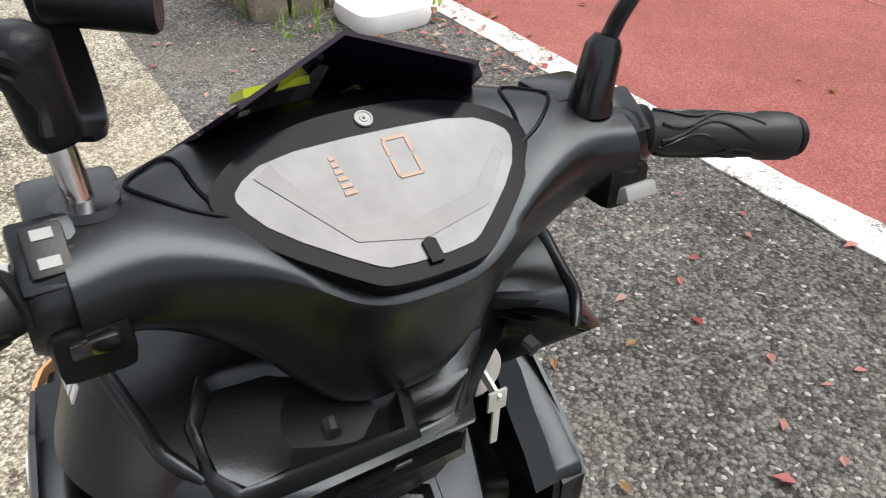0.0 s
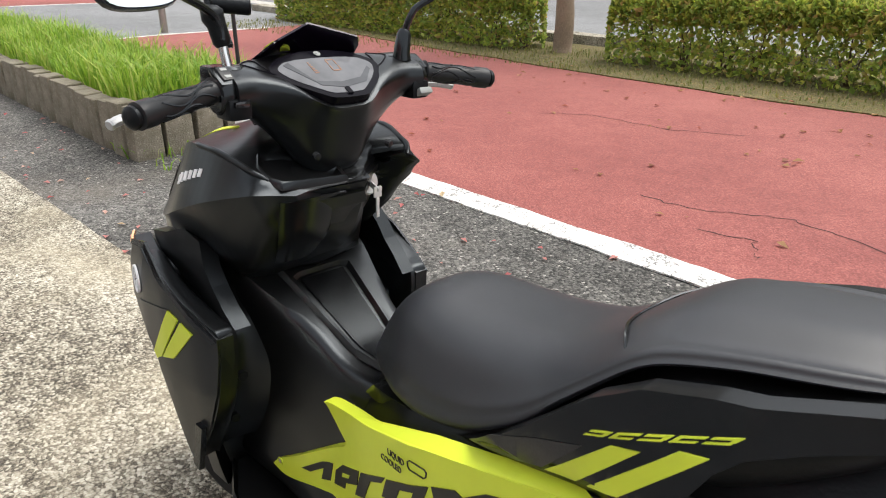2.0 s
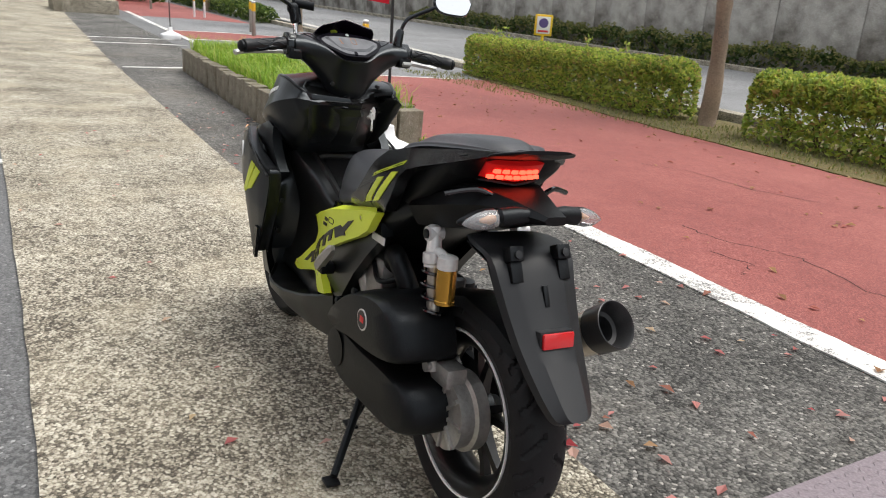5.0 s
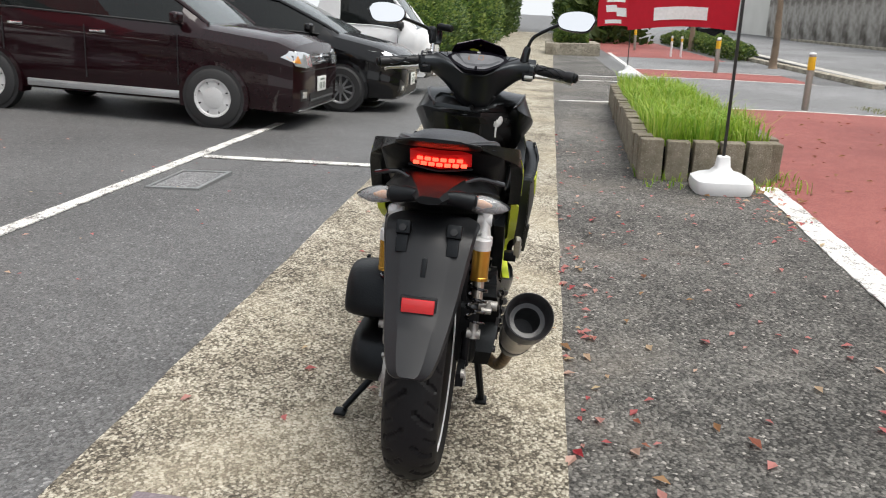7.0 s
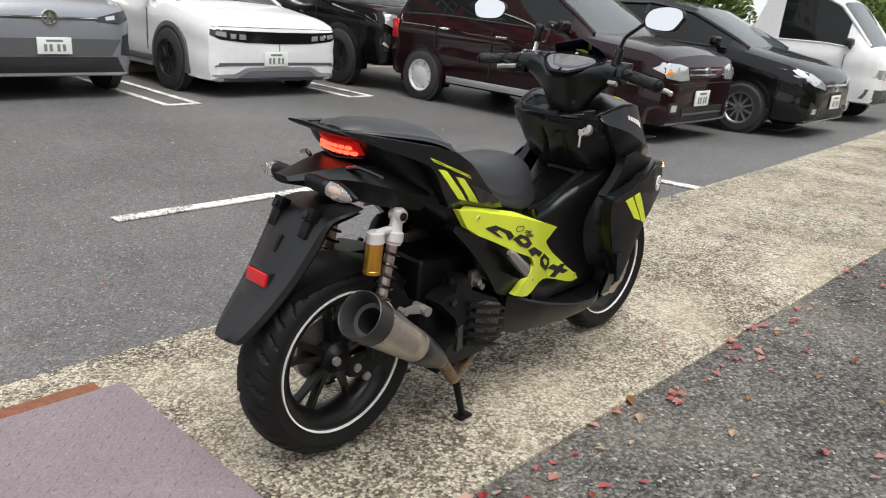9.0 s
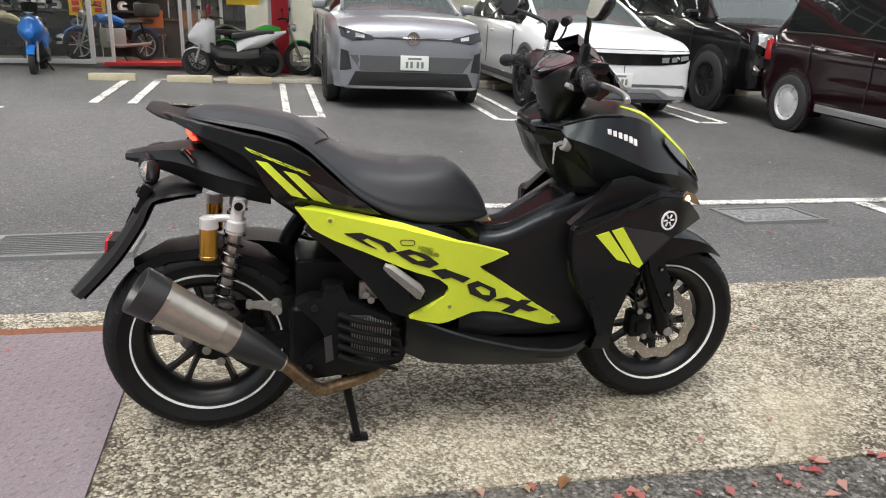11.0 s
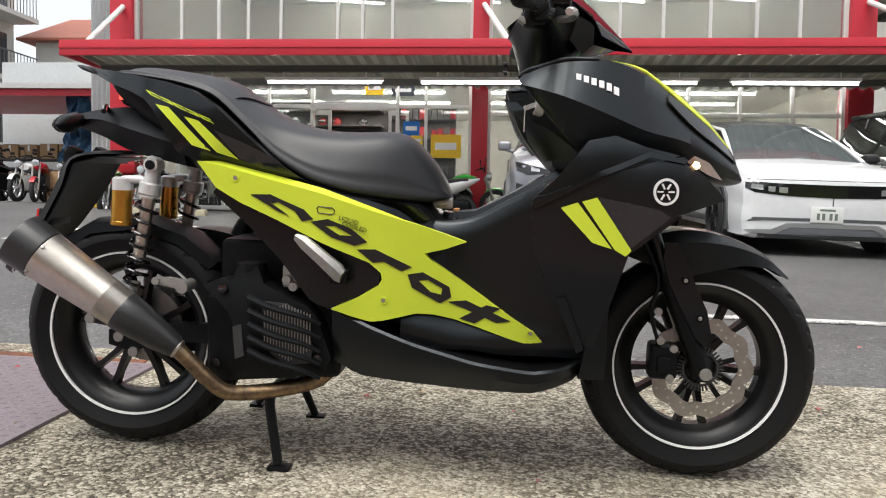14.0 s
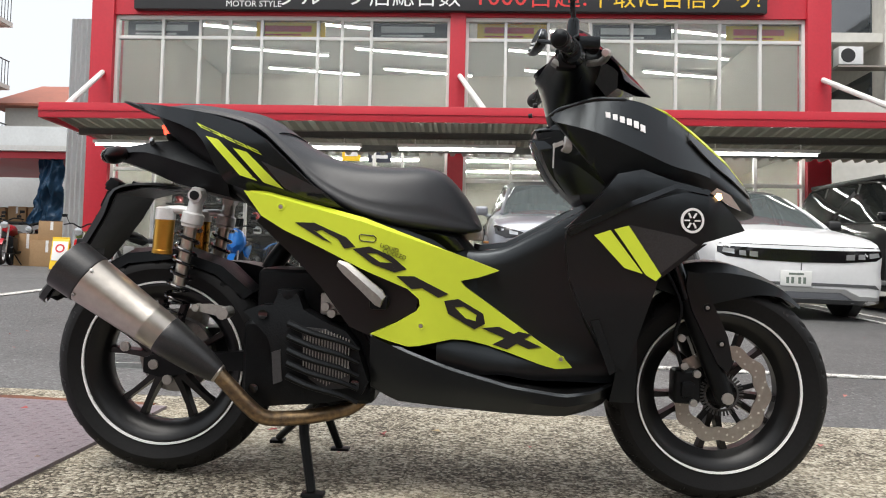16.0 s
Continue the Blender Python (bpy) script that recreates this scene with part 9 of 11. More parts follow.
# clamp for a phone on the left mirror stem
clamp = thing("phone_mount", "black bar mount clamped to the mirror stem of the scooter", "mount", TILT_BIKE)
bm = bmesh.new()
tube(bm, [(0.303, 0.169, 1.094), (0.304, 0.170, 1.099), (0.311, 0.173, 1.124), (0.315, 0.176, 1.134), (0.316, 0.177, 1.146), (0.316, 0.177, 1.153)], [0.010, 0.0135, 0.0145, 0.017, 0.017, 0.009], 18)
part("clamp", bm, ENGINE_BLACK, clamp, smooth=50)
bm = bmesh.new()
tube(bm, [(0.297, 0.167, 1.060), (0.304, 0.170, 1.098)], 0.0075, 14)
part("rod", bm, CHROME, clamp, "bright steel rod")
rows = []
for x, y, z in spline([(0.306, 0.164, 1.096), (0.318, 0.156, 1.094), (0.330, 0.152, 1.101), (0.342, 0.152, 1.122), (0.350, 0.155, 1.150), (0.352, 0.156, 1.162)], 4):
    rows.append([(x + 0.005, y + 0.010, z + 0.001), (x - 0.005, y - 0.010, z + 0.001), (x - 0.002, y - 0.011, z - 0.004), (x + 0.008, y + 0.009, z - 0.004)])
part("bracket", skin(bmesh.new(), rows), SATIN_BLACK, clamp, smooth=40)
bm = bmesh.new()
tube(bm, [(0.353, 0.157, 1.153), (0.352, 0.155, 1.153), (0.325, 0.108, 1.149), (0.324, 0.106, 1.149)], [0.011, 0.013, 0.013, 0.011], 20)
part("bar", bm, ENGINE_BLACK, clamp, "short black bar")

# ---- planting, street furniture and distance ----
rng = random.Random(7)
BARK = material("bark", (0.23, 0.17, 0.12), 0.9, 0, 0.35, 8, 0.9, 45, second=(0.10, 0.075, 0.055))
TWIG = material("twig", (0.10, 0.07, 0.045), 0.9, 0, 0.3, 10)


def leaf_material(name, colours, rough=0.55):
    m = bpy.data.materials.new(name)
    m.use_nodes = True
    n, link = m.node_tree.nodes, m.node_tree.links.new
    b = n["Principled BSDF"]
    b.inputs["Roughness"].default_value = rough
    geo = n.new("ShaderNodeNewGeometry")
    ramp = n.new("ShaderNodeValToRGB")
    ramp.color_ramp.interpolation = "LINEAR"
    while len(ramp.color_ramp.elements) < len(colours):
        ramp.color_ramp.elements.new(0.5)
    for i, (e, c) in enumerate(zip(ramp.color_ramp.elements, colours)):
        e.position, e.color = i / max(1, len(colours) - 1), (*c, 1)
    link(geo.outputs["Random Per Island"], ramp.inputs[0])
    link(ramp.outputs[0], b.inputs["Base Color"])
    tr = n.new("ShaderNodeBsdfTranslucent")
    mix = n.new("ShaderNodeMixShader")
    mix.inputs[0].default_value = 0.45
    link(ramp.outputs[0], tr.inputs[0])
    link(b.outputs[0], mix.inputs[1])
    link(tr.outputs[0], mix.inputs[2])
    link(mix.outputs[0], n["Material Output"].inputs[0])
    return m


HEDGE_LEAF = leaf_material("hedge_leaf", [(0.12, 0.18, 0.04), (0.26, 0.37, 0.065), (0.40, 0.50, 0.08), (0.60, 0.60, 0.13), (0.22, 0.33, 0.06), (0.54, 0.36, 0.15)])
BUSH_LEAF = leaf_material("bush_leaf", [(0.035, 0.075, 0.02), (0.075, 0.135, 0.03), (0.14, 0.21, 0.045), (0.22, 0.27, 0.06)])
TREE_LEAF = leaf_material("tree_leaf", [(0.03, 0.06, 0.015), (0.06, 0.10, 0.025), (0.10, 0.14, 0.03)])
GRASS_BLADE = leaf_material("grass_blade", [(0.13, 0.26, 0.02), (0.22, 0.38, 0.035), (0.32, 0.46, 0.05), (0.42, 0.46, 0.12)])
WEED = leaf_material("weed_leaf", [(0.10, 0.13, 0.03), (0.20, 0.22, 0.06), (0.30, 0.26, 0.10), (0.14, 0.17, 0.04)])
PETAL = leaf_material("petal", [(0.50, 0.13, 0.13), (0.58, 0.25, 0.22), (0.38, 0.04, 0.05), (0.58, 0.36, 0.30), (0.52, 0.40, 0.24)])
DRY_LEAF = leaf_material("dry_leaf", [(0.30, 0.15, 0.06), (0.42, 0.27, 0.12), (0.22, 0.09, 0.04), (0.36, 0.10, 0.07)])


def leaves(count, place, size, seed, flat_=0.0):
    """Many small folded leaves; place(r) gives a centre and an outward way."""
    r = random.Random(seed)
    verts, faces = [], []
    for _ in range(count):
        c, out = place(r)
        c, out = Vector(c), Vector(out)
        d = (out + Vector((r.gauss(0, 0.6), r.gauss(0, 0.6), r.gauss(0, 0.6)))).normalized()
        side = d.cross(Vector((r.gauss(0, 1), r.gauss(0, 1), r.gauss(0, 1)))).normalized()
        nrm = d.cross(side)
        s = size * r.uniform(0.6, 1.35)
        i = len(verts)
        verts += [c - d * s * 0.5, c + side * s * 0.28 + nrm * s * 0.06, c + d * s * 0.5, c - side * s * 0.28 + nrm * s * 0.06]
        faces += [(i, i + 1, i + 2), (i, i + 2, i + 3)]
    me = bpy.data.meshes.new("leaves")
    me.from_pydata([tuple(v) for v in verts], [], faces)
    return me


def foliage(name, me, mat, parent, label=""):
    me.materials.append(mat)
    ob = new(name, me)
    ob.parent = parent
    return tagged(ob, label, kind="stuff")


def hedge(x0, x1, yc, hw, h, label, count, seed):
    base = thing("hedge", label, "hedge")

    def place(r):
        x = r.uniform(x0, x1)
        t = r.random()
        y = yc(x)
        bump = 1 + 0.16 * noise.noise((x * 1.7, seed, 0)) + 0.10 * noise.noise((x * 4.1, seed, 3))
        ends = min(1, (x - x0 + 0.1) / 0.3, (x1 - x + 0.1) / 0.3)
        a = r.uniform(-0.15, math.pi + 0.15)
        depth = 1 - 0.30 * r.random() ** 1.6
        cy, cz = math.cos(a), math.sin(a)
        zz = 0.34 + (abs(cz) ** 0.55 * math.copysign(1, cz)) * (h - 0.34) * bump * depth
        if cz < 0.2:
            zz = r.uniform(0.05, 0.55)
        yy = y + (abs(cy) ** 0.5 * math.copysign(1, cy)) * hw * depth * ends
        return (x, yy, gz(x, y) + zz * ends ** 0.3), (0, cy, max(0.2, cz))
    foliage("leaves", leaves(int(count * 2.0), place, 0.078, seed), HEDGE_LEAF, base, "glossy green leaves with yellow and reddish tips")
    r = random.Random(seed + 1)
    k = x0 + 0.15
    while k < x1 - 0.1:
        bm = bmesh.new()
        y = yc(k) + r.uniform(-0.12, 0.12)
        z = gz(k, y)
        for _ in range(4):
            tube(bm, [(k, y, z - 0.02), (k + r.uniform(-0.1, 0.1), y + r.uniform(-0.15, 0.15), z + 0.25), (k + r.uniform(-0.25, 0.25), y + r.uniform(-0.3, 0.3), z + h * 0.75)], [0.014, 0.010, 0.004], 6)
        part("stem", bm, TWIG, base)
        k += r.uniform(0.35, 0.55)
    # a few shoots above the clipped top
    def shoots(r):
        x = r.choice(tops) + r.gauss(0, 0.05)
        y = yc(x)
        return (x, y + r.gauss(0, 0.05), gz(x, y) + h + r.uniform(-0.02, 0.22)), (0, 0, 1)
    rr = random.Random(seed + 2)
    tops = [rr.uniform(x0 + 0.3, x1 - 0.3) for _ in range(int((x1 - x0) * 0.8))]
    foliage("shoots", leaves(len(tops) * 16, shoots, 0.07, seed + 3), HEDGE_LEAF, base)
    return base


hedge(-8.0, 4.35, lambda x: -7.0 - 0.05 * max(0, x), 0.42, 0.86, "clipped evergreen hedge with bare stems below", 38000, 11)
hedge(5.6, 12.2, lambda x: -7.35 - 0.09 * (x - 5.6), 0.42, 0.82, "clipped evergreen hedge beside the road", 22000, 23)


def tree(x, y, h, r0, label, count, seed, spread):
    base = thing("tree", label, "tree")
    r = random.Random(seed)
    z = gz(x, y)
    pts = [(x, y, z - 0.1), (x + 0.01, y, z + 0.12), (x + 0.03, y - 0.02, z + 0.8), (x + 0.08, y, z + 1.6), (x + 0.16, y + 0.05, z + h * 0.55)]
    bm = bmesh.new()
    tube(bm, spline(pts, 5), [r0 * (1.7 if k < 2 else 1.35 if k < 4 else 1.08 - 0.025 * k) for k in range(21)], 18)
    for v in bm.verts:
        v.co += Vector((1, 1, 0)) * 0.022 * noise.noise((v.co.x * 14, v.co.y * 14, v.co.z * 2.5))
    part("trunk", bm, BARK, base, "grey-brown ridged trunk", smooth=60)
    tips = []
    for k in range(7):
        a = 2 * math.pi * k / 7 + r.uniform(-0.3, 0.3)
        s0 = Vector(pts[-1]) - Vector((0, 0, r.uniform(0, h * 0.12)))
        e = s0 + Vector((math.cos(a) * spread * r.uniform(0.6, 1), math.sin(a) * spread * r.uniform(0.6, 1), h * r.uniform(0.2, 0.42)))
        bm = bmesh.new()
        tube(bm, spline([s0, (s0 + e) / 2 + Vector((0, 0, h * 0.06)), e], 4), [r0 * 0.5, r0 * 0.45, r0 * 0.4, r0 * 0.36, r0 * 0.3, r0 * 0.25, r0 * 0.2, r0 * 0.14, r0 * 0.08], 8)
        part("limb", bm, BARK, base)
        tips += [e, (s0 + e) / 2, s0 * 0.25 + e * 0.75]

    def place(q):
        t = q.choice(tips)
        d = Vector((q.gauss(0, 1), q.gauss(0, 1), q.gauss(0, 0.8)))
        d = d.normalized() * spread * 0.42 * q.random() ** 0.4
        return t + d, d.normalized()
    foliage("crown", leaves(count, place, 0.13, seed), TREE_LEAF, base, "loose green crown")
    return base


tree(5.15, -7.32, 5.2, 0.125, "street tree with a grey-brown trunk beside the hedge", 5200, 5, 1.3)
tree(24.0, -8.0, 6.0, 0.13, "street tree far along the path", 3500, 6, 1.6)
tree(36.0, -7.6, 6.0, 0.13, "street tree far along the path", 3000, 9, 1.8)
# this last tree stands out of view, added to cut down the open sky
tree(-7.5, -8.0, 6.0, 0.14, "unseen street tree added beside the hedge to cover some sky", 4200, 8, 1.8)


def bush(x0, x1, y0, y1, h, label, count, seed, mat=None, size=0.11):
    base = thing("bush", label, "bush")

    def place(r):
        x, y = r.uniform(x0, x1), r.uniform(y0, y1)
        u, v = (x - (x0 + x1) / 2) / (x1 - x0) * 2, (y - (y0 + y1) / 2) / (y1 - y0) * 2
        top = h * (1 - 0.35 * u ** 4) * (1 - 0.35 * v ** 4) * (0.85 + 0.3 * noise.noise((x * 0.9, y * 0.9, seed)) + 0.15 * noise.noise((x * 2.9, y * 2.9, seed)))
        z = top * (1 - 0.25 * r.random() ** 2) if r.random() < 0.55 else top * r.random()
        return (x, y, gz(x, y) + max(0.03, z)), (u, v, 0.6)
    foliage("leaves", leaves(count * 2, place, size, seed), mat or BUSH_LEAF, base)

    # larger leaves fill the inside; their darker colour stands in for inner shade
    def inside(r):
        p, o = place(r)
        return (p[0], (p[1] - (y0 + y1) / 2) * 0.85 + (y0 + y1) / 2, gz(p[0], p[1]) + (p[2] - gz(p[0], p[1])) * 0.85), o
    foliage("inner_shade_leaves", leaves(count // 2, inside, size * 2.2, seed + 50), TREE_LEAF, base)
    return base


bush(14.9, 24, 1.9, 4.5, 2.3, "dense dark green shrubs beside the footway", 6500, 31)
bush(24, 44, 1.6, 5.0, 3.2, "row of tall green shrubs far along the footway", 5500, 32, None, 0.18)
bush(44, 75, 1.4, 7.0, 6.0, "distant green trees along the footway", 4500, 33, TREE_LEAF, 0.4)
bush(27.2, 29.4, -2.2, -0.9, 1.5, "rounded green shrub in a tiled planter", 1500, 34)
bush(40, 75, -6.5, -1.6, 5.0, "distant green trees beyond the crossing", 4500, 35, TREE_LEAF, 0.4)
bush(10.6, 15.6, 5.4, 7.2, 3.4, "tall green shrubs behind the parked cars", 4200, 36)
bush(-12, 40, -21.0, -20.2, 1.05, "ragged yellow-green weeds below the wall", 6500, 37, WEED, 0.12)
bush(28, 46, -8.6, -7.6, 0.9, "clipped green hedge far along the road", 3000, 38)

# low block wall and tiled planter along the footway
wall_block("garden_wall", 15.0, 15.15, 1.35, 2.6, -0.4, 0.35, OLD_CONCRETE, "low grey block wall beside the footway", "wall", 0.01)
wall_block("planter_wall", 26.8, 29.8, -2.6, -0.6, -0.5, 0.15, OLD_CONCRETE, "low tiled planter wall", "planter", 0.02)

# retaining wall across the road, in panels; unseen part above the coping blocks low sky
WALL_STAINED = aggregate("stained_wall", (0.44, 0.42, 0.385), (0.36, 0.34, 0.31), (0.62, 0.60, 0.56), 0.03, 0.3, 0.9, 0.3, (0.22, 0.20, 0.18), 0.8, 0.95)
rw = thing("retaining_wall", "stained concrete retaining wall across the road, its unseen top added to block low sky", "wall", kind="structure")
proto = None
for k in range(34):
    x = -30 + 3.0 * k
    t = Matrix.Translation((x, -21.4, -0.75))
    if proto is None:
        bm = bmesh.new()
        box(bm, 0.01, 2.985, 0, 0.4, 0, 8.5, 0.012)
        proto = part("wall_panel", bm, WALL_STAINED, rw, m=t).data
    else:
        share("wall_panel", proto, rw, t)
bm = bmesh.new()
box(bm, -30, 72, -21.45, -20.9, 2.85, 3.05, 0.02)
part("coping", bm, OLD_CONCRETE, rw)

# concrete-block planter with tall grass
planter = thing("planter", "long planter of upright concrete blocks, full of grass", "planter")
BLOCK = aggregate("planter_block", (0.27, 0.24, 0.19), (0.19, 0.17, 0.13), (0.42, 0.38, 0.31), 0.012, 0.5, 0.92, 0.7, (0.34, 0.33, 0.24), 3.2, 0.9)
bm = bmesh.new()
box(bm, -0.096, 0.096, -0.065, 0.065, -0.12, 0.345, 0.014)
for v in bm.verts:
    v.co.x *= 1 - 0.05 * (v.co.z > 0.2)
    v.co += 0.006 * Vector((noise.noise(v.co * 9), noise.noise(v.co * 9 + Vector((5, 0, 0))), 0))
first = part("block", bm, BLOCK, planter, m=pose(3.93, -1.26, gz(3.93, -1.26), 0, 0, 90))
k = 0
for i in range(1, 5):
    y = -1.26 - 0.215 * i
    share("block", first.data, planter, pose(3.93 + rng.uniform(-0.01, 0.01), y, gz(3.93, y) + rng.uniform(-0.015, 0.01), rng.uniform(-2, 2), 0, 90 + rng.uniform(-3, 3)))
for i in range(32):
    x = 4.12 + 0.205 * i
    for y in (-1.22 - 0.055 * (x - 4), -2.28 - 0.055 * (x - 4)):
        share("block", first.data, planter, pose(x, y + rng.uniform(-0.012, 0.012), gz(x, y) + rng.uniform(-0.02, 0.012), rng.uniform(-2, 2), 0, rng.uniform(-3, 3) + (180 if i % 2 else 0)))
structure("planter_soil", sheet(bmesh.new(), cuts(3.98, 10.6, 0.3, ()), lambda x: -2.24 - 0.055 * (x - 4), lambda x: -1.26 - 0.055 * (x - 4), 0.27, 0.2), SOIL, "soil in the planter", "ground")


def blades(count, x0, x1, y0, y1, z0, h, seed, width=0.008, skew=0.0):
    r = random.Random(seed)
    verts, faces = [], []
    for _ in range(count):
        x, y = r.uniform(x0, x1), r.uniform(y0, y1)
        y -= skew * (x - x0)
        a = r.uniform(0, 2 * math.pi)
        hh = h * r.uniform(0.45, 1.25) * (0.8 + 0.5 * noise.noise((x * 1.3, y * 1.3, seed)))
        lean = r.uniform(0.1, 1.0) * hh
        d, s = Vector((math.cos(a), math.sin(a), 0)), Vector((-math.sin(a), math.cos(a), 0)) * width * r.uniform(0.6, 1.3)
        b = Vector((x, y, gz(x, y) + z0))
        i = len(verts)
        m1 = b + d * lean * 0.3 + Vector((0, 0, hh * 0.65))
        t = b + d * lean + Vector((0, 0, hh * r.uniform(0.75, 1.0)))
        verts += [b - s, b + s, m1 - s * 0.8, m1 + s * 0.8, t]
        faces += [(i, i + 1, i + 3, i + 2), (i + 2, i + 3, i + 4)]
    me = bpy.data.meshes.new("blades")
    me.from_pydata([tuple(v) for v in verts], [], faces)
    return me


g = foliage("grass", blades(8500, 4.0, 10.5, -2.2, -1.28, 0.26, 0.34, 51, 0.006, 0.055), GRASS_BLADE, None, "long bright green grass growing in the planter")
tagged(g, "", "grass")
g = foliage("grass", blades(5200, -8, 12.2, -7.6, -5.95, 0.02, 0.07, 52, 0.006), WEED, None, "thin short grass and dry stalks under the hedge")
tagged(g, "", "grass")
g = foliage("grass", blades(260, 3.5, 4.3, -2.5, -1.15, 0.0, 0.12, 53, 0.006), GRASS_BLADE, None, "few grass tufts at the planter's foot")
tagged(g, "", "grass")

# flag on a pole in a white base
RED_CLOTH = material("red_flag_cloth", (0.62, 0.02, 0.05), 0.7, 0, 0.06, 4, 0.1, 60)
WHITE_CLOTH = material("white_print", (0.78, 0.78, 0.78), 0.7)
WHITE_PLASTIC = material("white_plastic", (0.72, 0.73, 0.74), 0.45, 0, 0.05, 4)
BLACK_POLE = material("black_pole", (0.02, 0.02, 0.02), 0.4)


def flag(x, y, label):
    f = thing("flag_stand", label, "flag", Matrix.Translation((x, y, gz(x, y) + 0.01)))
    bm = bmesh.new()
    rings = []
    for z, s in ((0.0, 0.21), (0.05, 0.225), (0.10, 0.215), (0.125, 0.17), (0.15, 0.09), (0.19, 0.055), (0.27, 0.045), (0.275, 0.03)):
        rings.append([(s * math.copysign(abs(math.cos(a)) ** 0.45, math.cos(a)), s * math.copysign(abs(math.sin(a)) ** 0.45, math.sin(a)), z) for a in np.linspace(0, 2 * math.pi, 33)[:-1]])
    skin(bm, rings)
    part("base", bm, WHITE_PLASTIC, f, "white water-filled base", smooth=40)
    bm = bmesh.new()
    tube(bm, [(0, 0, 0.26), (0, 0, 2.95)], 0.0125, 10)
    tube(bm, [(0, 0.0, 2.9), (-0.05, 0.80, 2.92)], 0.008, 8)
    part("pole", bm, BLACK_POLE, f, "black pole")

    def cloth(u, z):
        w = 0.07 * math.sin(u * 5 + z * 1.4) * min(1, u * 2) + 0.05 * math.sin(z * 2.2)
        return (-0.06 * u + w, 0.02 + u * (0.98 - 0.03 * math.sin(z * 3)), z + 0.03 * math.sin(u * 4))
    bm = bmesh.new()
    us, zs = np.linspace(0, 0.80, 13), np.linspace(1.20, 2.88, 24)
    vs = [[bm.verts.new(cloth(u, z)) for z in zs] for u in us]
    for a, b in zip(vs, vs[1:]):
        for i in range(len(zs) - 1):
            bm.faces.new((a[i], a[i + 1], b[i + 1], b[i]))
    bmesh.ops.solidify(bm, geom=bm.faces[:], thickness=0.002)
    part("cloth", bm, RED_CLOTH, f, "red printed cloth", smooth=60)
    for u0, u1, z0, z1 in ((0.22, 0.62, 1.25, 1.34), (0.10, 0.34, 1.42, 1.62), (0.34, 0.60, 1.52, 1.68), (0.16, 0.60, 1.75, 2.05), (0.16, 0.60, 2.2, 2.5)):
        for side in (-0.004, 0.004):
            bm = bmesh.new()
            uu, zz = np.linspace(u0, u1, 6), np.linspace(z0, z1, 5)
            sl = 0.12 if z1 - z0 > 0.12 else 0.0
            vs = [[bm.verts.new(Vector(cloth(u + sl * (z - z0), z)) + Vector((side, 0, 0))) for z in zz] for u in uu]
            for a, b in zip(vs, vs[1:]):
                for i in range(4):
                    bm.faces.new((a[i], a[i + 1], b[i + 1], b[i]))
            part("print", bm, WHITE_CLOTH, f, "plain white printed shape")
    return f


flag(3.52, -1.75, "red printed flag on a black pole in a white base")
flag2 = flag(17.3, -2.55, "red printed flag on a black pole far along the footway")

# bollards
STEEL = material("bollard_steel", (0.30, 0.27, 0.24), 0.45, 0.6, 0.2, 6)
YELLOW_BAND = material("yellow_band", (0.75, 0.45, 0.02), 0.5)


def bollard(x, y, h=0.95):
    b = thing("bollard", "steel bollard with a yellow band near its top", "bollard", Matrix.Translation((x, y, gz(x, y))), "bollards on the path")
    part("post", lathe(bmesh.new(), [(0.0, h), (0.045, h), (0.055, h - 0.015), (0.055, 0.0), (0.0, 0.0)], "z", 24), STEEL, b)
    part("band", lathe(bmesh.new(), [(0.0575, h - 0.06), (0.0585, h - 0.065), (0.0585, h - 0.27), (0.0575, h - 0.275)], "z", 24), YELLOW_BAND, b, "yellow reflective band")
    part("cap", lathe(bmesh.new(), [(0.0, h + 0.012), (0.04, h + 0.008), (0.057, h - 0.01), (0.057, h - 0.03)], "z", 24), WHITE_PLASTIC, b)


for p in ((11.1, -4.85), (21.7, -5.7), (20.0, -5.3), (33.0, -4.6)):
    bollard(*p)
for p in ((28.8, -5.5), (28.9, -5.9)):
    b = thing("marker_post", "white plastic marker post with an orange band", "post", Matrix.Translation((*p, gz(*p))))
    part("post", lathe(bmesh.new(), [(0.0, 0.8), (0.04, 0.79), (0.04, 0.0), (0.0, 0.0)], "z", 16), WHITE_PLASTIC, b)
    part("band", lathe(bmesh.new(), [(0.041, 0.7), (0.0415, 0.69), (0.0415, 0.6), (0.041, 0.59)], "z", 16), YELLOW_BAND, b)

# yellow notice beside the hedge
notice = thing("notice_board", "small yellow notice with a round dark sign on a post", "sign", Matrix.Translation((10.4, -8.3, gz(10.4, -8.3))))
YEL = material("notice_yellow", (0.78, 0.52, 0.02), 0.45)
PURPLE = material("notice_mark", (0.10, 0.07, 0.22), 0.5)
turn = pose(0, 0, 0, 0, 0, -34)
part("post", tube(bmesh.new(), [(0, 0, 0), (0, 0, 0.95)], 0.03, 10), YEL, notice)
part("board", box(bmesh.new(), -0.02, 0.02, -0.17, 0.17, 0.93, 1.33, 0.015), YEL, notice, m=turn)
part("field", box(bmesh.new(), -0.026, -0.02, -0.13, 0.13, 0.97, 1.29, 0.002), WHITE_PLASTIC, notice, m=turn)
part("round_mark", lathe(bmesh.new(), [(0.0, -0.030), (0.09, -0.030), (0.09, -0.027), (0.0, -0.027)], "x", 24, (0, 0, 1.17)), PURPLE, notice, m=turn)
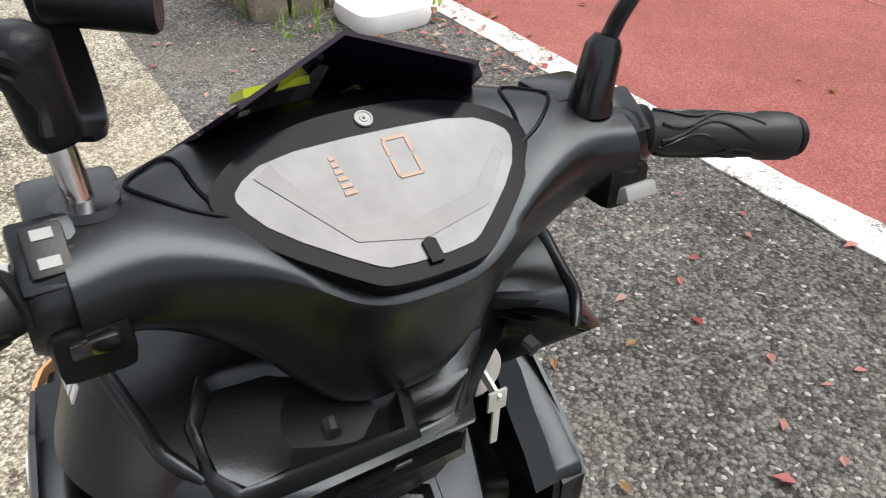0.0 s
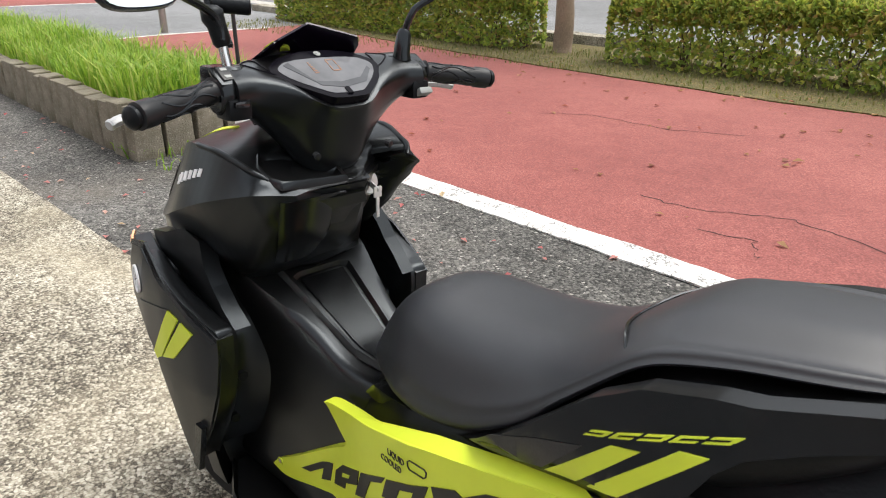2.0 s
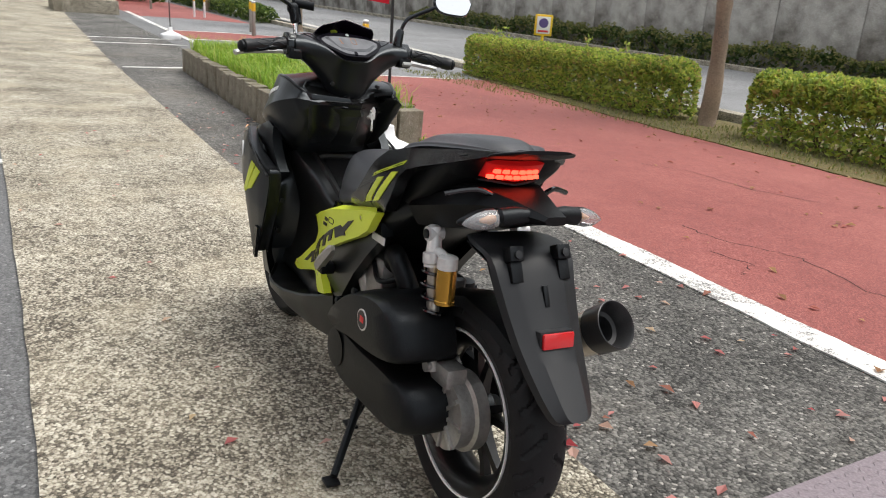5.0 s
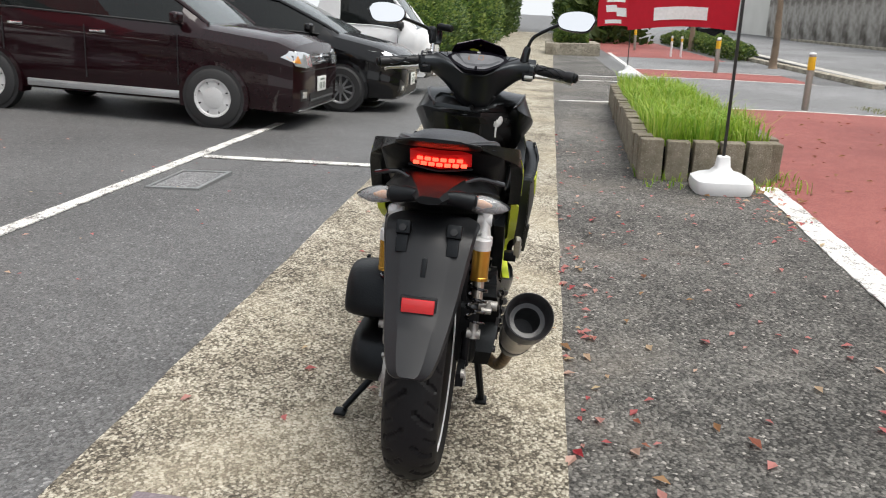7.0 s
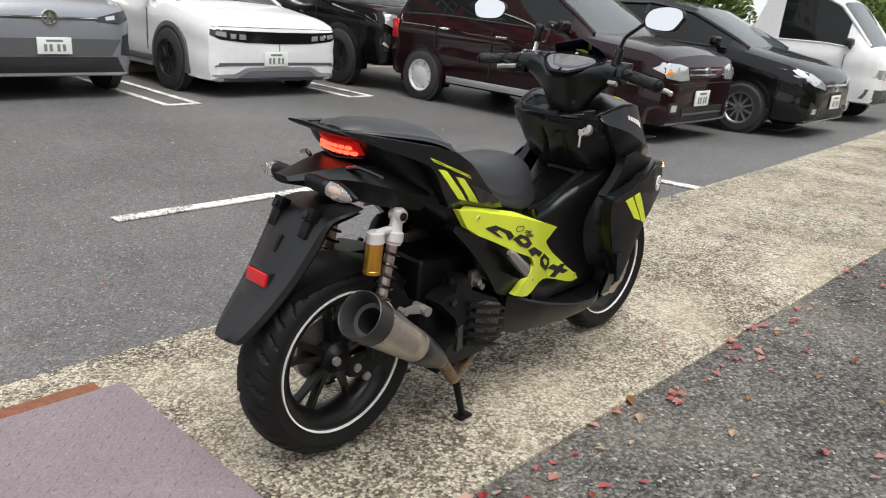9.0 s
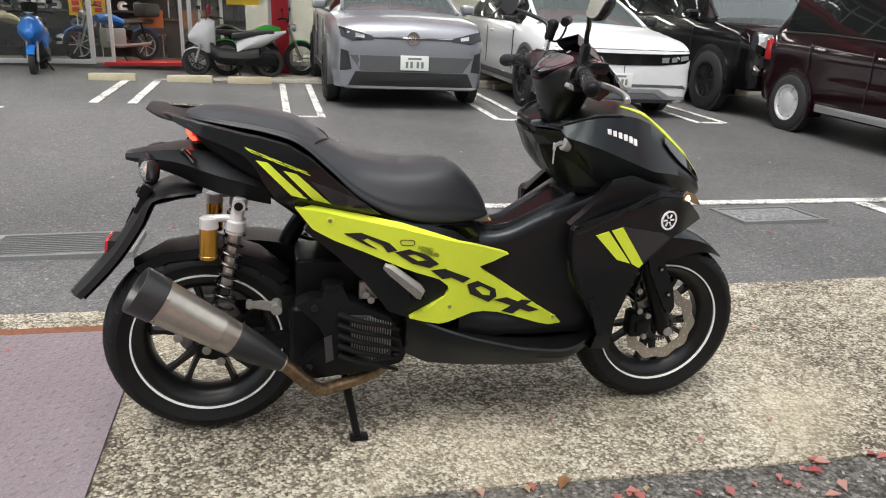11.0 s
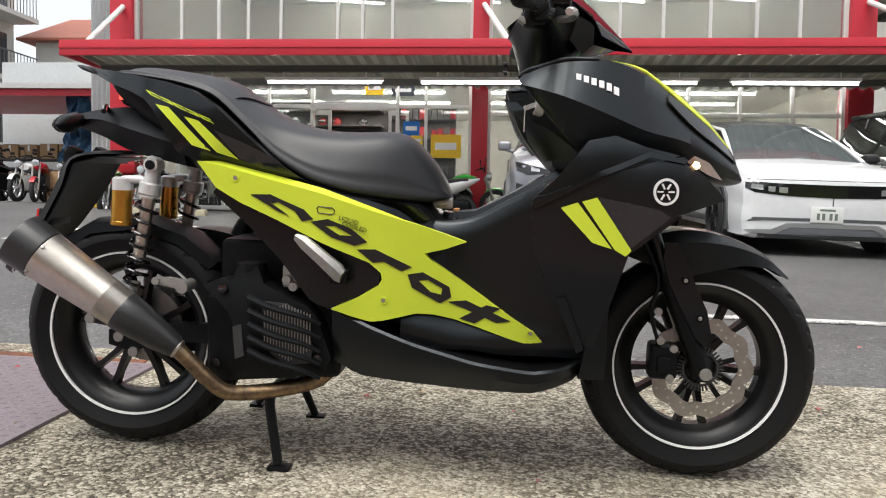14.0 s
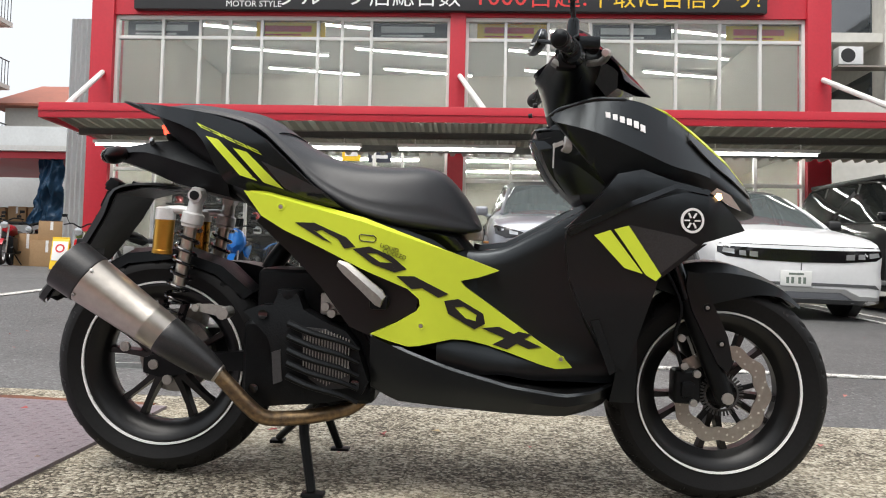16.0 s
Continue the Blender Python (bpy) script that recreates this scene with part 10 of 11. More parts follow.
part("text_bar", box(bmesh.new(), -0.030, -0.026, -0.1, 0.1, 1.0, 1.035), SIGN_RED, notice, m=turn)

# petals and leaves on the ground
r = random.Random(3)
verts, faces = [], []


def petal(x, y, s, up_=0.02):
    a, tilt = r.uniform(0, 6.28), r.uniform(-0.5, 0.5)
    z = gz(x, y) + up_
    d, e = Vector((math.cos(a), math.sin(a), tilt * 0.5)), Vector((-math.sin(a), math.cos(a), 0.25 * r.uniform(-1, 1)))
    c = Vector((x, y, z + 0.004))
    i = len(verts)
    verts.extend([c - d * s, c - d * s * 0.2 + e * s * 0.6 + Vector((0, 0, s * 0.35)), c + d * s, c - d * s * 0.1 - e * s * 0.6 + Vector((0, 0, s * 0.3)), c])
    faces.extend([(i, i + 4, i + 1), (i + 1, i + 4, i + 2), (i + 2, i + 4, i + 3), (i + 3, i + 4, i)])


for _ in range(190):
    x = r.uniform(-2.5, 7)
    petal(x, r.uniform(line_near(x), path_side(x)), r.uniform(0.011, 0.027), 0.008)
for _ in range(70):
    x = r.gauss(0.4, 1.3)
    petal(x, path_side(x) - abs(r.gauss(0, 0.10)), r.uniform(0.013, 0.030), 0.010)
for _ in range(60):
    x = r.gauss(2.9, 0.5)
    petal(x, line_near(x) + r.gauss(0.05, 0.13), r.uniform(0.012, 0.03), 0.016)
for _ in range(40):
    x = r.uniform(-3, 5)
    petal(x, r.uniform(path_side(x), lot_side(x)), r.uniform(0.010, 0.022), 0.016)
for _ in range(60):
    petal(r.uniform(-3, 4), r.uniform(1, 5), r.uniform(0.010, 0.02), 0.004)
me = bpy.data.meshes.new("fallen_petals")
me.from_pydata([tuple(v) for v in verts], [], faces)
tagged(foliage("fallen_petals", me, PETAL, None, "scattered red and pink petals lying on the ground"), "", "petals")
verts, faces = [], []
for _ in range(420):
    x = r.uniform(-4, 10)
    petal(x, r.uniform(red_far(x), line_near(x)) if r.random() < 0.7 else red_far(x) - r.uniform(-0.15, 0.7), r.uniform(0.012, 0.04), 0.012)
for _ in range(40):
    x = r.gauss(3.6, 0.3)
    petal(x, r.gauss(-2.1, 0.25), r.uniform(0.015, 0.04), 0.012)
for _ in range(14):
    x = r.uniform(-1, 2)
    petal(x, path_side(x) - r.uniform(0, 0.6), r.uniform(0.015, 0.03), 0.012)
me = bpy.data.meshes.new("dry_leaves")
me.from_pydata([tuple(v) for v in verts], [], faces)
tagged(foliage("dry_leaves", me, DRY_LEAF, None, "scattered dry brown and reddish leaves"), "", "leaves")

# cracks in the red path
CRACK = material("crack_dark", (0.03, 0.012, 0.012), 0.9)
for pts in ([(-0.4, -2.9), (0.0, -2.75), (0.5, -2.9), (0.9, -2.7), (1.3, -2.75)], [(1.4, -4.4), (1.9, -4.2), (2.6, -4.25), (3.0, -4.0)], [(-1.5, -3.6), (-0.9, -3.4), (-0.5, -3.5)], [(0.4, -2.3), (0.5, -2.5), (0.8, -2.45)]):
    bm = bmesh.new()
    line = []
    for p, q in zip(pts, pts[1:]):
        for k in range(8):
            t = k / 8
            line.append((p[0] + (q[0] - p[0]) * t + r.gauss(0, 0.012), p[1] + (q[1] - p[1]) * t + r.gauss(0, 0.012)))
    vs = [[bm.verts.new((x, y + s * 0.006 * r.uniform(0.3, 1), gz(x, y) + 0.0095)) for s in (-1, 1)] for x, y in line]
    for a, b in zip(vs, vs[1:]):
        bm.faces.new((a[0], b[0], b[1], a[1]))
    structure("crack", bm, CRACK, "thin crack in the red path", "crack")

# ---- around the shop ----
WHEEL_STOP = aggregate("wheel_stop", (0.55, 0.50, 0.36), (0.5, 0.46, 0.34), (0.66, 0.6, 0.46), 0.012, 0.4, 0.85, 0.3, (0.6, 0.55, 0.45), 3, 0.6)
for x in (-5.35, -4.55, -2.55, -1.55, -0.75, 0.75, 1.75, 3.1, 4.1, 5.6, 6.8):
    bm = bmesh.new()
    box(bm, x - 0.3, x + 0.3, 9.0, 9.12, gz(x, 9) - 0.02, gz(x, 9) + 0.095, 0.02)
    ob = part("wheel_stop", bm, WHEEL_STOP, None, "pale yellowish concrete wheel stop")
    tagged(ob, "pale yellowish concrete wheel stop on the asphalt", "wheel stop", "wheel stops before the shop")


def small_bike(name, label, m, paint_, kind, extra=None):
    """A parked motorcycle or scooter with its front towards +x."""
    b = thing(name, label, "scooter" if kind == "scooter" else "motorcycle", m @ Matrix.Scale(0.86, 4))
    wb, r_ = (1.25, 0.24) if kind == "scooter" else (1.35, 0.31)
    if kind == "moped":
        wb, r_ = 1.18, 0.27
    for x in (-wb / 2, wb / 2):
        w = part("wheel", lathe(bmesh.new(), [(r_ * 0.72, -0.045), (r_ * 0.92, -0.045), (r_, -0.015), (r_, 0.015), (r_ * 0.92, 0.045), (r_ * 0.72, 0.045)], "y", 28, close=True), TYRE, b, m=Matrix.Translation((x, 0, r_)))
        bm = bmesh.new()
        lathe(bm, [(r_ * 0.70, -0.02), (r_ * 0.75, -0.03), (r_ * 0.75, 0.03), (r_ * 0.70, 0.02)], "y", 28, close=True)
        for k in range(7):
            box(bm, 0.02, r_ * 0.72, -0.008, 0.008, -0.008, 0.008, 0, Matrix.Rotation(2 * math.pi * k / 7, 4, "Y"))
        lathe(bm, [(0, -0.05), (0.035, -0.05), (0.035, 0.05), (0, 0.05)], "y", 14)
        part("rim", bm, ALLOY if kind != "scooter" else DARK_RIM, w)
    f = wb / 2
    for s in (-1, 1):
        bm = bmesh.new()
        tube(bm, [(f, s * 0.07, r_), (f - 0.2, s * 0.07, 0.85)], 0.02, 8)
        part("fork_leg", bm, ALU, b)
    bm = bmesh.new()
    tube(bm, spline([(f - 0.32, -0.33, 1.0), (f - 0.24, -0.15, 1.02), (f - 0.22, 0, 0.95), (f - 0.24, 0.15, 1.02), (f - 0.32, 0.33, 1.0)], 4), 0.014, 8)
    part("handlebar", bm, ENGINE_BLACK, b)
    bm = bmesh.new()
    lathe(bm, [(0, 0.06), (0.075, 0.04), (0.08, 0.0), (0.05, -0.07), (0, -0.08)], "x", 18, (f - 0.12, 0, 0.86))
    part("headlamp", bm, LAMP_CLEAR, b)
    for s in (-1, 1):
        bm = bmesh.new()
        tube(bm, [(f - 0.25, s * 0.2, 1.0), (f - 0.25, s * 0.27, 1.16)], 0.006, 6)
        box(bm, f - 0.26, f - 0.24, s * 0.3 - 0.05, s * 0.3 + 0.05, 1.14, 1.2, 0.01)
        part("mirror", bm, ENGINE_BLACK, b)
    if kind == "scooter":
        tail_ = [(-0.92, [(0, 0.80), (0.03, 0.79), (0.04, 0.77), (0, 0.76)]), (-0.6, [(0, 0.76), (0.12, 0.74), (0.14, 0.64), (0, 0.56)]), (-0.3, [(0, 0.70), (0.13, 0.66), (0.16, 0.54), (0, 0.44)]), (-0.08, [(0, 0.60), (0.10, 0.56), (0.15, 0.42), (0, 0.36)])]
        part("tail_panel", loft_x(tail_, 3, 2), paint_, b, smooth=50)
        floor_ = [(-0.45, [(0, 0.50), (0.12, 0.48), (0.15, 0.34), (0, 0.24)]), (-0.1, [(0, 0.48), (0.13, 0.46), (0.19, 0.32), (0, 0.20)]), (0.22, [(0, 0.50), (0.13, 0.48), (0.19, 0.34), (0, 0.22)]), (0.36, [(0, 0.62), (0.12, 0.58), (0.14, 0.40), (0, 0.32)])]
        part("floor_panel", loft_x(floor_, 3, 2), BLACK_TRIM, b, smooth=50)
        front_ = [(0.28, [(0, 0.94), (0.08, 0.90), (0.10, 0.80), (0, 0.50)]), (0.40, [(0, 0.98), (0.13, 0.90), (0.20, 0.70), (0, 0.40)]), (0.55, [(0, 0.92), (0.12, 0.84), (0.17, 0.68), (0, 0.50)]), (0.72, [(0, 0.72), (0.05, 0.70), (0.06, 0.64), (0, 0.60)])]
        part("front_apron", loft_x(front_, 3, 2), paint_, b, smooth=50)
        part("screen", box(bmesh.new(), -0.01, 0.0, -0.12, 0.12, 0.0, 0.24, 0.004, pose(0.42, 0, 0.95, 0, -28, 0)), SIDE_GLASS, b)
        st = [(-0.72, [(0, 0.80), (0.09, 0.78), (0.11, 0.74), (0, 0.72)]), (-0.35, [(0, 0.78), (0.12, 0.76), (0.14, 0.70), (0, 0.68)]), (0.0, [(0, 0.74), (0.09, 0.72), (0.1, 0.66), (0, 0.62)])]
        part("seat", loft_x(st, 3, 2), SEAT_VINYL, b)
        bm = bmesh.new()
        box(bm, -0.75, -0.2, -0.12, 0.12, 0.2, 0.38, 0.04)
        part("engine", bm, ENGINE_BLACK, b)
        part("fender", skin(bmesh.new(), [ring_of(f + r_ * 1.12 * math.cos(a), [(0, r_ + r_ * 1.12 * math.sin(a)), (0.06, r_ + r_ * 1.08 * math.sin(a)), (0.06, r_ + r_ * 1.0 * math.sin(a)), (0, r_ + r_ * 1.05 * math.sin(a))]) for a in np.linspace(0.5, 2.3, 8)]), paint_, b)
    else:
        st = [(-0.2, [(0, 0.80), (0.09, 0.78), (0.12, 0.70), (0, 0.64)]), (0.05, [(0, 0.90), (0.12, 0.86), (0.15, 0.76), (0, 0.68)]), (0.3, [(0, 0.86), (0.09, 0.83), (0.11, 0.76), (0, 0.72)])]
        part("tank", loft_x(st, 3, 2), paint_, b)
        st = [(-0.85, [(0, 0.80), (0.07, 0.79), (0.09, 0.74), (0, 0.72)]), (-0.5, [(0, 0.80), (0.11, 0.78), (0.13, 0.72), (0, 0.70)]), (-0.15, [(0, 0.78), (0.09, 0.76), (0.1, 0.70), (0, 0.68)])]
        part("seat", loft_x(st, 3, 2), SEAT_VINYL, b)
        bm = bmesh.new()
        box(bm, -0.22, 0.2, -0.13, 0.13, 0.26, 0.62, 0.04)
        tube(bm, [(0.2, 0.1, 0.4), (0.0, 0.14, 0.28), (-0.7, 0.17, 0.34)], 0.035, 10)
        part("engine", bm, ALU if kind == "cruiser" else ENGINE_BLACK, b)
        for x, lo, hi in ((-f, 0.9, 2.6), (f, 0.6, 2.2)):
            part("fender", skin(bmesh.new(), [ring_of(x + r_ * 1.1 * math.cos(a), [(0, r_ + r_ * 1.1 * math.sin(a)), (0.05, r_ + r_ * 1.06 * math.sin(a)), (0.05, r_ + r_ * 1.0 * math.sin(a)), (0, r_ + r_ * 1.05 * math.sin(a))]) for a in np.linspace(lo, hi, 8)]), paint_, b)
        bm = bmesh.new()
        tube(bm, [(-f, 0.08, r_), (-0.2, 0.1, 0.4)], 0.018, 8)
        tube(bm, [(-0.55, 0.1, 0.75), (-f, 0.1, r_)], 0.022, 8)
        part("swing_arm", bm, ENGINE_BLACK, b)
    bm = bmesh.new()
    tube(bm, [(-0.05, 0.08, 0.28), (-0.12, 0.24, 0.01)], 0.012, 8)
    part("side_stand", bm, ENGINE_BLACK, b)
    if extra:
        bm = bmesh.new()
        box(bm, -0.95, -0.6, -0.2, 0.2, 0.85, 1.1, 0.05)
        part("top_box", bm, extra, b)
    return b


BLUE = paint("blue_bike_paint", (0.02, 0.16, 0.52), 0.2)
GREEN = paint("green_bike_paint", (0.05, 0.50, 0.06), 0.0)
CREAM = paint("cream_bike_paint", (0.62, 0.55, 0.35), 0.0)
RED_BIKE = paint("red_bike_paint", (0.42, 0.02, 0.03), 0.1)
OLIVE = paint("olive_bike_paint", (0.10, 0.13, 0.04), 0.0)
AZ = FL - 0.13
small_bike("parked_scooter", "white sporty scooter parked before the shop window", pose(-1.0, 9.95, AZ, 0, 0, 178), WHITE_PAINT_CAR, "scooter")
small_bike("parked_motorcycle", "green off-road motorcycle behind the white scooter", pose(-0.55, 10.45, AZ, 0, 0, 12), GREEN, "cruiser")
small_bike("parked_motorcycle", "black motorcycle beside the shop door", pose(-1.05, 10.5, AZ, 0, 0, 150), BLACK_PAINT, "cruiser")
small_bike("parked_scooter", "small blue scooter facing the car park", pose(-3.72, 10.1, AZ, 0, 0, -82), BLUE, "scooter")
small_bike("parked_motorcycle", "black cruiser motorcycle with chrome before the window", pose(-5.45, 10.15, AZ, 0, 0, -104), BLACK_PAINT, "cruiser")
small_bike("parked_moped", "olive moped with a red top box beside the column", pose(-6.35, 10.3, AZ, 0, 0, -80), OLIVE, "moped", RED_BIKE)
small_bike("parked_moped", "cream moped behind the shop window", pose(-4.55, 11.7, FL + 0.02, 0, 0, -115), CREAM, "moped")
small_bike("parked_motorcycle", "dark motorcycle behind the shop window", pose(-5.3, 12.0, FL + 0.02, 0, 0, -60), BLACK_PAINT, "cruiser", BLACK_TRIM)
small_bike("parked_motorcycle", "blue-grey motorcycle just inside the door", pose(-3.0, 11.8, FL + 0.02, 0, 0, -140), BLUE, "cruiser", BLACK_TRIM)
for k in range(3):
    small_bike("parked_motorcycle", "black motorcycle in a row behind the long window", pose(0.8 + 0.9 * k, 12.0, FL + 0.02, 0, 0, -70), BLACK_PAINT, "cruiser")
for k, (x, y, col, lbl) in enumerate(((-8.75, 12.0, RED_BIKE, "red"), (-9.3, 12.5, WHITE_PAINT_CAR, "white"), (-9.75, 12.2, BLACK_PAINT, "black"), (-10.2, 12.7, RED_BIKE, "red"), (-10.7, 12.3, BLACK_PAINT, "black"), (-11.2, 12.9, OLIVE, "olive"), (-11.8, 12.4, BLACK_PAINT, "black"), (-9.0, 13.4, BLACK_PAINT, "black"), (-9.9, 13.5, BLUE, "blue"), (-10.9, 13.6, RED_BIKE, "red"))):
    small_bike("parked_motorcycle", f"{lbl} motorcycle parked in the yard beside the shop", pose(x, y, gz(x, y), 0, 0, -70 - 12 * (k % 3)), col, "cruiser" if k % 2 else "moped")

# inside: helmet shelves, counter, red rack, signs, table and chairs
SHELF = material("shelf_dark", (0.06, 0.055, 0.05), 0.6)
WOOD = material("brown_wood", (0.16, 0.085, 0.045), 0.5, 0, 0.25, 5)
HELMETS = [material(f"helmet_{n}", c, 0.25, 0, 0.1, coat=0.6) for n, c in (("white", (0.7, 0.7, 0.7)), ("black", (0.02, 0.02, 0.02)), ("grey", (0.25, 0.26, 0.28)), ("red", (0.45, 0.03, 0.03)), ("silver", (0.5, 0.5, 0.5)))]


def helmet(mat):
    bm = bmesh.new()
    bmesh.ops.create_uvsphere(bm, u_segments=14, v_segments=10, radius=0.13)
    for v in bm.verts:
        v.co.z *= 1.05
        if v.co.z < -0.07:
            v.co.z = -0.09
        v.co.y *= 1.12
        if v.co.y < -0.08 and -0.05 < v.co.z < 0.06:
            v.co.y += 0.03
    h = thing("helmet", "", "helmet")
    part("shell", bm, mat, h)
    bm = bmesh.new()
    box(bm, -0.10, 0.10, -0.135, -0.06, -0.035, 0.05, 0.03)
    part("visor", bm, GLOSS_BLACK, h)
    return h


protos = []
for mat, nm in zip(HELMETS, ("white", "black", "grey", "red", "silver")):
    h = helmet(mat)
    protos.append(tagged(h, f"{nm} motorcycle helmet on a shop shelf", "helmet", "helmets on the shelves"))
shelf_rows = [(x, y, z) for z in (0.85, 1.17, 1.49, 1.81, 2.13, 2.45) for x, y in [(-6.4 + 0.29 * k, 14.2) for k in range(13)]]
used = [False] * 5
rr = random.Random(12)
for x, y, z in shelf_rows:
    k = rr.choice((0, 1, 1, 1, 2, 2, 3, 4))
    if rr.random() < 0.12:
        continue
    m = pose(x + rr.uniform(-0.03, 0.03), y, z + 0.078, 0, 0, rr.uniform(-70, 70)) @ Matrix.Scale(0.86, 4)
    if not used[k]:
        protos[k].matrix_basis = m
        used[k] = True
    else:
        copy_thing(protos[k], m)
for z in (0.85, 1.17, 1.49, 1.81, 2.13, 2.45, 2.77):
    sh = thing("shelf_board", "dark shelf board along the shop wall", "shelf")
    bm = bmesh.new()
    box(bm, -6.6, -2.5, 14.0, 14.45, z - 0.03, z, 0.004)
    part("board", bm, SHELF, sh)
wall_block("shelf_back", -6.65, -2.4, 14.45, 14.5, FL, 3.0, SHELF, "dark back wall of the helmet shelves")
rack = thing("goods_rack", "tall rack of red and black boxed goods", "rack")
part("back_board", box(bmesh.new(), -2.35, -0.9, 14.2, 14.25, FL, 2.9), SHELF, rack)
for i in range(5):
    part("shelf", box(bmesh.new(), -2.35, -0.9, 13.9, 14.2, 0.95 + 0.4 * i, 0.97 + 0.4 * i), BLACK_TRIM, rack)
    for k in range(11):
        if rr.random() < 0.85:
            x = -2.3 + 0.13 * k
            part("box", box(bmesh.new(), x, x + 0.1, 13.92, 14.1, 0.97 + 0.4 * i, 0.97 + 0.4 * i + rr.uniform(0.16, 0.3)), rr.choice([RED_BIKE, RED_BIKE, BLACK_TRIM, SHELF]), rack)
for x in (-3.76, -3.39):
    sgn = thing("hanging_banner", "yellow hanging banner with a column of plain red bars", "banner")
    part("cloth", box(bmesh.new(), x - 0.115, x + 0.115, 12.9, 12.91, 1.36, 2.14), YELLOW, sgn)
    for k in range(6):
        part("bar", box(bmesh.new(), x - 0.06, x + 0.06, 12.885, 12.895, 1.42 + 0.112 * k, 1.50 + 0.112 * k), SIGN_RED, sgn)
    part("top_rod", tube(bmesh.new(), [(x - 0.13, 12.905, 2.145), (x + 0.13, 12.905, 2.145)], 0.008, 8), WHITE_METAL, sgn)
    part("stand", tube(bmesh.new(), [(x, 12.93, FL), (x, 12.93, 2.145)], 0.01, 8), WHITE_METAL, sgn)
tb = thing("table", "dark wooden table inside the shop", "table")
part("top", box(bmesh.new(), -2.9, -1.3, 12.9, 13.5, FL + 0.7, FL + 0.74, 0.005), WOOD, tb)
part("front_panel", box(bmesh.new(), -2.88, -1.32, 12.95, 12.97, FL + 0.05, FL + 0.7), SHELF, tb)
for x in (-2.45, -1.75):
    ch = thing("chair", "orange-brown wooden chair with metal legs", "chair", Matrix.Translation((x, 12.55, FL + 0.02)), "chairs at the table")
    part("seat", box(bmesh.new(), -0.2, 0.2, -0.2, 0.2, 0.42, 0.45, 0.01), WOOD, ch)
    part("backrest", box(bmesh.new(), -0.2, 0.2, -0.22, -0.19, 0.55, 0.85, 0.01), material("chair_orange", (0.45, 0.16, 0.05), 0.5), ch)
    for a in (-0.17, 0.17):
        for c in (-0.18, 0.17):
            part("leg", tube(bmesh.new(), [(a, c, 0), (a, c, 0.42)], 0.01, 6), CHROME, ch)
for x, z, w, h, mat, lbl in ((-1.45, 2.05, 0.14, 0.12, BLUE, "blue"), (-1.35, 1.85, 0.1, 0.08, YELLOW, "yellow"), (-0.85, 1.75, 0.26, 0.2, YELLOW, "yellow and green"), (-2.1, 2.74, 0.16, 0.12, YELLOW, "orange"), (-1.6, 2.7, 0.2, 0.1, NAVY, "dark"), (-3.45, 1.85, 0.08, 0.06, SIGN_RED, "red"), (0.9, 1.6, 0.25, 0.2, NAVY, "dark")):
    st_ = thing("window_sticker", f"{lbl} notice stuck to the shop glass", "sticker")
    part("sheet", box(bmesh.new(), x - w, x + w, FY + 0.078, FY + 0.082, z - h, z + h), mat, st_)
    part("bar", box(bmesh.new(), x - w * 0.7, x + w * 0.7, FY + 0.074, FY + 0.077, z - h * 0.3, z + h * 0.3), WHITE_PAINT, st_)

# yard: warning sign, boxes, tarpaulin, lean-to
sb = thing("floor_sign", "yellow folding floor sign with a round red mark", "sign", pose(-6.86, 10.45, gz(-6.9, 10.4), 0, 0, 10))
for s in (-1, 1):
    bm = bmesh.new()
    box(bm, -0.14, 0.14, -0.01, 0.01, 0.0, 0.56, 0.01, pose(0, s * 0.12, 0, s * 13, 0, 0))
    panel = part("panel", bm, YELLOW, sb)
bm = bmesh.new()
box(bm, -0.12, 0.12, -0.018, -0.011, 0.15, 0.48, 0.002, pose(0, -0.12, 0, -13, 0, 0))
part("sheet", bm, WHITE_PAINT, sb)
bm = lathe(bmesh.new(), [(0.05, -0.022), (0.075, -0.022), (0.075, -0.019), (0.05, -0.019)], "y", 20, close=True)
part("mark", bm, SIGN_RED, sb, m=pose(0, -0.12, 0, -13, 0, 0) @ Matrix.Translation((0, 0, 0.36)))
CARD = material("cardboard", (0.36, 0.23, 0.12), 0.8, 0, 0.12, 4)
yr = random.Random(31)


def carton(x, y, z, w, d, h, yaw, label):
    """A taped carton with slightly sprung top flaps."""
    cb = thing("cardboard_box", label, "box", pose(x, y, z, 0, 0, yaw))
    part("carton", box(bmesh.new(), -w, w, -d, d, 0, h, 0.006), CARD, cb)
    for s in (-1, 1):
        part("flap", box(bmesh.new(), -w, w, 0.003, d - 0.002, 0, 0.004, 0, pose(0, 0, h + 0.002) @ Matrix.Rotation(0 if s > 0 else math.pi, 4, "Z") @ pose(0, 0, 0, yr.uniform(0, 5), 0, 0)), CARD, cb)
    part("tape", box(bmesh.new(), -0.025, 0.025, -d - 0.002, -d, h * 0.55, h), WHITE_CLOTH, cb)


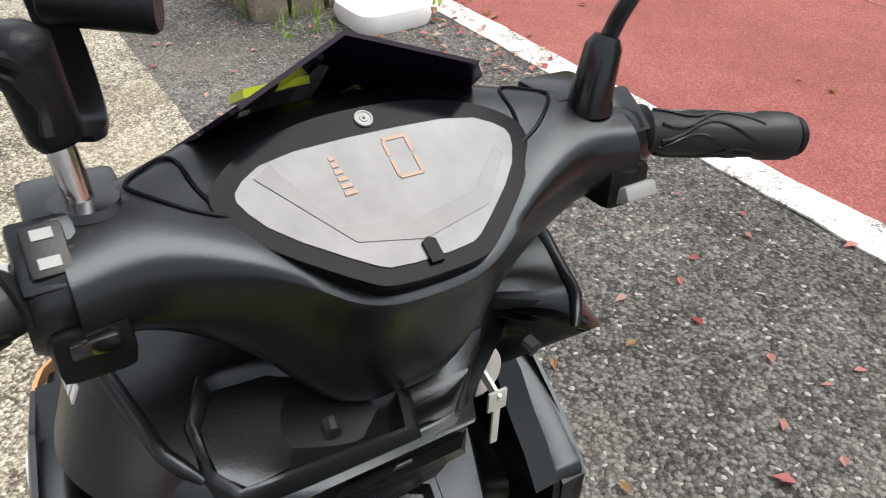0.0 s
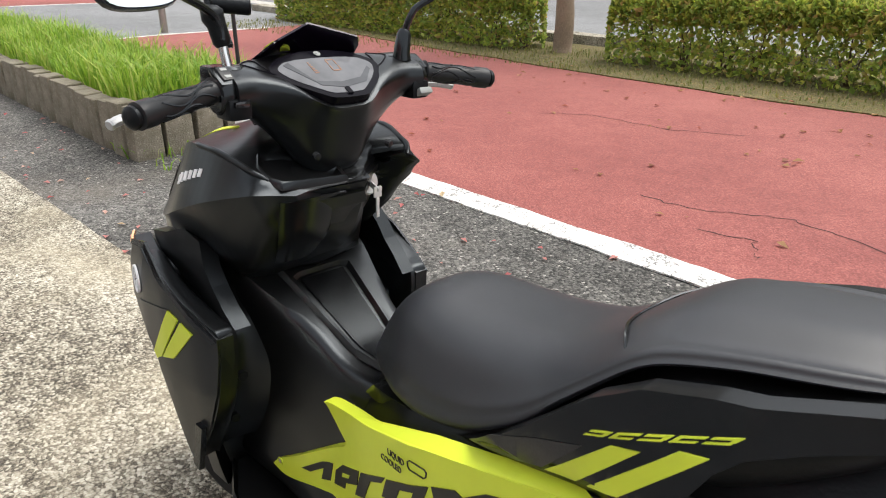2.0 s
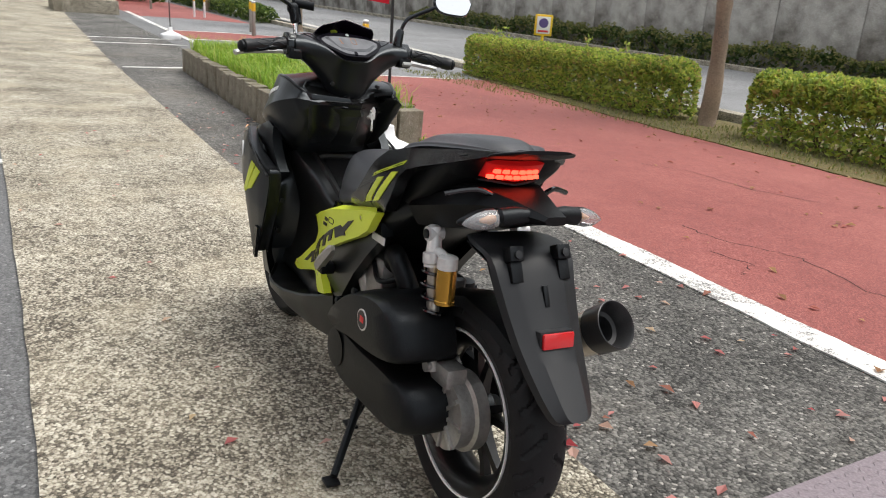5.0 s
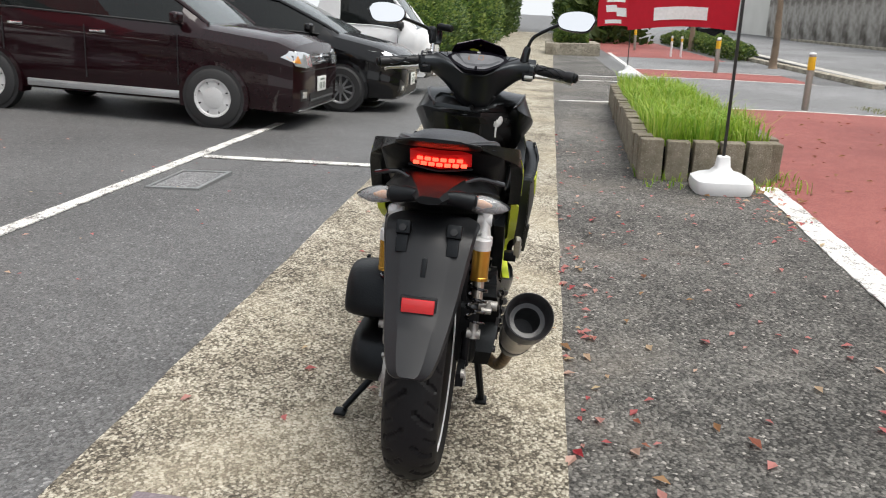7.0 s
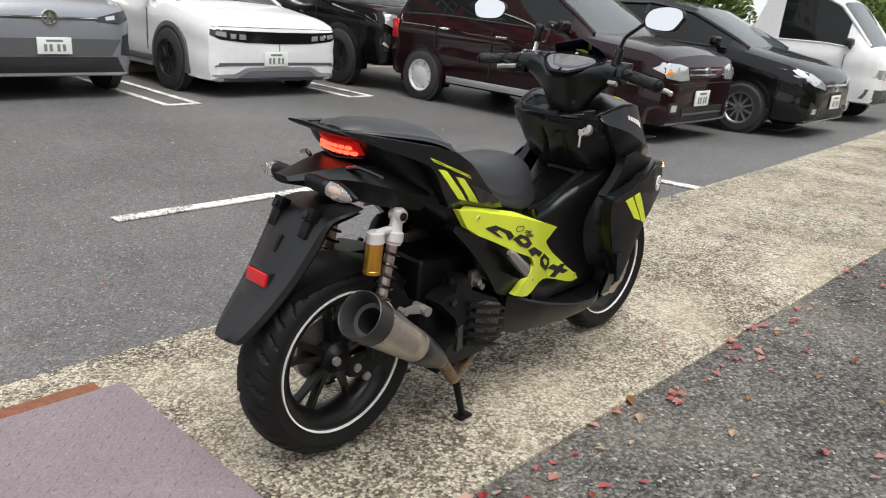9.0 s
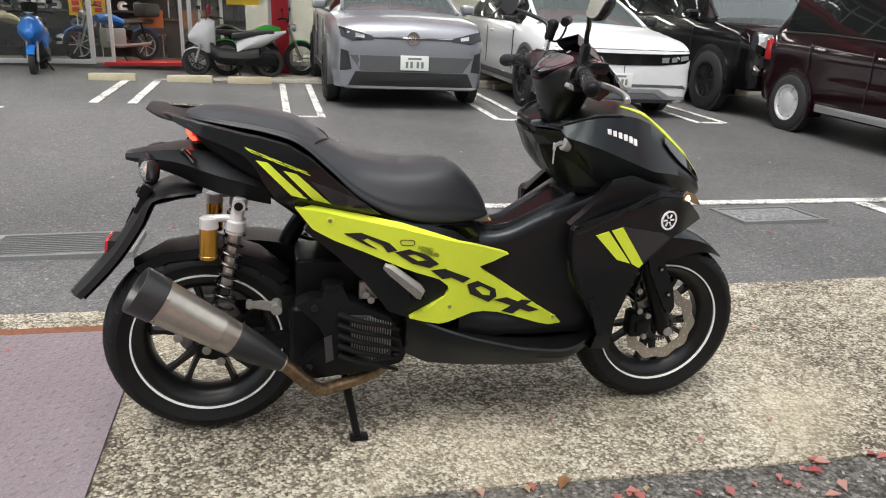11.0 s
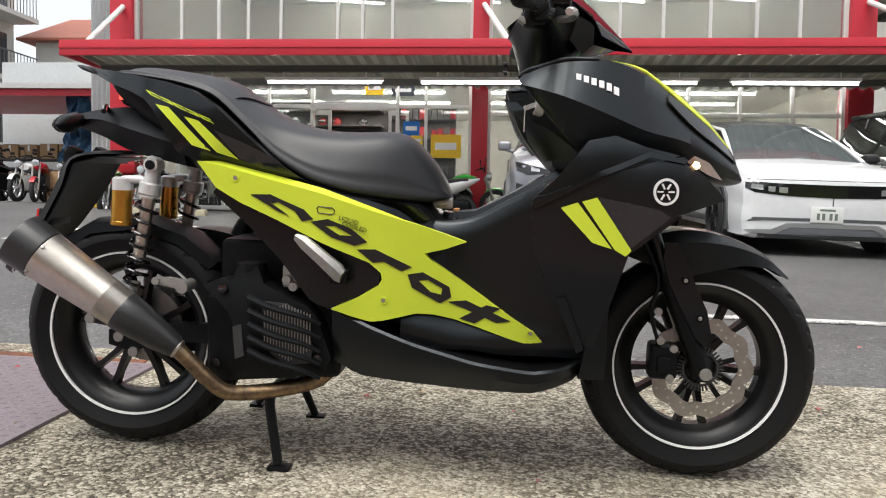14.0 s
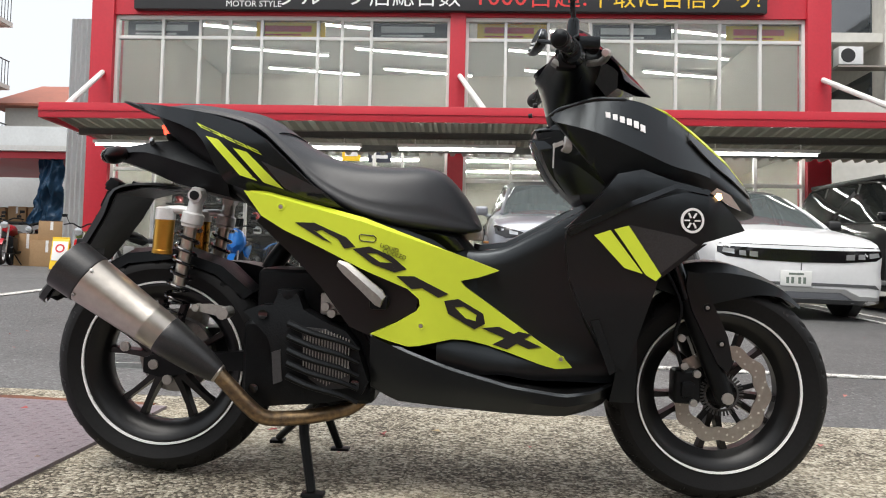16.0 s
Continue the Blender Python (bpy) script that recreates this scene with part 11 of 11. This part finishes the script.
for x, y, z, w, h in ((-8.10, 12.30, 0.0, 0.30, 0.50), (-8.05, 12.32, 0.51, 0.24, 0.36), (-8.62, 12.5, 0.0, 0.24, 0.62)):
    carton(x, y, gz(x, y) + z, w, w * 0.8, h, 12, "brown cardboard box stacked beside the shop")
TARP = material("blue_tarpaulin", (0.012, 0.060, 0.135), 0.45, 0, 0.25, 4, 0.3, 20)
tp = thing("tarpaulin", "crumpled blue tarpaulin hanging from the shed roof", "tarpaulin", Matrix.Translation((-8.42, 12.72, 0.0)))
bm = bmesh.new()
rows = []
for i in range(41):
    v = i / 40
    row = []
    for k in range(45):
        u = k / 44 - 0.5
        wide = 0.50 + 0.16 * v + 0.05 * noise.noise((v * 4, 1.0, 0.0))
        fold = 0.022 * math.sin(u * 26 + 3 * noise.noise((u * 3, v * 2.5, 2.0)) + 1.4 * v) * (0.5 + 0.5 * v)
        crush = 0.20 * noise.noise((u * 3.2, v * 3.5, 7.0)) + 0.06 * noise.noise((u * 13, v * 13, 3.0))
        row.append(bm.verts.new((u * wide + 0.05 * noise.noise((u * 2, v * 3, 9.0)) - 0.08 * v, fold + crush, 2.84 - 1.30 * v - 0.10 * noise.noise((u * 4, 5.0, 0.0)) * v)))
    rows.append(row)
for p_, q_ in zip(rows, rows[1:]):
    for k in range(44):
        bm.faces.new((p_[k], p_[k + 1], q_[k + 1], q_[k]))
bmesh.ops.solidify(bm, geom=bm.faces[:], thickness=0.004)
part("sheet", bm, TARP, tp, smooth=60)
store = thing("storage_shelf", "long steel shelf loaded with cartons in the yard", "shelf", Matrix.Translation((0, 14.3, 0.5)))
for z in (0.45, 1.16):
    part("board", box(bmesh.new(), -13.4, -9.3, -0.25, 0.25, z - 0.04, z, 0.004), SHELF, store)
for x in (-13.35, -11.35, -9.35):
    for y in (-0.23, 0.23):
        part("post", box(bmesh.new(), x - 0.02, x + 0.02, y - 0.02, y + 0.02, 0, 1.16), STEEL, store)
for k in range(9):
    carton(-13.1 + 0.45 * k, 14.3, 1.665, 0.20, 0.2, yr.uniform(0.26, 0.36), yr.uniform(-4, 4), "pale brown carton on the yard shelf")
    carton(-13.1 + 0.45 * k, 14.3, 0.955, 0.19, 0.2, yr.uniform(0.30, 0.45), yr.uniform(-4, 4), "dark worn carton on the lower yard shelf")
GREY_CORR = material("grey_corrugated", (0.55, 0.57, 0.58), 0.5, 0.2, 0.08, 2)
FLAT_ROOF = material("pale_roof_sheet", (0.5, 0.5, 0.49), 0.6, 0, 0.12, 2)
lean_to = thing("lean_to", "low shed with a red roof edge beside the shop", "shed")
part("roof_edge", box(bmesh.new(), -12.5, -7.6, 12.6, 15.5, 2.82, 2.95), SHOP_RED, lean_to)
part("roof_sheet", box(bmesh.new(), -12.6, -7.5, 12.5, 15.6, 2.955, 3.06), FLAT_ROOF, lean_to)
part("wall", box(bmesh.new(), -12.5, -7.0, 16.2, 16.4, 0.3, 4.2), GREY_CORR, lean_to)
cw = thing("corrugated_wall", "pale grey corrugated wall at the shop's corner", "wall", kind="structure")
bm = bmesh.new()
pts = []
for k in range(11):
    pts += [(-7.52 + 0.047 * k, 0.0 if k % 2 else 0.03)]
vs = [[bm.verts.new((x, 11.6 + d, z)) for x, d in pts] for z in (0.5, 5.3)]
for i in range(len(pts) - 1):
    bm.faces.new((vs[0][i], vs[0][i + 1], vs[1][i + 1], vs[1][i]))
bmesh.ops.solidify(bm, geom=bm.faces[:], thickness=0.01)
part("sheet", bm, GREY_CORR, cw, smooth=0)

# houses and flats behind
FLAT_WALL = material("flats_render", (0.62, 0.61, 0.57), 0.8, 0, 0.1, 1.0, second_scale=0.4)
FLAT_DARK = material("flats_window", (0.05, 0.06, 0.07), 0.1, 0, 0.2, 2, coat=0.5)
ROOF_TILE = material("red_roof_tile", (0.34, 0.12, 0.08), 0.7, 0, 0.2, 6, 0.3, 20)
RAIL = material("balcony_rail", (0.10, 0.10, 0.10), 0.5)


def flats(x0, x1, y0, y1, floors, label, face):
    """A block with balconies on its side x = face and windows to the street."""
    b = thing("apartment_building", label, "building")
    h = 0.4 + 2.8 * floors
    part("wall", box(bmesh.new(), x0, x1, y0, y1, 0.0, h), FLAT_WALL, b)
    part("roof", box(bmesh.new(), x0 - 0.2, x1 + 0.2, y0 - 0.2, y1 + 0.2, h, h + 0.25), FLAT_WALL, b)
    s = 1 if face == x1 else -1
    for f_ in range(floors):
        z = 0.4 + 2.8 * f_
        n_ = max(1, int((y1 - y0) / 3.2))
        for k in range(n_):
            ya = y0 + (y1 - y0) * k / n_
            yb = ya + (y1 - y0) / n_
            bal = part("balcony", box(bmesh.new(), min(face, face + s * 1.2), max(face, face + s * 1.2), ya + 0.05, yb - 0.05, z - 0.2, z), FLAT_WALL, b)
            bm = bmesh.new()
            for q in np.linspace(ya + 0.1, yb - 0.1, 15):
                box(bm, face + s * 1.12 - 0.012, face + s * 1.12 + 0.012, q - 0.012, q + 0.012, z, z + 1.05)
            box(bm, face + s * 1.12 - 0.02, face + s * 1.12 + 0.02, ya + 0.05, yb - 0.05, z + 1.05, z + 1.1)
            part("railing", bm, RAIL, bal)
            win = part("window", box(bmesh.new(), face - 0.03, face + 0.03, ya + 0.5, yb - 0.5, z + 0.1, z + 2.1), FLAT_DARK, b)
        m_ = max(1, int((x1 - x0) / 2.6))
        for k in range(m_):
            xa = x0 + (x1 - x0) * (k + 0.3) / m_
            w = part("window", box(bmesh.new(), xa, xa + 1.1, y0 - 0.03, y0 + 0.03, z + 0.9, z + 2.0), FLAT_DARK, b)
            part("window_sill", box(bmesh.new(), xa - 0.05, xa + 1.15, y0 - 0.1, y0 + 0.0, z + 0.82, z + 0.9), FLAT_WALL, w)
    return b


flats(-34.0, -21.7, 14.0, 30.0, 5, "tall pale apartment block with railed balconies", -21.7)
flats(8.6, 20.0, 14.0, 28.0, 5, "pale apartment block with an outside air conditioner", 8.6)
hs = thing("house", "small white house with a red tiled roof", "house")
part("wall", box(bmesh.new(), -21.0, -11.0, 30.5, 38.0, 0.2, 8.1), FLAT_WALL, hs)
bm = bmesh.new()
skin(bm, [[(x, y, z) for y, z in ((30.0, 8.05), (34.2, 9.9), (38.5, 8.05), (38.5, 7.95), (30.0, 7.95))] for x in (-21.6, -10.5)])
part("roof", bm, ROOF_TILE, hs, "red tiled roof")
for x in (-19.0, -15.0):
    part("window", box(bmesh.new(), x, x + 1.2, 30.46, 30.5, 4.2, 5.4), FLAT_DARK, hs)
ac = thing("air_conditioner", "white outdoor air conditioner on a wall bracket", "air conditioner", Matrix.Translation((7.77, 13.84, 5.22)))
part("case", box(bmesh.new(), -0.25, 0.25, -0.13, 0.13, 0, 0.38, 0.02), WHITE_PLASTIC, ac)
part("fan_grille", lathe(bmesh.new(), [(0.0, -0.14), (0.14, -0.14), (0.15, -0.128), (0.0, -0.128)], "y", 24, (-0.06, 0, 0.19)), BLACK_TRIM, ac)
part("bracket", box(bmesh.new(), -0.26, 0.9, -0.12, 0.16, -0.05, -0.01), STEEL, ac)
wall_block("wall_east_white", 6.3, 9.5, 12.6, 12.8, 0.2, 4.2, FLAT_WALL, "white wall beside the shop")
# distance along the footway
for x0, y0, w, d_, h, lbl in ((96, 10, 14, 12, 20, "pale"), (70, -30, 20, 8, 11, "beige")):
    b = thing("distant_building", f"distant {lbl} building above the trees", "building")
    part("wall", box(bmesh.new(), x0, x0 + w, y0, y0 + d_, -1, h), FLAT_WALL, b)
    part("roof", box(bmesh.new(), x0 - 0.2, x0 + w + 0.2, y0 - 0.2, y0 + d_ + 0.2, h, h + 0.4), FLAT_WALL, b)
    for f_ in range(int(h / 3)):
        for k in range(int(d_ / 2.5)):
            part("window", box(bmesh.new(), x0 - 0.04, x0 + 0.04, y0 + 0.7 + 2.5 * k, y0 + 2.0 + 2.5 * k, 1 + 3 * f_, 2.4 + 3 * f_), FLAT_DARK, b)
copy_thing(bpy.data.objects["hatchback"], pose(48, -10.2, gz(48, -10.2), 0, 0, 90))
